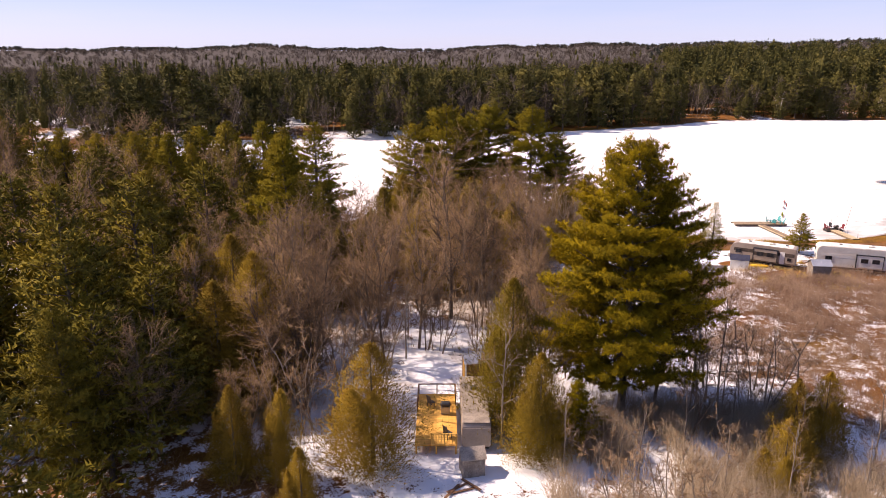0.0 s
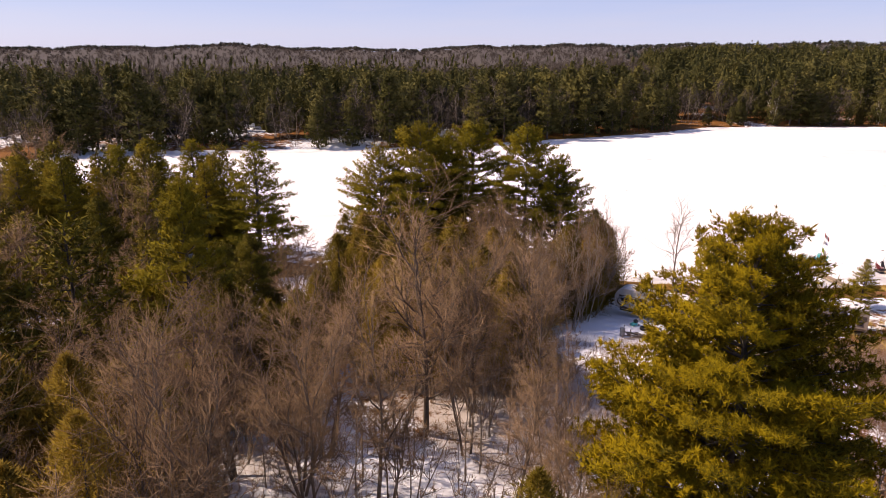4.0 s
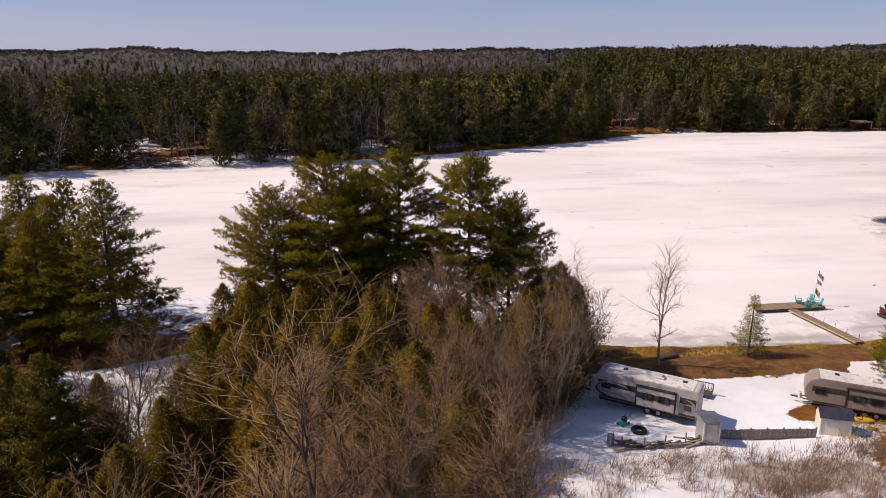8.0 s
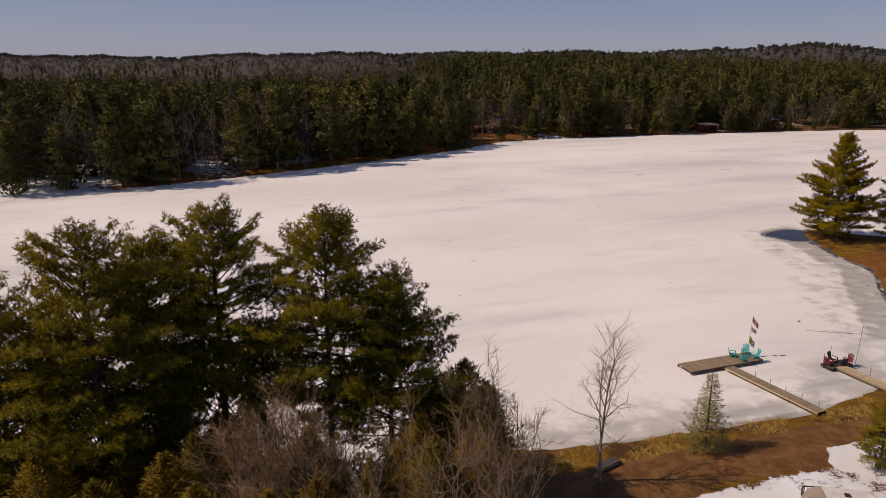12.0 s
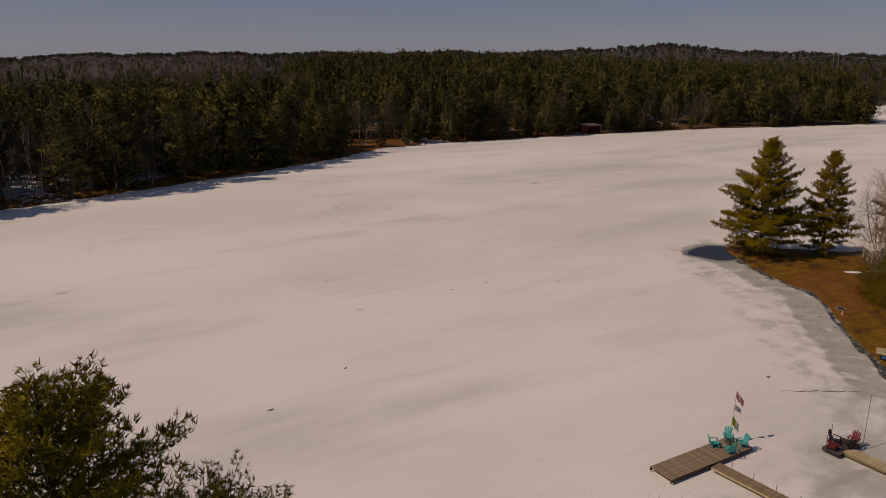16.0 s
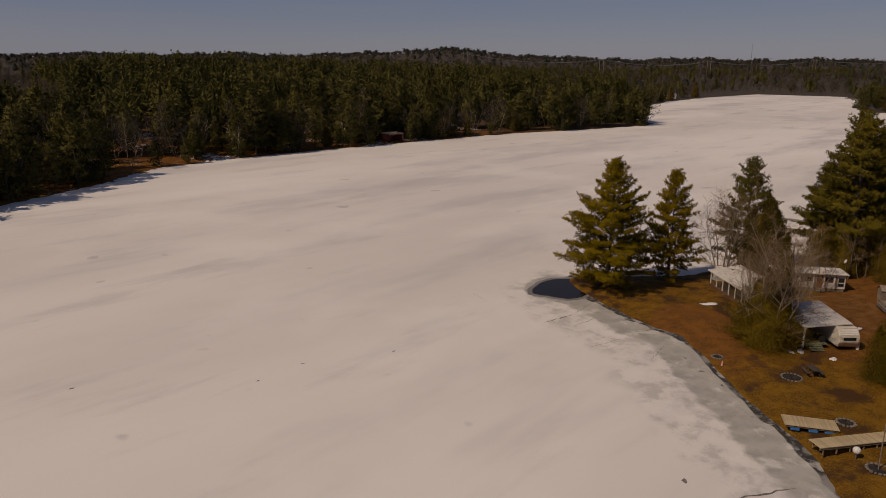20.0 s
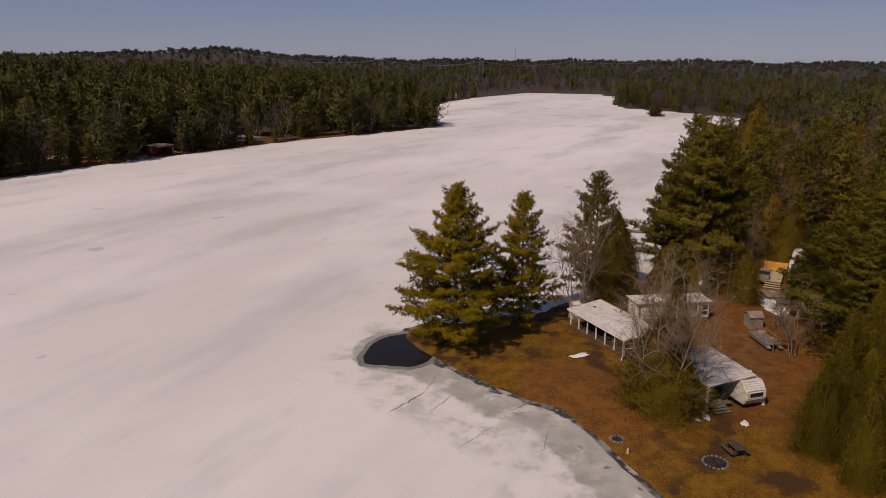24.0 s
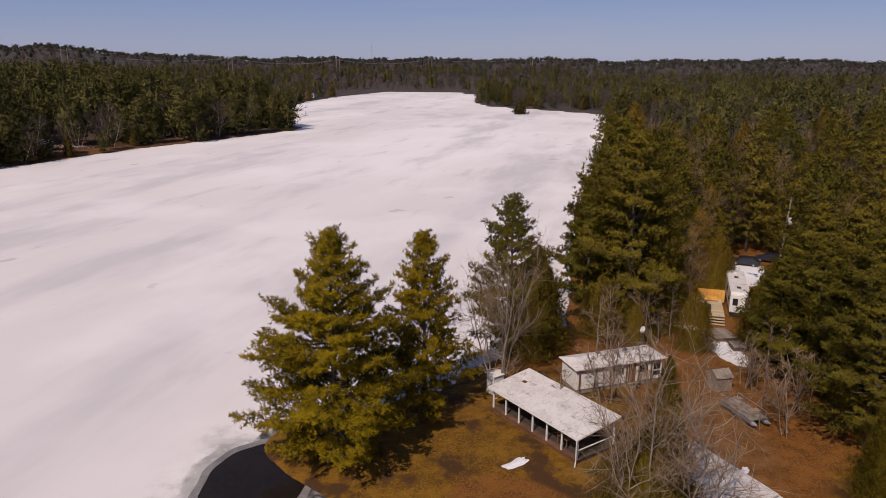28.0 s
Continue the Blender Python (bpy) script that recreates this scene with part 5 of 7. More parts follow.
def prism(outline, y0, y1, bevel=0.0):
    """A side outline in x and z, pulled out from y0 to y1."""
    bm = bmesh.new()
    a = [bm.verts.new((x, y0, z)) for x, z in outline]
    b = [bm.verts.new((x, y1, z)) for x, z in outline]
    bm.faces.new(a)
    bm.faces.new(b[::-1])
    n = len(a)
    for i in range(n):
        bm.faces.new((a[i], b[i], b[(i + 1) % n], a[(i + 1) % n]))
    bmesh.ops.recalc_face_normals(bm, faces=bm.faces[:])
    if bevel:
        bmesh.ops.bevel(bm, geom=bm.edges[:], offset=bevel, segments=2, affect="EDGES")
    return bm


def ring_mesh(r, tube_r, z, n=20, m=8):
    bm = bmesh.new()
    vs = [[bm.verts.new(((r + tube_r * math.cos(b)) * math.cos(a), (r + tube_r * math.cos(b)) * math.sin(a), z + tube_r * math.sin(b)))
           for b in (j * 6.28319 / m for j in range(m))] for a in (i * 6.28319 / n for i in range(n))]
    for i in range(n):
        for j in range(m):
            bm.faces.new((vs[i][j], vs[(i + 1) % n][j], vs[(i + 1) % n][(j + 1) % m], vs[i][(j + 1) % m]))
    return bm


def lump(r, seed, flat=0.6, level=2, rough=0.25):
    """A stone, heap or snow lump."""
    bm = bmesh.new()
    bmesh.ops.create_icosphere(bm, subdivisions=level, radius=r)
    for v in bm.verts:
        k = 1 + rough * noise.noise(v.co * (1.6 / r) + Vector((seed * 7.3, 0, 0)))
        v.co = Vector((v.co.x * k, v.co.y * k, v.co.z * k * flat))
    return bm


def window(parent, x, y, z, w, h, side=-1, frame=BLACK, tilt=0.0):
    """A framed pane on a wall that faces local -y (side -1) or +y."""
    fr = bmesh.new()
    for dx, dz, sx, sz in ((0, h / 2, w + 0.08, 0.05), (0, -h / 2, w + 0.08, 0.05), (-w / 2, 0, 0.05, h), (w / 2, 0, 0.05, h), (0, 0, 0.035, h)):
        box(fr, x + dx, y + side * 0.02, z + dz, sx, 0.05, sz)
    f = part("window_frame", fr, frame, parent)
    part("pane", boxed(x, y + side * 0.006, z, w - 0.03, 0.02, h - 0.03), GLASS_DARK, f)


def wheel(parent, x, y, z, r):
    bm = ring_mesh(r * 0.7, r * 0.3, 0, 18, 7)
    bm.transform(pose(x, y, z, 90, 0, 0))
    t = part("tyre", bm, RUBBER, parent)
    part("rim", rodded((x, y - 0.07, z), (x, y + 0.07, z), r * 0.55, 12), ALUMINIUM, t)


def travel_trailer(label, x, y, turn, L, W, H, skin, band, up=0.0, nose=True, slide=(0.45, 0.3), group="campers at the camp"):
    """A travel trailer: hitch towards local -x, near side local -y."""
    t = thing("travel_trailer", label, "camper", x, y, turn, None, group, up)
    h0, h1, a, b = 0.62, H, -L / 2, L / 2
    if nose:
        side = [(a + 0.55, h0), (b, h0), (b, h1 - 0.12), (b - 0.15, h1), (a + 0.95, h1), (a + 0.35, h1 - 0.28), (a, h1 - 0.95), (a + 0.05, h0 + 0.55)]
    else:
        side = [(a + 0.1, h0), (b, h0), (b, h1 - 0.1), (b - 0.1, h1), (a + 0.5, h1), (a + 0.1, h1 - 0.3), (a, h1 - 0.9)]
    part("body", prism(side, -W / 2, W / 2, 0.05), skin, t)
    part("roof", boxed(0.3, 0, h1 + 0.012, L - 1.6, W - 0.16, 0.05, bevel=0.02), ROOF_WHITE, t, "white roof membrane with grey stains")
    part("stripe", boxed(0.18, -W / 2 - 0.006, h0 + 0.42 * (h1 - h0) + 0.42, L - 0.75, 0.02, 0.52), band, t, "darker band along the side")
    # strip in the band colour that paints in shade low on the side
    part("lower_stripe", boxed(0.3, -W / 2 - 0.006, h0 + 0.16, L - 0.9, 0.018, 0.2), band, t)
    part("skirt", boxed(0.2, 0, 0.5, L - 1.0, W - 0.3, 0.3), BLACK, t)
    s = part("slide_out", boxed(L * slide[0] - L / 2, -W / 2 - 0.16, h0 + 1.12, L * slide[1], 0.32, 1.75, bevel=0.02), skin, t)
    sx0, sx1, zc = L * slide[0] - L / 2 - L * slide[1] / 2, L * slide[0] - L / 2 + L * slide[1] / 2, h0 + 1.12
    part("slide_stripe", boxed(L * slide[0] - L / 2, -W / 2 - 0.325, zc + 0.12, L * slide[1] - 0.1, 0.016, 0.52), band, s)
    trim = bmesh.new()
    for cx, cz, sx, sz in ((sx0, zc, 0.1, 1.85), (sx1, zc, 0.1, 1.85), ((sx0 + sx1) / 2, zc + 0.9, sx1 - sx0 + 0.1, 0.09)):
        box(trim, cx, -W / 2 - 0.19, cz, sx, 0.34, sz)
    part("slide_trim", trim, BLACK, s)
    for k in (0.3, 0.72):
        window(s, sx0 + (sx1 - sx0) * k, -W / 2 - 0.335, zc + 0.12, 0.85, 0.55)
    window(t, a + L * 0.14, -W / 2 - 0.01, h0 + 1.25, 0.8, 0.5)
    window(t, b - L * 0.09, -W / 2 - 0.01, h0 + 0.85, 0.5, 0.4)
    door = part("door", boxed(b - L * 0.2, -W / 2 - 0.012, h0 + 0.95, 0.62, 0.035, 1.75, bevel=0.01), WHITE_PAINT, t)
    part("door_handle", boxed(b - L * 0.2 + 0.24, -W / 2 - 0.045, h0 + 0.9, 0.1, 0.03, 0.05), METAL, door)
    for k in (0.05, 0.15):
        wheel(t, k * L, -W / 2 + 0.12, 0.34, 0.34)
        wheel(t, k * L, W / 2 - 0.12, 0.34, 0.34)
    ac = part("air_conditioner", boxed(0.12 * L, 0, h1 + 0.14, 0.75, 0.6, 0.22, bevel=0.06), CREAM, t)
    part("grille", boxed(0.12 * L + 0.2, 0, h1 + 0.255, 0.25, 0.45, 0.012), METAL, ac)
    for k in (-0.22, 0.34):
        part("roof_vent", boxed(k * L, 0.25, h1 + 0.07, 0.36, 0.36, 0.1, bevel=0.02), BLACK, t)
    hitch = bmesh.new()
    rod(hitch, (a - 1.0, 0, 0.5), (a + 0.8, 0.5, 0.55), 0.05)
    rod(hitch, (a - 1.0, 0, 0.5), (a + 0.8, -0.5, 0.55), 0.05)
    hb = part("hitch", hitch, BLACK, t)
    part("propane_tank", rodded((a - 0.25, 0.17, 0.5), (a - 0.25, 0.17, 1.0), 0.15, 10), WHITE_PAINT, hb)
    part("propane_tank", rodded((a - 0.25, -0.17, 0.5), (a - 0.25, -0.17, 1.0), 0.15, 10), WHITE_PAINT, hb)
    return t


def shed(label, x, y, turn, w, d, h, wall, roof, pitch=0.5, group="", ribs=0, doorside=-1):
    """A small gabled shed, ridge along local x."""
    t = thing("shed", label, "shed", x, y, turn, None, group, -0.03)
    part("wall", prism([(-d / 2, 0), (d / 2, 0), (d / 2, h), (0, h + pitch), (-d / 2, h)], -w / 2, w / 2), wall, t)
    t.children[0].rotation_euler = (0, 0, radians(90))
    a = math.degrees(math.atan2(pitch, d / 2))
    for s in (-1, 1):
        ln = math.hypot(d / 2 + 0.18, pitch * (1 + 0.36 / d))
        p = part("roof_slope", boxed(0, s * (d / 4 + 0.07), h + pitch / 2 + 0.02, w + 0.3, ln, 0.05, rx=-s * a), roof, t)
        if ribs:
            bm = bmesh.new()
            for i in range(ribs):
                box(bm, -w / 2 - 0.1 + (w + 0.2) * i / (ribs - 1), s * (d / 4 + 0.07), h + pitch / 2 + 0.055, 0.05, ln, 0.035, rx=-s * a)
            part("roof_rib", bm, roof, p)
    dr = part("door", boxed(0, doorside * (d / 2 + 0.015), h * 0.45, 0.8, 0.04, h * 0.82), wall, t)
    part("door_handle", boxed(0.3, doorside * (d / 2 + 0.05), h * 0.45, 0.04, 0.05, 0.12), METAL, dr)
    for s in (-1, 1):
        part("corner_board", boxed(s * w / 2, doorside * d / 2, h / 2, 0.1, 0.1, h), WHITE_PAINT if wall is not GREY_WOOD else GREY_WOOD, t)
    return t


def boards(parent, n, x0, x1, y, z, across, thick, material, name="board", gap=0.012, jitter=0.0):
    """Deck boards side by side along local x, each an object on one shared mesh."""
    w = (x1 - x0) / n
    first = part(name, boxed(0, 0, 0, w - gap, across, thick), material, parent)
    rng = random.Random(n)
    for i in range(n):
        m = pose(x0 + w * (i + 0.5), y + rng.uniform(-jitter, jitter), z + rng.uniform(-0.004, 0.004), 0, 0, rng.uniform(-0.25, 0.25))
        if i == 0:
            first.matrix_basis = m
        else:
            share(name, first.data, parent, m)


def railing(name, parent, x0, x1, y, z, h, material, posts=5, bars=0, along="x"):
    """A rail between posts; bars: upright pickets between them."""
    P = (lambda a, b: (a, b)) if along == "x" else (lambda a, b: (b, a))
    r = part(name, boxed(*P((x0 + x1) / 2, y), z + h, *P(abs(x1 - x0), 0.09), 0.06), material, parent)
    for i in range(posts):
        part("post", boxed(*P(x0 + (x1 - x0) * i / (posts - 1), y), z + h / 2, 0.09, 0.09, h), material, r)
    if bars:
        part("lower_rail", boxed(*P((x0 + x1) / 2, y), z + 0.12, *P(abs(x1 - x0), 0.05), 0.05), material, r)
        for i in range(bars):
            part("picket", boxed(*P(x0 + (x1 - x0) * (i + 0.5) / bars, y), z + h * 0.55, 0.04, 0.04, h * 0.85), material, r)
    return r


def garden_chair(label, x, y, z, turn, material, group):
    """A moulded fan-back armchair."""
    t = thing("armchair", label, "chair", x, y, turn, z, group)
    part("seat", prism([(-0.28, 0.2), (0.28, 0.36), (0.29, 0.4), (-0.28, 0.25)], -0.26, 0.26), material, t)
    for i in range(5):
        k = i - 2
        part("back_slat", boxed(-0.42, k * 0.115, 0.66 - 0.03 * k * k / 2, 0.03, 0.1, 0.86 - 0.06 * abs(k), ry=-20, rx=-k * 4), material, t)
    for s in (-1, 1):
        part("arm", boxed(0.0, s * 0.36, 0.56, 0.66, 0.13, 0.035, bevel=0.012), material, t)
        part("front_leg", boxed(0.27, s * 0.33, 0.28, 0.09, 0.05, 0.56), material, t)
        part("back_leg", boxed(-0.3, s * 0.3, 0.2, 0.08, 0.05, 0.46, ry=-25), material, t)
    return t


# ---- the camp: campers by the lane ----
swirly = travel_trailer("white travel trailer with grey swirls and a slide-out, snow beside it", 28.1, 101.2, -38, 9.2, 2.35, 3.1, GREY_WHITE, DARK_WOOD, 0.1, True, (0.62, 0.36))


def swirl(x0, z0, ln, h, w, a0, a1):
    """A curved band on the near side, thick in its middle."""
    bm, last = bmesh.new(), None
    for i in range(17):
        a, k = a0 + (a1 - a0) * i / 16, w * math.sin(math.pi * (i + 0.3) / 16.6)
        pair = [bm.verts.new((x0 + (ln + d) * math.cos(a), y, z0 + (h + d) * math.sin(a))) for d in (-k, k) for y in (-1.21, -1.178)]
        if last:
            for p, q in ((0, 2), (3, 1), (2, 3), (1, 0)):
                bm.faces.new((last[p], last[q], pair[q], pair[p]))
        last = pair
    bmesh.ops.recalc_face_normals(bm, faces=bm.faces[:])
    return bm


for args, mat in (((-2.6, 1.75, 1.5, 0.5, 0.14, 0.6, 5.6), GREY_SKIN), ((-2.3, 1.55, 1.9, 0.75, 0.1, 2.2, 5.2), DARK_WOOD), ((3.6, 1.6, 0.7, 0.6, 0.1, -1.4, 1.7), GREY_SKIN)):
    part("side_swirl", swirl(*args), mat, swirly, "grey curved graphic on the side")
travel_trailer("taupe and brown travel trailer with a white roof", 46.6, 98.2, -32, 8.8, 2.35, 3.05, TAUPE, DARK_WOOD, 0.05, True, (0.55, 0.36))
fifth = travel_trailer("large cream fifth-wheel trailer with a raised front", 58.4, 94.6, -20, 11.0, 2.5, 3.5, CREAM, CREAM, 0.0, False, (0.6, 0.3))
for dy, dz, w, h in ((0.45, 2.75, 0.6, 0.38), (0.1, 1.75, 0.7, 0.6)):
    ef = part("end_window_frame", boxed(-5.49, dy, dz, 0.05, w + 0.14, h + 0.14, bevel=0.01), GREY_SKIN, fifth)
    part("pane", boxed(-5.515, dy, dz, 0.02, w, h), GLASS_DARK, ef)
shed("narrow grey sheet-metal shed at the trailer's end", 30.8, 95.3, -5, 1.3, 1.5, 2.2, ALUMINIUM, METAL, 0.12, "sheds at the camp")
shed("small pale shed with a dark ribbed metal roof", 42.0, 95.3, -22, 2.3, 1.6, 1.7, CREAM, surface("dark_blue_roofing", (0.03, 0.033, 0.055), (0.05, 0.053, 0.08), 1, 6, 0.7, 0, 0.1, 0, 0.15), 0.5, "sheds at the camp", 9)
shed("weathered grey wooden shed in the brush", 50.8, 90.6, -6, 2.3, 1.9, 2.0, GREY_WOOD, ROOF_METAL, 0.55, "sheds at the camp", 7)

fence = thing("fence", "weathered grey board fence between two sheds", "fence", 36.0, 95.15, -6.5)
for i in range(7):
    part("post", boxed(-4.1 + 8.2 * i / 6, 0, 0.5, 0.1, 0.1, 1.15), GREY_WOOD, fence)
first = part("slat", boxed(0, 0, 0.5, 0.135, 0.025, 0.95), GREY_WOOD, fence)
first.matrix_basis = pose(-4.05, -0.06, 0.0)
for i in range(1, 56):
    share("slat", first.data, fence, pose(-4.05 + i * 0.147, -0.06 + 0.012 * (i % 2), random.uniform(-0.03, 0.03)))
for z in (0.22, 0.8):
    part("rail", boxed(0, 0.02, z, 8.2, 0.05, 0.09), GREY_WOOD, fence)

tyre = thing("tractor_tyre", "large black tyre lying flat on the snow", "tyre", 25.8, 97.2, 0)
part("tread", ring_mesh(0.5, 0.17, 0.15, 24, 8), RUBBER, tyre)
part("bead", ring_mesh(0.38, 0.05, 0.24, 24, 6), RUBBER, tyre)
tyre = thing("tractor_tyre", "dark tyre planter lying on the lane's edge", "tyre", 32.4, 107.4, 0)
part("tread", ring_mesh(0.6, 0.18, 0.15, 24, 8), RUBBER, tyre)
mower = thing("lawn_mower", "teal push mower with a black engine in the snow", "mower", 25.0, 98.6, 30)
part("deck", boxed(-0.15, 0, 0.2, 0.75, 0.6, 0.28, bevel=0.08), TEAL, mower)
part("engine", boxed(0.1, 0, 0.5, 0.45, 0.42, 0.4, bevel=0.08), BLACK, mower)
part("handle", rod(rodded((0.3, -0.2, 0.4), (0.75, -0.2, 1.0), 0.02), (0.3, 0.2, 0.4), (0.75, 0.2, 1.0), 0.02), BLACK, mower)
for sx in (-0.4, 0.35):
    for sy in (-0.3, 0.3):
        wheel(mower, sx, sy, 0.12, 0.12)
stack = thing("grey_bin", "dark upright bin standing in the snow", "bin", 22.7, 95.6, 15)
part("body", boxed(0, 0, 0.5, 0.45, 0.45, 1.0, bevel=0.05), METAL, stack)
part("handle", rodded((0, -0.25, 0.9), (0, -0.3, 1.4), 0.025), BLACK, stack)
rng = random.Random(3)
pile = thing("lumber_pile", "untidy line of old grey lumber and rails on the snow", "lumber", 26.8, 94.9, -2)
for i in range(40):
    x = rng.uniform(-3.4, 4.2)
    part("plank", boxed(x, rng.uniform(-0.45, 0.45), 0.1 + 0.05 * (i % 6), rng.uniform(1.0, 2.4), rng.uniform(0.1, 0.2), 0.06, rng.uniform(-4, 4), rng.uniform(-12, 12), rng.uniform(-26, 26)), (GREY_WOOD, DARK_WOOD)[i % 2], pile)
for i in range(5):
    part("stake", boxed(-3.4 + i * 1.8, rng.uniform(-0.2, 0.2), 0.45, 0.09, 0.09, 0.9, rng.uniform(-5, 5)), GREY_WOOD, pile)
kayak = thing("kayak", "yellow kayak lying beside the small shed", "kayak", 45.4, 96.4, -15)
hull = bmesh.new()
bmesh.ops.create_uvsphere(hull, u_segments=16, v_segments=8, radius=1, matrix=pose(0, 0, 0.22) @ Matrix.Diagonal((1.3, 0.32, 0.22, 1)))
part("hull", hull, YELLOW, kayak)
part("cockpit_rim", ring_mesh(0.24, 0.03, 0.42, 16, 6), BLACK, kayak)
for x, y, t, n, lab in ((48.4, 101.9, -30, 6.0, "dark slatted deck rail behind the taupe trailer"), (32.6, 104.9, -38, 7.0, "dark deck railing behind the white trailer")):
    d = thing("deck_railing", lab, "railing", x, y, t)
    railing("rail", d, -n / 2, n / 2, 0, 0.55, 0.75, DARK_WOOD, 5, 26)
    part("deck", boxed(0, -0.5, 0.5, n, 1.2, 0.08), DARK_WOOD, d)
seat = thing("lounge_chair", "folded pale lawn chair behind the trailer", "chair", 30.0, 107.0, 20)
part("seat", boxed(0, 0, 0.4, 0.6, 0.55, 0.05), CREAM, seat)
part("backrest", boxed(-0.3, 0, 0.75, 0.05, 0.55, 0.7, ry=-15), CREAM, seat)
for sx in (-0.25, 0.25):
    for sy in (-0.22, 0.22):
        part("leg", boxed(sx, sy, 0.2, 0.04, 0.04, 0.4), ALUMINIUM, seat)
boat = thing("rowing_boat", "upturned dark rowing boat among dry reeds on the bank", "boat", 35.6, 112.4, 20)
part("hull", prism([(-1.3, 0.05), (1.2, 0.05), (1.35, 0.2), (0.9, 0.42), (-0.9, 0.42), (-1.35, 0.2)], -0.45, 0.45, 0.08), DARK_WOOD, boat)
part("keel", boxed(0, 0, 0.44, 2.0, 0.05, 0.05), METAL, boat)
# the deck, camper and sheds in the clearing
DZ = 3.25
deck = thing("wooden_deck", "new yellow lumber deck with a railing beside a camper", "deck", -0.5, 49.2, 0)
gz = deck.matrix_basis.translation.z
boards(deck, 52, -4.0, 4.0, 0, DZ - gz, 3.1, 0.04, YELLOW_WOOD)
for b in deck.children:
    b.matrix_basis = pose(0, 0, 0, 0, 0, 90) @ b.matrix_basis
for sx in (-1.45, 0, 1.45):
    part("beam", boxed(sx, 0, DZ - gz - 0.13, 0.1, 7.9, 0.2), YELLOW_WOOD, deck)
    for sy in (-3.8, -1.3, 1.3, 3.8):
        part("leg", boxed(sx, sy, (DZ - gz - 0.2) / 2 - 0.1, 0.12, 0.12, DZ - gz), YELLOW_WOOD, deck)
railing("railing", deck, -1.5, 1.5, 3.95, DZ - gz, 0.95, BROWN_WOOD, 3, 0)
railing("railing", deck, -0.3, 1.5, -3.95, DZ - gz, 0.95, YELLOW_WOOD, 3, 9)
railing("railing", deck, 1.2, 3.95, -1.52, DZ - gz, 0.95, BROWN_WOOD, 3, 0, "y")
railing("railing", deck, 2.2, 3.95, 1.52, DZ - gz, 0.95, BROWN_WOOD, 3, 0, "y")
for x, y, lab, mat in ((-0.95, 51.0, "dark folding chair on the deck", DARK_WOOD), (0.35, 46.3, "dark chair at the deck's end", BLACK)):
    c = thing("deck_chair", lab, "chair", x, y, 40, DZ + 0.02)
    part("seat", boxed(0, 0, 0.42, 0.5, 0.5, 0.05), mat, c)
    part("backrest", boxed(-0.24, 0, 0.75, 0.05, 0.5, 0.6, ry=-10), mat, c)
    for sx in (-0.2, 0.2):
        for sy in (-0.2, 0.2):
            part("leg", boxed(sx, sy, 0.2, 0.04, 0.04, 0.42), mat, c)
grill = thing("barbecue", "black barbecue on the deck", "barbecue", 0.2, 49.9, 0, DZ + 0.02)
part("hood", boxed(0, 0, 0.85, 0.8, 0.5, 0.35, bevel=0.1), BLACK, grill)
part("cart", boxed(0, 0, 0.35, 0.7, 0.45, 0.6), METAL, grill)
old = thing("old_camper", "old camper with a flat dull grey roof beside the deck", "camper", 2.45, 49.6, 0)
part("body", prism([(-3.9, 0.4), (3.9, 0.4), (3.9, 2.3), (-3.7, 2.3), (-3.9, 2.0)], -1.05, 1.05, 0.06), TAUPE, old)
part("roof", boxed(0, 0, 2.33, 7.6, 2.0, 0.07, bevel=0.03), GREY_WOOD, old, "flat dull grey roof")
part("skirt", boxed(0, 0, 0.3, 7.0, 1.9, 0.5), DARK_WOOD, old)
part("roof_vent", boxed(1.6, 0, 2.45, 0.5, 0.5, 0.2, bevel=0.03), BLACK, old)
for k in (-2.2, 0.6):
    window(old, k, -1.06, 1.5, 1.0, 0.6)
for k in old.children:
    k.matrix_basis = pose(0, 0, 0, 0, 0, 90) @ k.matrix_basis
sh = shed("shed with a ribbed metal roof and a yellow side door", 3.0, 57.0, 8, 2.3, 1.9, 2.2, BROWN_WOOD, ROOF_METAL, 0.35, "", 12)
part("side_panel", boxed(-1.18, -0.2, 1.2, 0.05, 1.3, 1.9), YELLOW_WOOD, sh, "bright yellow side panel")
shed("little weathered wooden shed with a snowy roof", 2.0, 43.2, 10, 1.5, 1.4, 1.5, GREY_WOOD, GREY_WOOD, 0.45)
for k, (x, y, t) in enumerate(((1.0, 41.3, 40), (1.5, 41.0, 25), (0.6, 40.8, 60), (1.9, 41.5, 130))):
    p = thing("lumber_board", "loose brown board lying in the snow", "board", x, y, t)
    part("board", boxed(0, 0, 0.05 + 0.04 * k, 1.9, 0.18, 0.05, ry=3), BROWN_WOOD, p)
tarp = thing("tarped_heap", "bright blue tarpaulin over a heap in the wood", "tarpaulin", -6.9, 86.2, 20)
bm = lump(1.0, 4, 0.75, 3, 0.5)
bm.transform(pose(0, 0, 0.35) @ Matrix.Diagonal((1.3, 0.8, 0.9, 1)))
part("tarpaulin", bm, BLUE, tarp)
part("rope", rodded((-1.2, -0.3, 0.3), (1.2, 0.2, 0.75), 0.02, 5), CREAM, tarp)
tarp = thing("tarped_boat", "long boat under a blue cover in the wood", "boat", -12.2, 83.2, 14)
part("cover", prism([(-2.0, 0.35), (2.0, 0.35), (2.2, 0.7), (0.8, 1.05), (-1.6, 1.0), (-2.1, 0.7)], -0.7, 0.7, 0.2), BLUE, tarp)
part("hull", prism([(-1.8, 0.0), (1.6, 0.0), (2.1, 0.4), (-2.0, 0.4)], -0.6, 0.6, 0.1), ALUMINIUM, tarp)
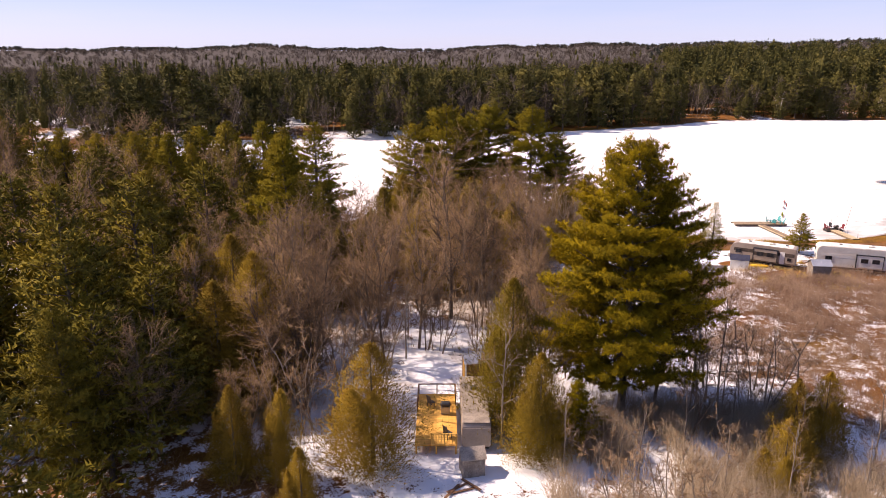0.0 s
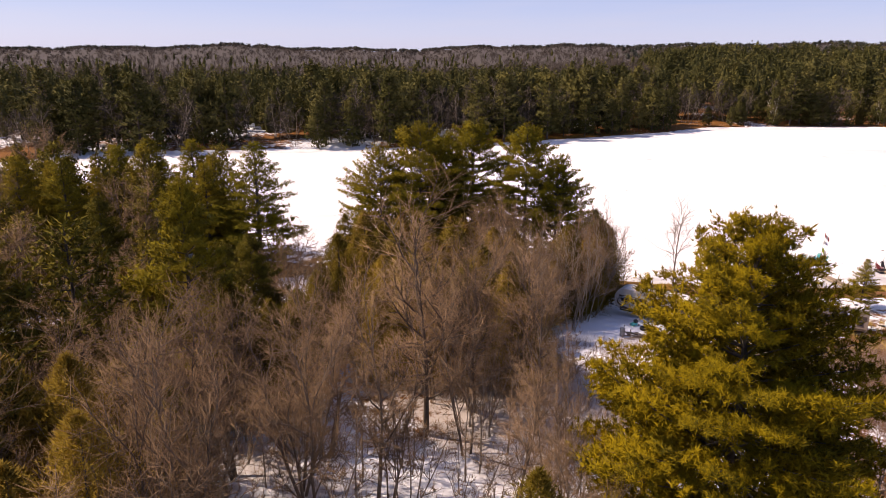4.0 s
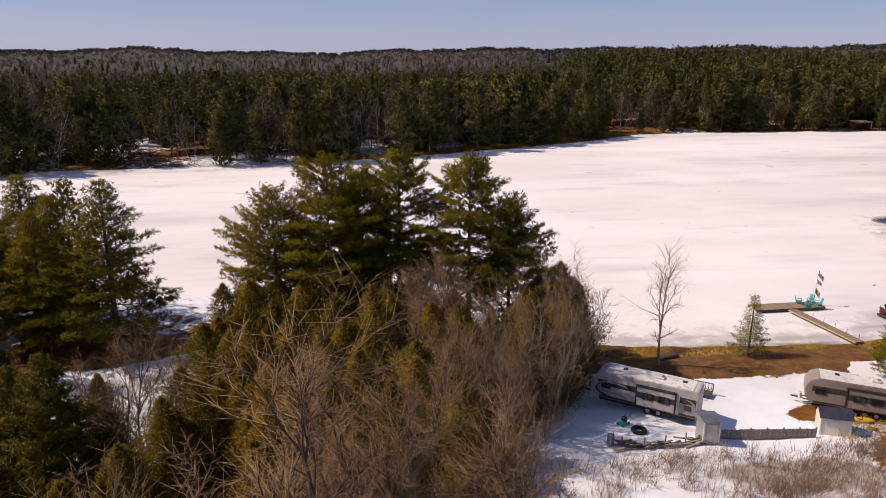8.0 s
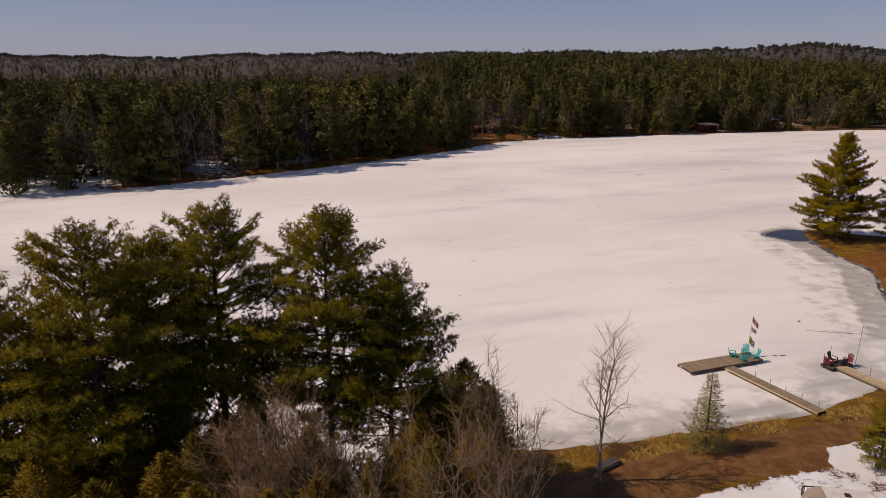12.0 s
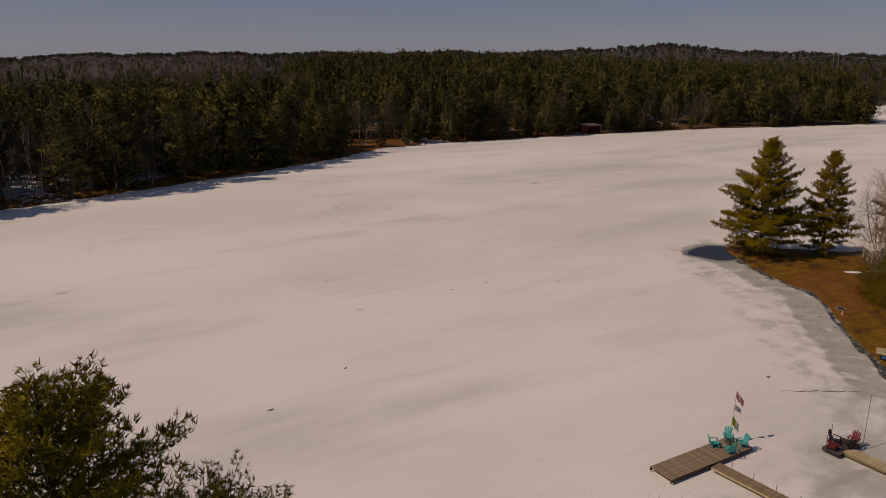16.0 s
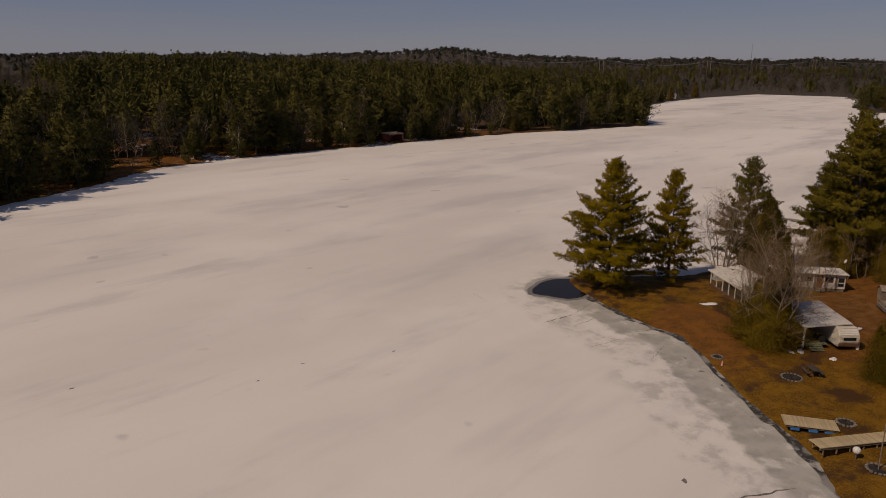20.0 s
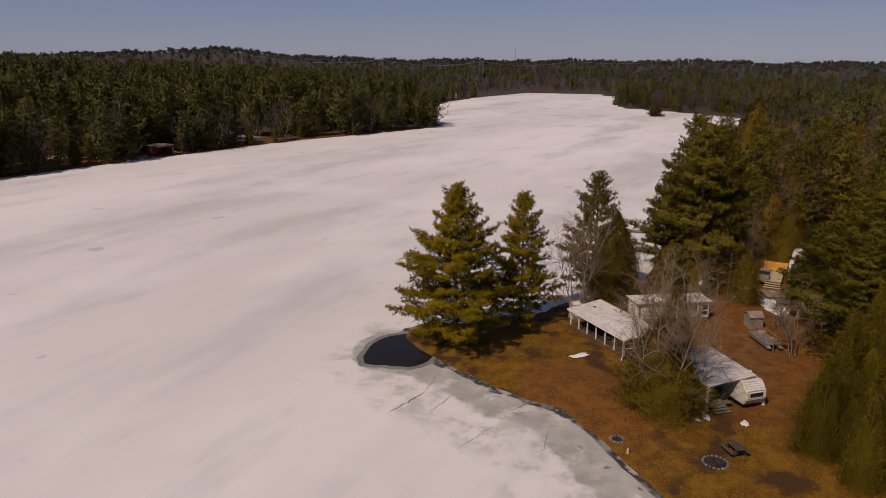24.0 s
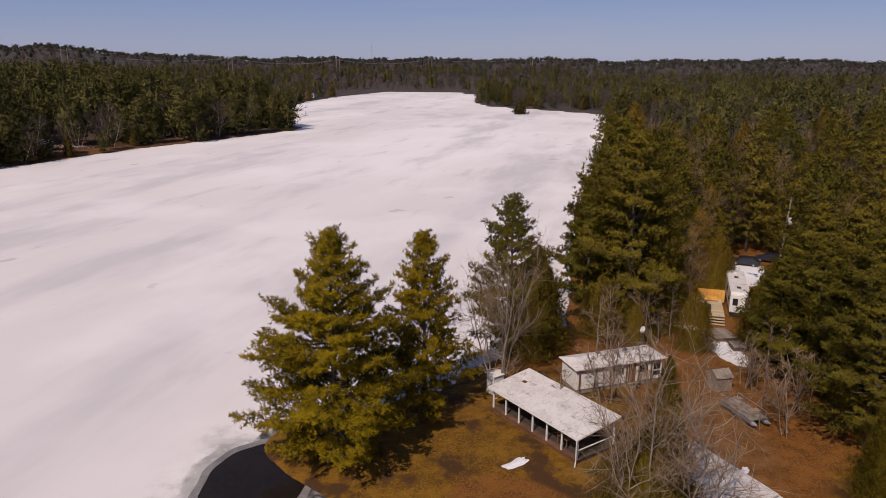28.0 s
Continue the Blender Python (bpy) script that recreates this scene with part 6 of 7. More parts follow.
bench = thing("park_bench", "low grey plank bench under the shore pines", "bench", 4.8, 113.2, 10)
part("seat", boxed(0, 0, 0.42, 2.2, 0.4, 0.07), GREY_WOOD, bench)
for s in (-0.8, 0.8):
    part("leg", boxed(s, 0, 0.2, 0.12, 0.35, 0.4), GREY_WOOD, bench)
row = thing("rowing_boat", "grey rowing boat drawn up under the pines", "boat", 2.0, 116.8, -10)
part("hull", prism([(-1.7, 0.1), (1.5, 0.1), (2.0, 0.5), (-1.8, 0.5)], -0.6, 0.6, 0.08), ALUMINIUM, row)
part("thwart", boxed(0.2, 0, 0.515, 0.25, 1.1, 0.03), GREY_WOOD, row)

# ---- docks on the ice ----
dock = thing("floating_dock", "weathered brown plank dock frozen into the ice", "dock", 58.1, 125.7, 0, 0.0)
boards(dock, 62, -4.7, 4.7, 0, 0.44, 2.15, 0.045, DOCK_WOOD)
for s in (-1.0, 1.0):
    part("side_beam", boxed(0, s * 1.04, 0.28, 9.4, 0.07, 0.28), DARK_WOOD, dock)
for s in (-3.6, 0, 3.6):
    part("float", rodded((s, -0.9, 0.1), (s, 0.9, 0.1), 0.24, 12), BLACK, dock)
gang = thing("gangway", "long narrow plank gangway from the bank to the dock", "gangway", 58.55, 119.0, 95.5, 0.0)
boards(gang, 74, -5.4, 5.4, 0, 0.44, 1.1, 0.04, DOCK_WOOD)
for s in (-1, 1):
    part("side_beam", boxed(0, s * 0.56, 0.36, 10.8, 0.06, 0.16), PALE_WOOD, gang)
for i in range(6):
    part("stake", rodded((-4.6 + i * 1.8, -0.62, 0.0), (-4.6 + i * 1.8, -0.62, 0.95), 0.025, 6), METAL, gang)
for x, y, t in ((60.2, 126.3, -35), (61.9, 126.35, -140), (62.1, 125.2, 165), (60.5, 125.0, 60)):
    garden_chair("teal plastic fan-back armchair on the dock", x, y, 0.465, t, TEAL, "teal armchairs on the dock")
stool = thing("small_table", "small dark round table on the dock", "table", 61.2, 125.75, 0, 0.465)
part("top", rodded((0, 0, 0.42), (0, 0, 0.46), 0.26, 14), DARK_WOOD, stool)
for i in range(3):
    part("leg", rodded((0.16 * math.cos(i * 2.1), 0.16 * math.sin(i * 2.1), 0), (0.1 * math.cos(i * 2.1), 0.1 * math.sin(i * 2.1), 0.42), 0.02, 6), DARK_WOOD, stool)
flag = thing("flagpole", "thin pole with three small wind-worn flags on the dock", "flagpole", 62.45, 126.6, -30, 0.465)
part("pole", rodded((0, 0, 0), (0.15, 0, 4.3), 0.025, 8, 0.015), ALUMINIUM, flag)


def cloth(x0, z0, w, h, fold, tip):
    bm = bmesh.new()
    g = [[bm.verts.new((x0 + w * i / 6, fold * math.sin(i * 1.5 + j), z0 - h * j / 4 - tip * (i / 6) ** 2)) for j in range(5)] for i in range(7)]
    for i in range(6):
        for j in range(4):
            bm.faces.new((g[i][j], g[i + 1][j], g[i + 1][j + 1], g[i][j + 1]))
    bmesh.ops.solidify(bm, geom=bm.faces[:], thickness=0.008)
    return bm


for x0, z0, w, h, tip, mat in ((0.15, 4.55, 0.22, 0.75, 0.5, CLOTH_RED), (0.37, 4.2, 0.22, 0.75, 0.2, CLOTH_WHITE), (0.59, 3.95, 0.22, 0.75, 0.25, CLOTH_RED), (0.1, 3.35, 0.32, 0.6, 0.25, CLOTH_WHITE), (0.42, 3.1, 0.26, 0.5, 0.2, CLOTH_BLUE), (0.06, 2.3, 0.3, 0.95, 0.5, CLOTH_YELLOW), (0.36, 1.85, 0.3, 0.9, 0.4, CLOTH_WHITE)):
    part("flag_panel", cloth(x0, z0 - 0.3, w, 0.85 * h, 0.05, tip), mat, flag)
dock = thing("floating_dock", "pale narrow plank dock reaching out over the ice", "dock", 69.4, 117.4, 93, 0.0)
boards(dock, 40, -3.2, 3.2, 0, 0.42, 1.3, 0.045, PALE_WOOD)
for s in (-1, 1):
    part("side_beam", boxed(0, s * 0.63, 0.3, 6.4, 0.06, 0.2), DOCK_WOOD, dock)
for i, s in enumerate((-2.4, 0.4, 3.0)):
    part("stake", rodded((s, -0.7, 0), (s, -0.7, 1.25), 0.03, 6), METAL, dock)
plat = thing("dock_platform", "dark end platform of the narrow dock", "dock", 69.4, 121.2, 0, 0.0)
boards(plat, 14, -1.5, 1.5, 0, 0.36, 1.5, 0.045, DARK_WOOD)
part("frame", boxed(0, 0, 0.22, 2.9, 1.4, 0.2), BLACK, plat)
for x, y, t, mat, lab in ((68.35, 121.3, 10, RED, "red plastic fan-back armchair on the dock"), (70.55, 120.9, 190, RED, "red plastic fan-back armchair on the dock"), (69.4, 121.75, -80, BLACK, "black plastic fan-back armchair on the dock"), (69.6, 120.75, 70, BLACK, "black plastic fan-back armchair on the dock")):
    garden_chair(lab, x, y, 0.385, t, mat, "armchairs on the narrow dock")
for x, y, h, lean in ((70.9, 120.3, 4.6, 0.9), (67.9, 121.6, 1.6, 0.1), (69.3, 122.1, 2.0, 0.1)):
    p = thing("thin_pole", "slender pole fixed to the dock's edge", "pole", x, y, 0, 0.0)
    part("pole", rodded((0, 0, 0), (lean, lean * 0.5, h), 0.028, 6), GREY_WOOD, p)

# ---- the point: lawn, porch and campers ----
def pool_edge(k, z, i, rough):
    a = i * 6.28319 / 64
    wob = 1 + 0.08 * math.sin(3 * a) + 0.05 * math.sin(5 * a + 1) + rough * math.sin(11 * a + 2) + rough * math.sin(17 * a)
    return 111.9 + 4.9 * k * wob * math.cos(a), 168.2 + 4.4 * k * (1 + 0.1 * math.sin(2 * a + 1) + rough * math.sin(9 * a)) * math.sin(a), z


pool = bmesh.new()
pool.faces.new([pool.verts.new(pool_edge(1.0, 0.012, i, 0.012)) for i in range(64)])
pw = part("water_pool", pool, WATER, None, "round pool of dark open water at the edge of the ice")
tagged(pw, "", "water", kind="structure")
rim = bmesh.new()
inner, outer = [rim.verts.new(pool_edge(0.98, 0.008, i, 0.012)) for i in range(64)], [rim.verts.new(pool_edge(1.16, 0.008, i, 0.02)) for i in range(64)]
for i in range(64):
    rim.faces.new((inner[i], outer[i], outer[(i + 1) % 64], inner[(i + 1) % 64]))
ri = part("water_pool_rim", rim, surface("refrozen_dark_ice", (0.16, 0.15, 0.14), (0.27, 0.255, 0.235), 0.6, 4, 0.45, 0, 0.1, 0, 0.25), None, "dark grey rim of thin refrozen ice round the pool")
tagged(ri, "", "ice", kind="structure")

PX, PY, PT = 122.4, 148.2, -131.3
porch = thing("porch_shelter", "long white-roofed open porch on white posts with a plank floor", "porch", PX, PY, PT)
boards(porch, 40, -5.4, 5.4, 2.2, 0.42, 4.3, 0.04, DARK_WOOD)
part("skirt", boxed(0, 0.05, 0.2, 10.8, 0.08, 0.4), BROWN_WOOD, porch, "brown board skirting")
part("floor_edge", boxed(0, 0.12, 0.455, 10.9, 0.5, 0.05), BROWN_WOOD, porch, "red-brown edge board of the floor")
part("floor_frame", boxed(0, 2.2, 0.2, 10.6, 4.1, 0.32), DARK_WOOD, porch)
for i in range(7):
    p = part("post", boxed(-5.3 + 10.6 * i / 6, 0.08, 1.43, 0.12, 0.12, 2.0), WHITE_PAINT, porch)
    part("bracket", boxed(-5.3 + 10.6 * i / 6, 0.08, 2.36, 0.3, 0.1, 0.1), WHITE_PAINT, p)
rf = part("roof", boxed(0, 2.15, 2.72, 11.4, 4.9, 0.1, rx=7), ROOF_WHITE, porch, "shallow pale roof with grey stains")
seams = bmesh.new()
for i in range(13):
    box(seams, -5.6 + 11.2 * i / 12, 2.15, 2.785, 0.04, 4.86, 0.03, rx=7)
part("roof_seam", seams, ROOF_WHITE, rf)
part("roof_patch", boxed(-4.0, 2.6, 2.845, 0.5, 0.35, 0.03, rx=7), BROWN_WOOD, rf)
part("fascia", boxed(0, -0.3, 2.4, 11.4, 0.05, 0.16), WHITE_PAINT, porch)
part("back_wall", boxed(0, 4.35, 1.65, 10.7, 0.1, 2.5), DARK_WOOD, porch, "dark board back wall")
for s in (-1, 1):
    part("side_rail", boxed(s * 5.32, 2.2, 1.25, 0.06, 4.0, 0.08), WHITE_PAINT, porch)
    part("rear_post", boxed(s * 5.3, 4.2, 1.5, 0.12, 0.12, 2.2), WHITE_PAINT, porch)
part("downspout", rod(rodded((5.5, -0.25, 2.35), (5.5, -0.25, 0.5), 0.05), (5.5, -0.25, 0.5), (5.65, -0.5, 0.1), 0.05), WHITE_PAINT, porch)
dr = part("door", boxed(-1.5, 4.28, 1.45, 0.9, 0.06, 2.0), BROWN_WOOD, porch)
part("door_handle", boxed(-1.15, 4.23, 1.4, 0.05, 0.06, 0.1), METAL, dr)
for k in (-3.6, 1.4, 3.8):
    window(porch, k, 4.28, 1.7, 1.1, 0.8, -1, WHITE_PAINT)
tb = thing("porch_table", "brown table on the porch floor", "table", 120.9, 145.3, PT, None, "", 0.45)
part("top", boxed(0, 0, 0.72, 1.2, 0.7, 0.05), BROWN_WOOD, tb)
for sx in (-0.5, 0.5):
    for sy in (-0.28, 0.28):
        part("leg", boxed(sx, sy, 0.35, 0.07, 0.07, 0.72), BROWN_WOOD, tb)

home = thing("mobile_home", "white mobile home with a shallow pale roof and brown trim", "mobile home", 135.2, 141.9, -57)
part("wall", boxed(0, 0, 1.55, 9.6, 2.9, 2.2, bevel=0.03), WHITE_PAINT, home)
part("skirt", boxed(0, 0, 0.3, 9.4, 2.7, 0.6), GREY_WOOD, home)
hr = bmesh.new()
z0, z1 = 2.66, 3.2
pts = [hr.verts.new(p) for p in ((-5.1, -1.75, z0), (5.1, -1.75, z0), (5.1, 1.75, z0), (-5.1, 1.75, z0), (-4.2, 0, z1), (4.0, 0, z1))]
for f in ((0, 1, 5, 4), (2, 3, 4, 5), (1, 2, 5), (3, 0, 4), (3, 2, 1, 0)):
    hr.faces.new([pts[i] for i in f])
hroof = part("roof", hr, ROOF_WHITE, home, "pale hipped roof with dull stains")
part("gutter", boxed(0, -1.78, 2.64, 10.2, 0.08, 0.1), CREAM, hroof)
for k in (-4.6, -2.9, -1.2, 0.6, 2.0, 3.4):
    part("post", boxed(k, -1.68, 1.55, 0.08, 0.08, 2.2), BROWN_WOOD, home)
for k, w, h in ((-0.2, 1.1, 0.6), (2.6, 1.0, 0.7), (4.2, 0.7, 0.55)):
    window(home, k, -1.46, 1.75, w, h)
window(home, 4.2, -1.46, 1.05, 0.7, 0.4)
dr = part("door", boxed(1.35, -1.47, 1.45, 0.8, 0.05, 1.9), BROWN_WOOD, home)
part("door_handle", boxed(1.65, -1.52, 1.4, 0.05, 0.06, 0.1), METAL, dr)
for k in (-1.5, 1.5):
    part("roof_vent", boxed(k, 0.2, 3.2, 0.4, 0.4, 0.22, bevel=0.03), METAL, home)
for s in (0, 1):
    part("step", boxed(1.35, -1.75 - 0.3 * s, 0.45 - 0.22 * s, 1.0, 0.3, 0.08), GREY_WOOD, home)

# old camper under its lean-to roof: long axis back from the lawn
lean = thing("lean_to_camper", "old white camper under a stained lean-to roof with a green deck", "camper", 112.0, 132.8, 43)
cb = part("camper_body", prism([(-1.0, 0.55), (6.0, 0.55), (6.0, 2.6), (-0.7, 2.72), (-1.35, 1.9), (-1.4, 1.2)], -3.0, -0.7, 0.07), CREAM, lean, "cream camper with a sloped end")
nose = part("end_panel", boxed(-1.06, -1.85, 2.32, 0.04, 2.0, 0.85, ry=38), WHITE_PAINT, lean)
part("pane", boxed(-1.4, -1.85, 1.62, 0.03, 1.4, 0.36, ry=4), GLASS_DARK, nose)
for k in range(5):
    part("siding_rib", boxed(-1.31 + 0.13 * k, -1.85, 2.05 + 0.165 * k, 0.05, 2.05, 0.05, ry=38), CREAM, nose)
for k in range(3):
    part("siding_rib", boxed(-1.36 + 0.12 * k, -1.85, 1.35 - 0.27 * k, 0.06, 2.1, 0.06, ry=-22 if k else 0), CREAM, nose)
for k in range(4):
    part("side_rib", boxed(2.4, -3.02, 0.9 + 0.42 * k, 6.4, 0.03, 0.05), CREAM, cb)
part("roof", boxed(3.4, 0.15, 2.9, 7.4, 5.4, 0.1, rx=-5, ry=-2), ROOF_WHITE, lean, "pale lean-to roof with long grey stains")
for k in (0.0, 2.3, 4.6, 6.8):
    part("post", boxed(k, 2.6, 1.3, 0.13, 0.13, 2.75), WHITE_PAINT, lean)
part("downspout", rod(rodded((-0.3, 2.65, 2.5), (-0.15, 2.6, 1.0), 0.05), (-0.15, 2.6, 1.0), (-0.5, 2.75, 0.2), 0.05), WHITE_PAINT, lean)
green_deck = surface("green_deck_paint", (0.12, 0.14, 0.09), (0.18, 0.18, 0.12), 1, 8, 0.8, 0, 0.2)
part("deck", boxed(3.2, 1.2, 0.45, 6.8, 2.8, 0.1), green_deck, lean, "faded green deck boards")
for s in range(3):
    part("step", boxed(0.0 - 0.3 * s - 0.3, 1.3, 0.35 - 0.14 * s, 0.3, 1.5, 0.07), green_deck, lean)
part("back_wall", boxed(6.8, 0.8, 1.5, 0.08, 3.6, 2.2), DARK_WOOD, lean)
part("tarp_roll", rodded((0.4, 0.2, 0.9), (1.6, 0.2, 0.9), 0.42, 12), BLACK, lean)
wheel(lean, 3.0, -2.95, 0.34, 0.34)
bt = thing("gas_bottle", "white gas cylinder beside the camper's end", "gas bottle", 113.6, 129.9, 0)
part("cylinder", rodded((0, 0, 0), (0, 0, 0.95), 0.19, 12), WHITE_PAINT, bt)
part("valve", rodded((0, 0, 0.95), (0, 0, 1.12), 0.06, 8), METAL, bt)

shed("small grey garden shed at the lane's bend", 135.6, 131.8, -62, 1.6, 1.6, 1.45, GREY_WOOD, GREY_WOOD, 0.5, "", 6, -1)
pont = thing("pontoon_boat", "pontoon boat with aluminium tubes parked on the lane", "boat", 130.4, 130.3, 30)
pont.matrix_basis = pont.matrix_basis @ Matrix.Diagonal((0.8, 0.8, 0.8, 1))
for s in (-0.85, 0.85):
    tb2 = part("pontoon", rodded((-2.7, s, 0.55), (2.6, s, 0.55), 0.3, 14), METAL, pont)
    part("nose_cone", rodded((-3.3, s, 0.65), (-2.7, s, 0.55), 0.05, 14, 0.3), ALUMINIUM, tb2)
part("deck", boxed(0, 0, 0.9, 5.2, 2.2, 0.08), GREY_WOOD, pont)
for s in (-1.05, 1.05):
    part("rail", rod(rod(rodded((-2.3, s, 1.6), (2.4, s, 1.6), 0.025, 6), (-2.3, s, 0.9), (-2.3, s, 1.6), 0.025, 6), (2.4, s, 0.9), (2.4, s, 1.6), 0.025, 6), ALUMINIUM, pont)
part("console", boxed(0.4, 0.5, 1.3, 0.6, 0.6, 0.75, bevel=0.05), TAUPE, pont)
for k in (-1.2, 1.7):
    part("seat", boxed(k, -0.4, 1.15, 0.7, 1.1, 0.45, bevel=0.06), TAUPE, pont)
part("trailer_bunk", boxed(0, 0, 0.2, 4.6, 0.9, 0.14), BLACK, pont)
for s in (-0.75, 0.75):
    wheel(pont, 0.9, s, 0.28, 0.28)

rv = thing("motor_home", "white camper with roof hatches at the end of the lane", "camper", 163.0, 126.6, -4)
part("body", prism([(-5.4, 0.6), (5.4, 0.6), (5.4, 3.1), (-5.2, 3.2), (-5.4, 2.9)], -1.15, 1.15, 0.06), WHITE_PAINT, rv)
part("roof", boxed(0.1, 0, 3.19, 10.2, 2.1, 0.05), ROOF_WHITE, rv)
part("skirt", boxed(0, 0, 0.35, 10.4, 2.1, 0.6), BLACK, rv)
for k, s in ((-3.2, 0.5), (-0.8, 0.35), (1.6, 0.5), (3.8, 0.35)):
    part("roof_hatch", boxed(k, 0.1, 3.27, s, s, 0.14, bevel=0.02), BLACK if s > 0.4 else CREAM, rv)
bm = boxed(-5.42, 0.55, 2.0, 0.03, 0.6, 0.9)
part("end_window", bm, GLASS_DARK, rv)
for k in (-3.5, 0.5):
    window(rv, k, 1.16, 2.0, 1.1, 0.7, 1)
for k in (1.2, 2.1):
    wheel(rv, k, -1.1, 0.34, 0.34)
    wheel(rv, k, 1.1, 0.34, 0.34)
dk = thing("wooden_deck", "weathered deck with steps beside the white camper", "deck", 157.6, 130.3, -3)
boards(dk, 26, -2.6, 4.4, 0.2, 0.95, 3.4, 0.045, PALE_WOOD)
for sx in (-2.4, 0.9, 4.2):
    part("beam", boxed(sx, 0.2, 0.8, 0.1, 3.3, 0.2), DOCK_WOOD, dk)
    for sy in (-1.3, 1.7):
        part("leg", boxed(sx, sy, 0.4, 0.12, 0.12, 0.9), DOCK_WOOD, dk)
for s in range(3):
    part("step", boxed(-2.9 - 0.3 * s, -0.4, 0.75 - 0.25 * s, 0.32, 2.2, 0.07), PALE_WOOD, dk)
tub = thing("hot_tub", "square dark hot tub with a black cover on the deck", "hot tub", 155.9, 131.5, -3, None, "", 0.98)
part("cabinet", boxed(0, 0, 0.4, 1.5, 1.9, 0.8, bevel=0.04), GREY_WOOD, tub)
part("cover", boxed(0, 0, 0.86, 1.56, 1.96, 0.12, bevel=0.03), BLACK, tub)
yb = thing("lumber_screen", "bright yellow board screen with a low bench", "screen", 162.6, 129.8, -3)
for i in range(8):
    part("board", boxed(0, -1.5 + i * 0.43, 1.2, 0.06, 0.41, 1.7), YELLOW_WOOD, yb)
part("bench", boxed(-1.0, 0, 1.15, 1.6, 1.6, 0.12), YELLOW_WOOD, yb)
pf = thing("wooden_platform", "low grey plank platform on the lane with snow round it", "platform", 150.6, 129.9, 20)
boards(pf, 16, -1.6, 1.6, 0, 0.38, 2.6, 0.05, GREY_WOOD)
part("frame", boxed(0, 0, 0.2, 3.1, 2.5, 0.32), DARK_WOOD, pf)
pf = thing("wooden_platform", "small grey plank platform with a hatch", "platform", 147.3, 128.4, 10)
boards(pf, 10, -1.0, 1.0, 0, 0.5, 1.6, 0.05, GREY_WOOD)
part("frame", boxed(0, 0, 0.25, 1.9, 1.5, 0.42), DARK_WOOD, pf)
dish = thing("satellite_dish", "white satellite dish on a roof-height mast", "satellite dish", 143.0, 138.8, 120)
part("post", rodded((0, 0, 0), (0, 0, 2.9), 0.04), METAL, dish)
part("bowl", rodded((0.05, 0, 2.95), (0.15, 0, 3.0), 0.12, 16, 0.4), WHITE_PAINT, dish)
pole = thing("utility_pole", "leaning grey timber utility pole with a white transformer", "utility pole", 174.6, 119.6, 0)
part("pole", rodded((0, 0, 0), (1.2, -0.9, 12.5), 0.16, 10, 0.11), GREY_WOOD, pole)
part("transformer", rodded((0.8, -1.0, 8.6), (0.8, -1.0, 9.5), 0.26, 12), WHITE_PAINT, pole)
cars = surface("dark_car_paint", (0.03, 0.035, 0.05), (0.05, 0.055, 0.07), 1, 5, 0.3, 0.2, 0, 0.3, 0.5)
for x, y, t in ((180.5, 126.5, 80), (183.5, 122.5, 75), (186, 118.5, 70), (176.5, 127.8, 85)):
    c = thing("parked_car", "dark car parked on snow among the pines", "car", x, y, t)
    part("body", prism([(-2.1, 0.3), (2.1, 0.3), (2.15, 0.75), (1.2, 0.9), (0.6, 1.4), (-1.2, 1.42), (-1.9, 0.95), (-2.15, 0.8)], -0.85, 0.85, 0.1), cars, c)
    part("windscreen", boxed(0.95, 0, 1.15, 0.04, 1.4, 0.55, ry=-40), GLASS_DARK, c)
    for sx in (-1.3, 1.3):
        for sy in (-0.8, 0.8):
            wheel(c, sx, sy, 0.32, 0.32)

lp = thing("dock_section", "pale plank dock section stored on the lawn on blue floats", "dock", 92.0, 128.5, -62)
boards(lp, 26, -2.25, 2.25, 0, 0.62, 2.0, 0.045, PALE_WOOD)
for s in (-0.85, 0.85):
    part("side_beam", boxed(0, s, 0.5, 4.4, 0.08, 0.18), DOCK_WOOD, lp)
for k in (-1.3, 0.2, 1.5):
    part("float", boxed(k, 0, 0.24, 0.8, 1.7, 0.42, bevel=0.08), BLUE, lp)
d3 = thing("dock_section", "long plank dock section pulled up on the bank", "dock", 90.6, 124.7, -36)
boards(d3, 30, -3.7, 3.7, 0, 0.72, 1.5, 0.045, PALE_WOOD)
for s in (-0.65, 0.65):
    part("side_beam", boxed(0, s, 0.58, 7.4, 0.07, 0.22), DOCK_WOOD, d3)
for k in range(6):
    for s in (-0.6, 0.6):
        part("leg", boxed(-3.3 + k * 1.3, s, 0.28, 0.09, 0.09, 0.62), DOCK_WOOD, d3)


def stone_ring(label, x, y, r, n, ash=True, size=0.17):
    t = thing("stone_ring", label, "fire ring", x, y)
    me = None
    for i in range(n):
        a = i * 6.28319 / n
        m = pose(r * math.cos(a), r * math.sin(a), 0.06, 0, 0, 57 * i) @ Matrix.Diagonal((1 + 0.3 * math.sin(3 * i), 1, 0.9, 1))
        if me is None:
            ob = part("stone", lump(size, 2, 0.75, 1), STONE, t)
            ob.matrix_basis, me = m, ob.data
        else:
            share("stone", me, t, m)
    if ash:
        part("ash_bed", rodded((0, 0, -0.02), (0, 0, 0.035), r * 0.92, 20), ASH, t)
    return t


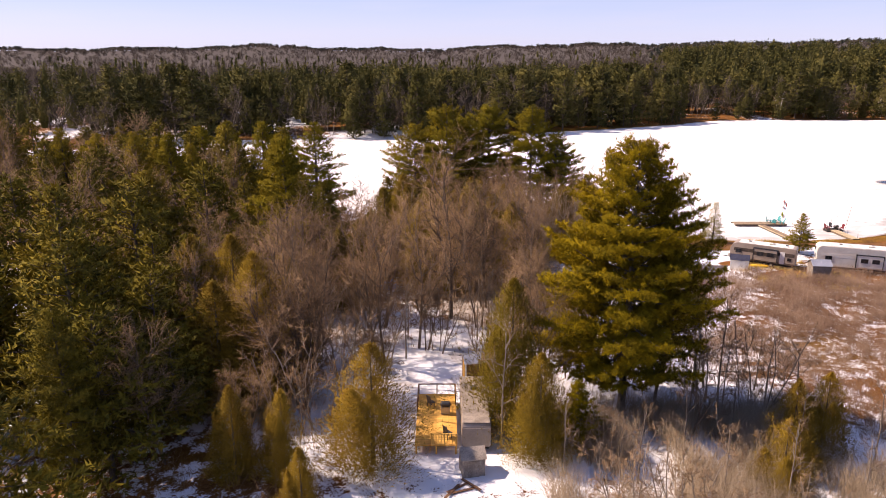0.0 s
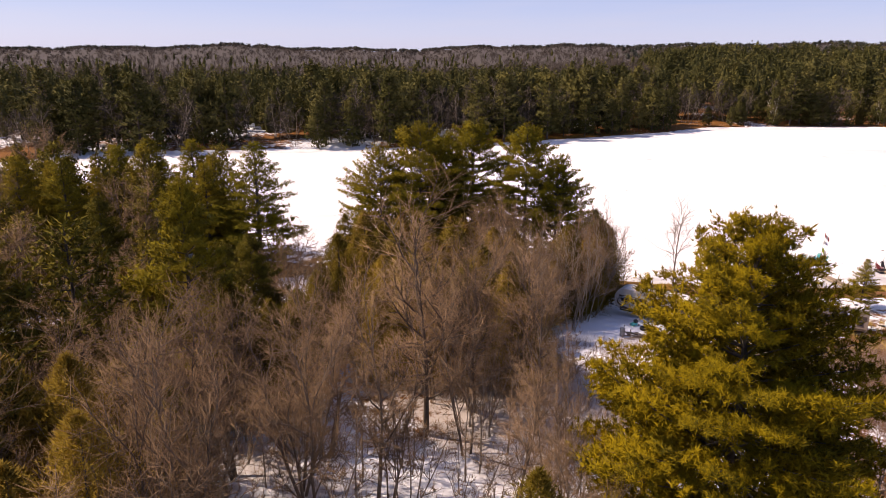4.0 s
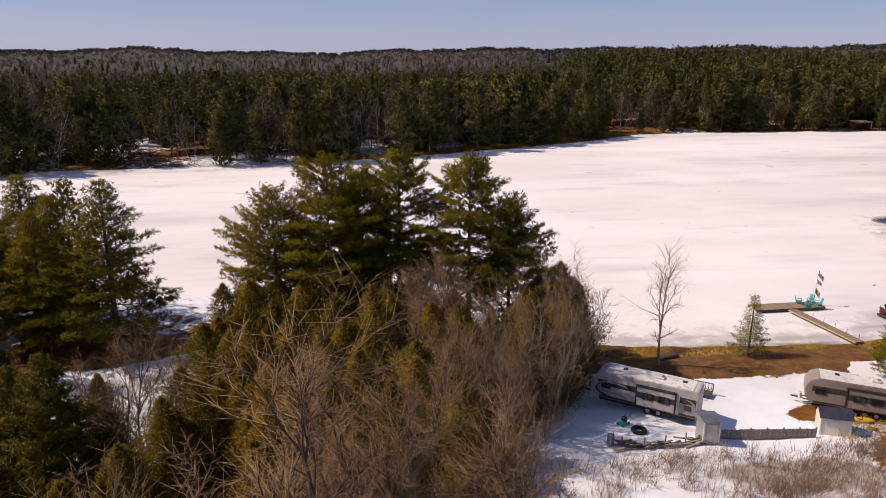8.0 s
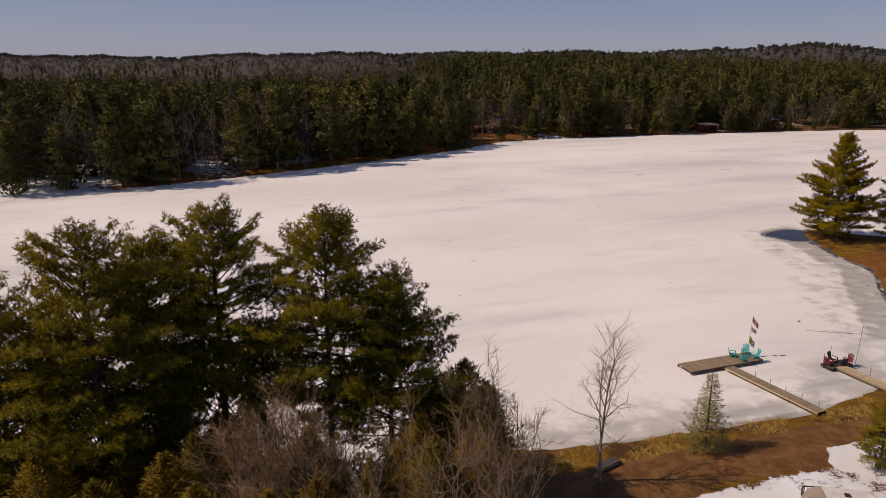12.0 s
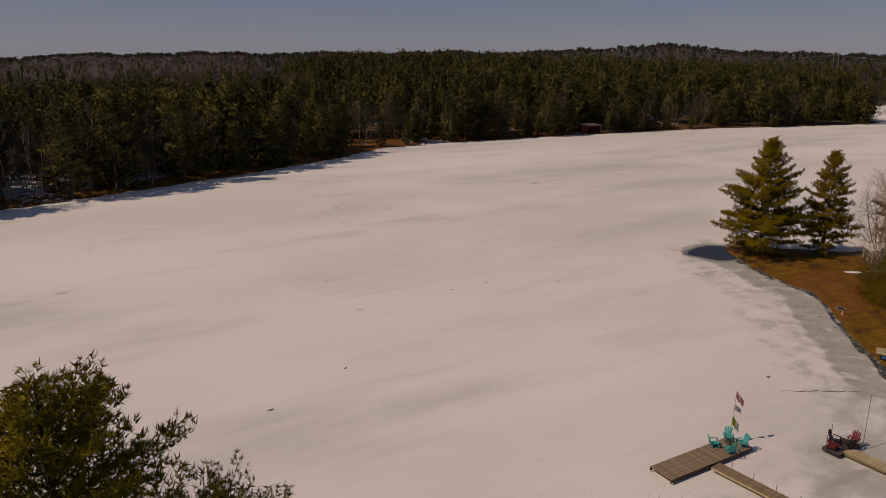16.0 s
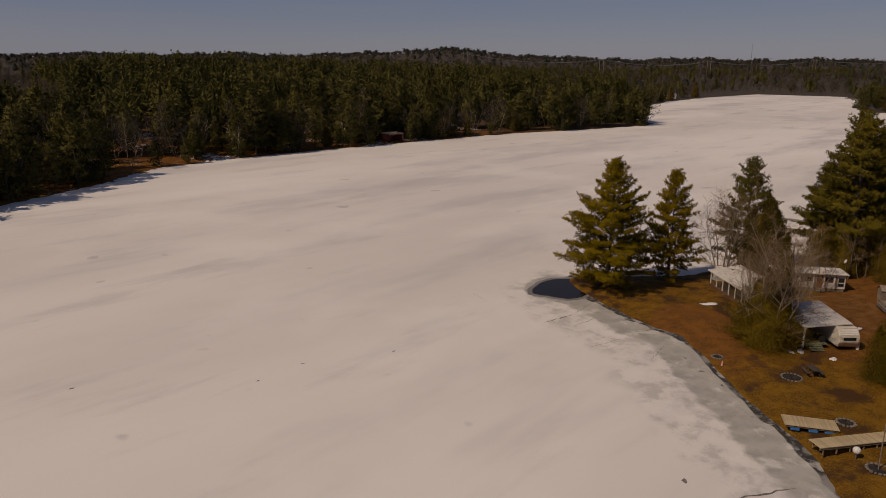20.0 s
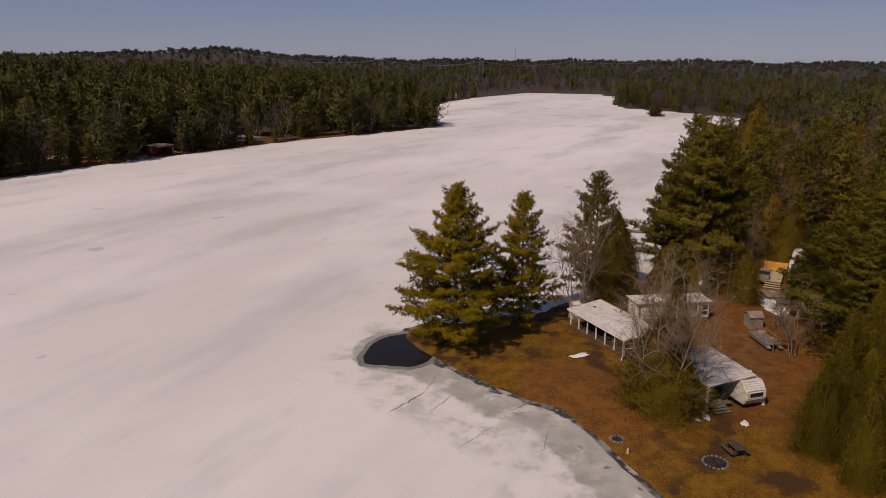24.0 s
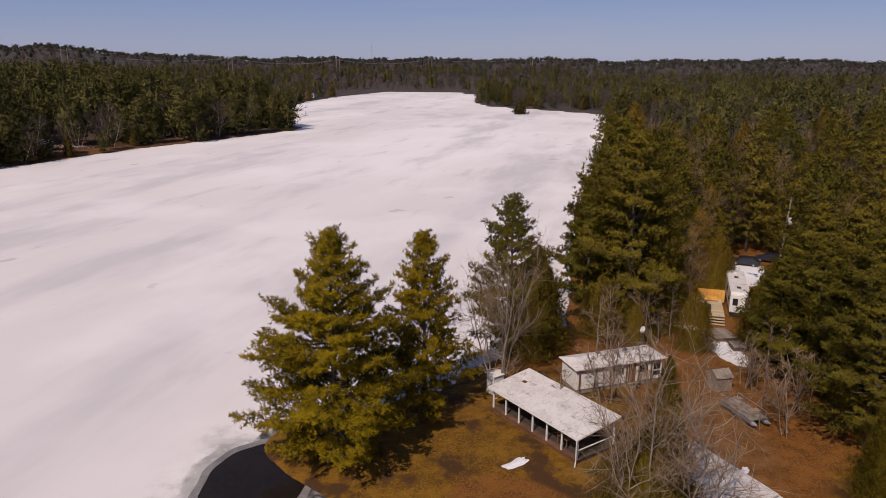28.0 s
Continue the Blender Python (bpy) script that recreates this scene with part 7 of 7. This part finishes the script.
stone_ring("round stone fire ring on the lawn", 94.6, 126.2, 0.75, 14)
stone_ring("pale stone ring round the flagpole's foot", 88.2, 122.2, 0.85, 16, True, 0.16)
stone_ring("wide ash-filled fire ring with scattered stones", 101.4, 133.0, 1.0, 18, True, 0.14)
stone_ring("small dark fire pit near the bank", 102.4, 141.2, 0.6, 11)
fp = thing("flagpole", "tall thin bare flagpole in a ring of stones", "flagpole", 88.2, 122.2, 0)
part("pole", rodded((0, 0, 0), (0.3, 0.1, 7.2), 0.05, 8, 0.03), GREY_WOOD, fp)
part("finial", rodded((0.3, 0.1, 7.2), (0.31, 0.1, 7.35), 0.06, 8), METAL, fp)
buoy = thing("white_buoy", "round white buoy on a short post", "buoy", 88.9, 124.0, 0)
bm = bmesh.new()
bmesh.ops.create_uvsphere(bm, u_segments=14, v_segments=9, radius=0.32, matrix=pose(0, 0, 0.85))
part("ball", bm, WHITE_PAINT, buoy)
part("post", rodded((0, 0, 0), (0, 0, 0.6), 0.05), METAL, buoy)
pt = thing("picnic_table", "dark weathered wooden picnic table on the lawn", "picnic table", 103.7, 131.7, 35)
for i in range(5):
    part("top_board", boxed(0, -0.3 + i * 0.15, 0.75, 1.8, 0.14, 0.04), DARK_WOOD, pt)
for s in (-1, 1):
    for k in (0, 1):
        part("seat_board", boxed(0, s * (0.66 + 0.15 * k), 0.45, 1.8, 0.14, 0.04), DARK_WOOD, pt)
    part("cross_beam", boxed(s * 0.65, 0, 0.42, 0.06, 1.6, 0.09), DARK_WOOD, pt)
    for q in (-1, 1):
        part("leg", boxed(s * 0.65, q * 0.42, 0.36, 0.06, 0.09, 0.85, rx=q * 28), DARK_WOOD, pt)
gn = thing("garden_figure", "small red and white garden figure on the bank", "garden ornament", 100.5, 139.9, 0)
part("figure", rod(rod(rodded((0, 0, 0), (0, 0, 0.26), 0.13, 10, 0.1), (0, 0, 0.26), (0, 0, 0.38), 0.1, 10, 0.08), (0, 0, 0.38), (0, 0, 0.56), 0.1, 10, 0.02), CLOTH_RED, gn)
bx = thing("planter_box", "low brown wooden box near the mobile home", "planter", 134.4, 148.6, 40)
for s in (-1, 1):
    part("long_side", boxed(0, s * 0.35, 0.2, 1.6, 0.06, 0.4), BROWN_WOOD, bx)
    part("short_side", boxed(s * 0.8, 0, 0.2, 0.06, 0.7, 0.4), BROWN_WOOD, bx)
part("soil", boxed(0, 0, 0.15, 1.5, 0.62, 0.25), ASH, bx)
oh = shed("narrow white outhouse behind the porch", 130.2, 152.8, -40, 1.1, 1.1, 2.0, WHITE_PAINT, ROOF_WHITE, 0.2)
gt = thing("green_canoe", "bright green canoe behind the evergreens", "canoe", 147.8, 150.2, 60)
part("hull", prism([(-2.2, 0.5), (-1.8, 0.1), (1.8, 0.1), (2.2, 0.5), (1.6, 0.4), (-1.6, 0.4)], -0.4, 0.4, 0.05), GREEN, gt)
part("thwart", boxed(0, 0, 0.42, 0.15, 0.75, 0.03), GREY_WOOD, gt)
for x, y, sx, sy, t in ((118.2, 148.6, 1.7, 0.42, 140), (109.4, 134.6, 0.8, 0.3, 20), (109.3, 131.2, 0.55, 0.3, 10), (108.4, 135.3, 0.5, 0.25, 50), (152.5, 132.8, 2.2, 0.7, 80), (121.0, 131.4, 0.5, 0.3, 0)):
    s = thing("snow_patch", "last thin patch of white snow on the lawn", "snow", x, y, t)
    bm = lump(1.0, x, 0.1, 3, 0.6)
    bm.transform(Matrix.Diagonal((sx, sy, 0.8, 1)))
    part("snow", bm, SNOW, s)
# docks along the east shore
for k, (x, y, t, n) in enumerate(((163, 155.5, 95, 9), (176, 156, 88, 8), (186, 156.5, 92, 8))):
    d = thing("narrow_dock", "thin grey dock on the ice along the east shore", "dock", x, y, t, 0.0)
    part("deck", boxed(0, 0, 0.4, n, 1.2, 0.12), GREY_WOOD, d)
    for s in (-1, 1):
        for q in (-1, 1):
            part("leg", boxed(s * n * 0.4, q * 0.5, 0.2, 0.08, 0.08, 0.5), GREY_WOOD, d)

# ---- cabins of the far shore ----
def cabin(label, x, y, turn, w, d, h, wall, roof, front=None, z=None):
    t = thing("cabin", label, "cabin", x, y, turn, z, "cabins on the far shore", -0.1)
    part("wall", boxed(0, 0, h / 2, w, d, h), wall, t)
    a = math.degrees(math.atan2(h * 0.32, d / 2))
    for s in (-1, 1):
        part("roof_slope", boxed(0, s * (d / 4 + 0.1), h + h * 0.16, w + 0.6, math.hypot(d / 2 + 0.4, h * 0.36), 0.12, rx=-s * a), roof, t)
    gb = bmesh.new()
    for s in (-1, 1):
        vs = [gb.verts.new(p) for p in ((s * w / 2, -d / 2, h), (s * w / 2, d / 2, h), (s * w / 2, 0, h * 1.32))]
        gb.faces.new(vs)
    part("gable", gb, wall, t)
    for k in (-w * 0.27, w * 0.27):
        window(t, k, -d / 2 - 0.01, h * 0.55, w * 0.2, h * 0.35, -1, WHITE_PAINT)
    part("door", boxed(0, -d / 2 - 0.02, h * 0.4, 0.9, 0.06, h * 0.78), front or BROWN_WOOD, t)
    return t


bh = thing("boathouse", "dark red open-fronted boathouse on the far bank", "boathouse", 231, 334.5, 0, None, "cabins on the far shore")
part("back_wall", boxed(0, 2.4, 1.7, 7.6, 0.2, 3.2), RED_SIDING, bh)
for s in (-1, 1):
    part("side_wall", boxed(s * 3.7, 0, 1.7, 0.2, 4.8, 3.2), RED_SIDING, bh)
part("header", boxed(0, -2.4, 3.0, 7.6, 0.2, 0.6), RED_SIDING, bh)
part("roof", boxed(0, 0, 3.42, 8.4, 5.8, 0.22, rx=3), GREY_WOOD, bh)
part("side_board", boxed(3.95, -2.42, 1.5, 0.35, 0.1, 2.8), GREY_WOOD, bh)
cabin("pale cottage among pines on the far shore", 358, 360, -20, 9, 7, 3, WHITE_PAINT, ROOF_METAL)
cabin("white cottage behind shore pines", 341, 341, -15, 6, 5, 2.6, WHITE_PAINT, GREY_WOOD)
cabin("small grey cabin in a snowy clearing", 281, 349, 0, 7, 6, 2.8, GREY_WOOD, SNOW)
cabin("grey cabin under the trees of the far shore", 22, 283, 20, 7, 5, 2.8, GREY_WOOD, ROOF_METAL)
cabin("white cottage by the narrows", 716, 446, -50, 12, 8, 4, WHITE_PAINT, ROOF_METAL)
cabin("pale farmhouse far across the woods", -128, 330, 10, 10, 8, 4, WHITE_PAINT, ROOF_METAL)
# power line past the narrows
TOWERS = ((690, 700, 34), (905, 640, 30), (1130, 585, 27), (1290, 480, 27), (1500, 330, 30))
tops = []
for x, y, h in TOWERS:
    t = thing("power_pylon", "grey timber H-frame power pylon above the far woods", "pylon", x, y, -30, None, "power line")
    for s in (-3, 3):
        part("pole", rodded((s, 0, 0), (s, 0, h), 0.4, 6), GREY_WOOD, t)
    part("crossarm", boxed(0, 0, h - 2, 12, 0.5, 0.6), GREY_WOOD, t)
    tops.append((t.matrix_basis.translation.copy(), h))
for (p, hp), (q, hq) in zip(tops, tops[1:]):
    for s in (-5.5, 0, 5.5):
        off = Vector((s * 0.86, s * -0.5, 0))
        a, b = p + off + Vector((0, 0, hp - 2.4)), q + off + Vector((0, 0, hq - 2.4))
        pts = [a.lerp(b, i / 12) - Vector((0, 0, 7 * 4 * (i / 12) * (1 - i / 12))) for i in range(13)]
        v, f = tube([tuple(c) for c in pts], [0.05] * 13, 4)
        me = mesh_of("power_cable", v, f)
        me.materials.append(ALUMINIUM)
        tagged(new("power_cable", me), "thin sagging power cable strung between pylons", "cable", "power line")
mast = thing("radio_mast", "thin radio mast on the far ridge", "mast", 2150, 900, 0)
part("mast", rodded((0, 0, 0), (0, 0, 48), 0.6, 6, 0.35), METAL, mast)
part("antenna", rodded((0, 0, 48), (0, 0, 54), 0.25, 6), METAL, mast)

# ---- marks on the ice ----
CRACK = surface("wet_crack", (0.12, 0.11, 0.095), (0.24, 0.22, 0.19), 2, 10, 0.6, 0, 0, 0, 0.2)


def crack(points, width, label):
    v, f = [], []
    n = len(points)
    for i, (x, y) in enumerate(points):
        w = width * (0.25 + math.sin(math.pi * (i + 0.4) / n)) * random.uniform(0.6, 1.3)
        v += [(x, y - w, 0.008), (x, y + w, 0.008)]
        if i:
            f.append((2 * i - 2, 2 * i, 2 * i + 1, 2 * i - 1))
    me = mesh_of("ice_crack", v, f)
    me.materials.append(CRACK)
    return tagged(new("ice_crack", me), label, "crack", "cracks in the ice", "structure")


def jagged(x0, y0, x1, y1, n=14, amp=0.12):
    return [(x0 + (x1 - x0) * i / n + random.uniform(-amp, amp), y0 + (y1 - y0) * i / n + random.uniform(-amp, amp)) for i in range(n + 1)]


for x0, y0, x1, y1, w in ((75.0, 130.4, 81.8, 126.4, 0.09), (99.6, 158.6, 104.6, 158.0, 0.03), (98.1, 161.9, 103.4, 160.9, 0.07), (103.1, 152.0, 107.7, 149.6, 0.05), (94.9, 153.3, 100.3, 152.0, 0.025), (100.8, 176.7, 99.6, 172.9, 0.03), (97.0, 146.5, 101.5, 147.2, 0.03), (103.4, 160.9, 108.2, 161.6, 0.03)):
    crack(jagged(x0, y0, x1, y1), w, "thin dark crack running across the lake ice")
rng = random.Random(12)
spots = [(rng.uniform(30, 100), rng.uniform(122, 200)) for _ in range(8)] + [(100.5 - 1.1 * i + rng.uniform(-0.6, 0.6), 143.5 - 1.35 * i + rng.uniform(-0.6, 0.6)) for i in range(0, 10, 2)] 
hole_me = []
for k in range(3):
    bm = bmesh.new()
    pts = [bm.verts.new((math.cos(a) * (1 + 0.3 * math.sin(2 * a + k)), 0.7 * math.sin(a) * (1 + 0.25 * math.cos(3 * a + k)), 0.007)) for a in (i * 0.4488 for i in range(14))]
    bm.faces.new(pts)
    me = bpy.data.meshes.new("ice_hole")
    bm.to_mesh(me)
    bm.free()
    me.materials.append((ASH, GREY_SKIN, STONE)[k])
    hole_me.append(me)
for i, (x, y) in enumerate(spots):
    if shore_distance(np.array([x]), np.array([y]))[0] > -1.0:
        continue
    ob = new("ice_hole", hole_me[rng.choice((1, 2, 2))])
    k = rng.uniform(0.12, 0.3) if i < 8 else rng.uniform(0.15, 0.28)
    ob.matrix_basis = pose(x, y, 0, 0, 0, rng.uniform(0, 360)) @ Matrix.Diagonal((k, k, 1, 1))
    tagged(ob, "small dark melt hole in the lake ice", "melt hole", "melt holes", "structure")

# ---- brush, reeds and grass ----
def brush(name, label, category, pts, stems, h0, h1, spread, r, material, seed):
    """Low stems as one mesh."""
    g = np.random.RandomState(seed)
    pts = np.asarray(pts)
    z = ground_height(pts[:, 0], pts[:, 1])
    P = np.repeat(np.column_stack([pts, z - 0.03]), stems, 0)
    P[:, :2] += g.normal(0, spread * 0.3, (len(P), 2))
    D = unit(np.column_stack([g.normal(0, 0.35, len(P)), g.normal(0, 0.35, len(P)), np.ones(len(P))]))
    L = g.uniform(h0, h1, len(P))
    parts = [spikes(P, D, L, np.full(len(P), r), g)]
    for k in (0.35, 0.6):
        D2 = unit(D + g.normal(0, 0.5, D.shape))
        parts.append(spikes(P + D * (L * k)[:, None], D2, L * g.uniform(0.3, 0.55, len(P)), np.full(len(P), r * 0.7), g))
    v, f = gather(parts)
    me = mesh_of(name, v, f)
    me.materials.append(material)
    return tagged(new(name, me), label, category, kind="stuff")


G = np.random.RandomState(31)


def cloud(n, x0, x1, y0, y1, keep, clump=0.5, seed=1):
    out = np.zeros((0, 2))
    while len(out) < n:
        p = np.column_stack([G.uniform(x0, x1, n), G.uniform(y0, y1, n)])
        ok = keep(p[:, 0], p[:, 1]) & (waves(p[:, 0], p[:, 1], 9, seed) > G.uniform(-1, 1, n) * clump)
        out = np.concatenate([out, p[ok]])
    return out[:n]


brush("brush", "red-brown leafless brush standing in patchy snow", "brush", cloud(9500, 26, 78, 36, 93, lambda x, y: (x - 26) * 0.9 > (60 - y) * 0.3, 0.9, 21), 4, 0.6, 1.7, 0.5, 0.016, SHRUB, 5)
brush("brush", "thin dark saplings and weeds in the snowy clearing", "brush", cloud(2700, 8, 44, 62, 93, lambda x, y: x > 4, 0.5, 22), 4, 0.5, 1.9, 0.45, 0.014, SHRUB, 6)
brush("brush", "tangle of grey-brown brush below the big pine", "brush", cloud(3400, 7, 32, 34, 53, lambda x, y: x > 8 - (y < 40) * 4, 0.5, 23), 5, 0.9, 3.6, 0.5, 0.015, PALE_TWIG, 7)
brush("undergrowth", "grey-brown undergrowth between the trees", "brush", cloud(1800, -45, 16, 32, 112, lambda x, y: ~((x > -8) & (x < 8) & (y < 64)), 0.5, 24), 4, 0.7, 2.4, 0.6, 0.016, TWIG, 8)
brush("reeds", "golden dry reeds along the lake bank", "reeds", cloud(420, 26, 66, 111.5, 116, lambda x, y: (np.abs(shore_distance(x, y) - 1.6) < 1.6), 0.1, 25), 7, 0.12, 0.42, 0.45, 0.014, DRY_GRASS, 9)
brush("dry_grass", "flattened golden grass tufts by the board fence", "grass", cloud(900, 42, 56, 85, 99, lambda x, y: x > 0, 0.9, 26), 6, 0.25, 0.7, 0.4, 0.014, DRY_GRASS, 10)
brush("brush", "golden-brown brush and weeds before the board fence", "brush", cloud(2600, 38, 64, 74, 94, lambda x, y: x - 42 > (86 - y) * -0.6, 0.7, 28), 4, 0.5, 1.7, 0.5, 0.016, SHRUB, 12)
brush("lawn_grass", "short dry grass tufts on the lawn and bank", "grass", cloud(2200, 84, 125, 120, 168, lambda x, y: shore_distance(x, y) > 0.6, 0.9, 27), 5, 0.03, 0.1, 0.3, 0.012, surface("lawn_stalks", (0.14, 0.07, 0.012), (0.24, 0.13, 0.026), 0.5, 4, 0.95, 0, 0, 0, 0.1), 11)
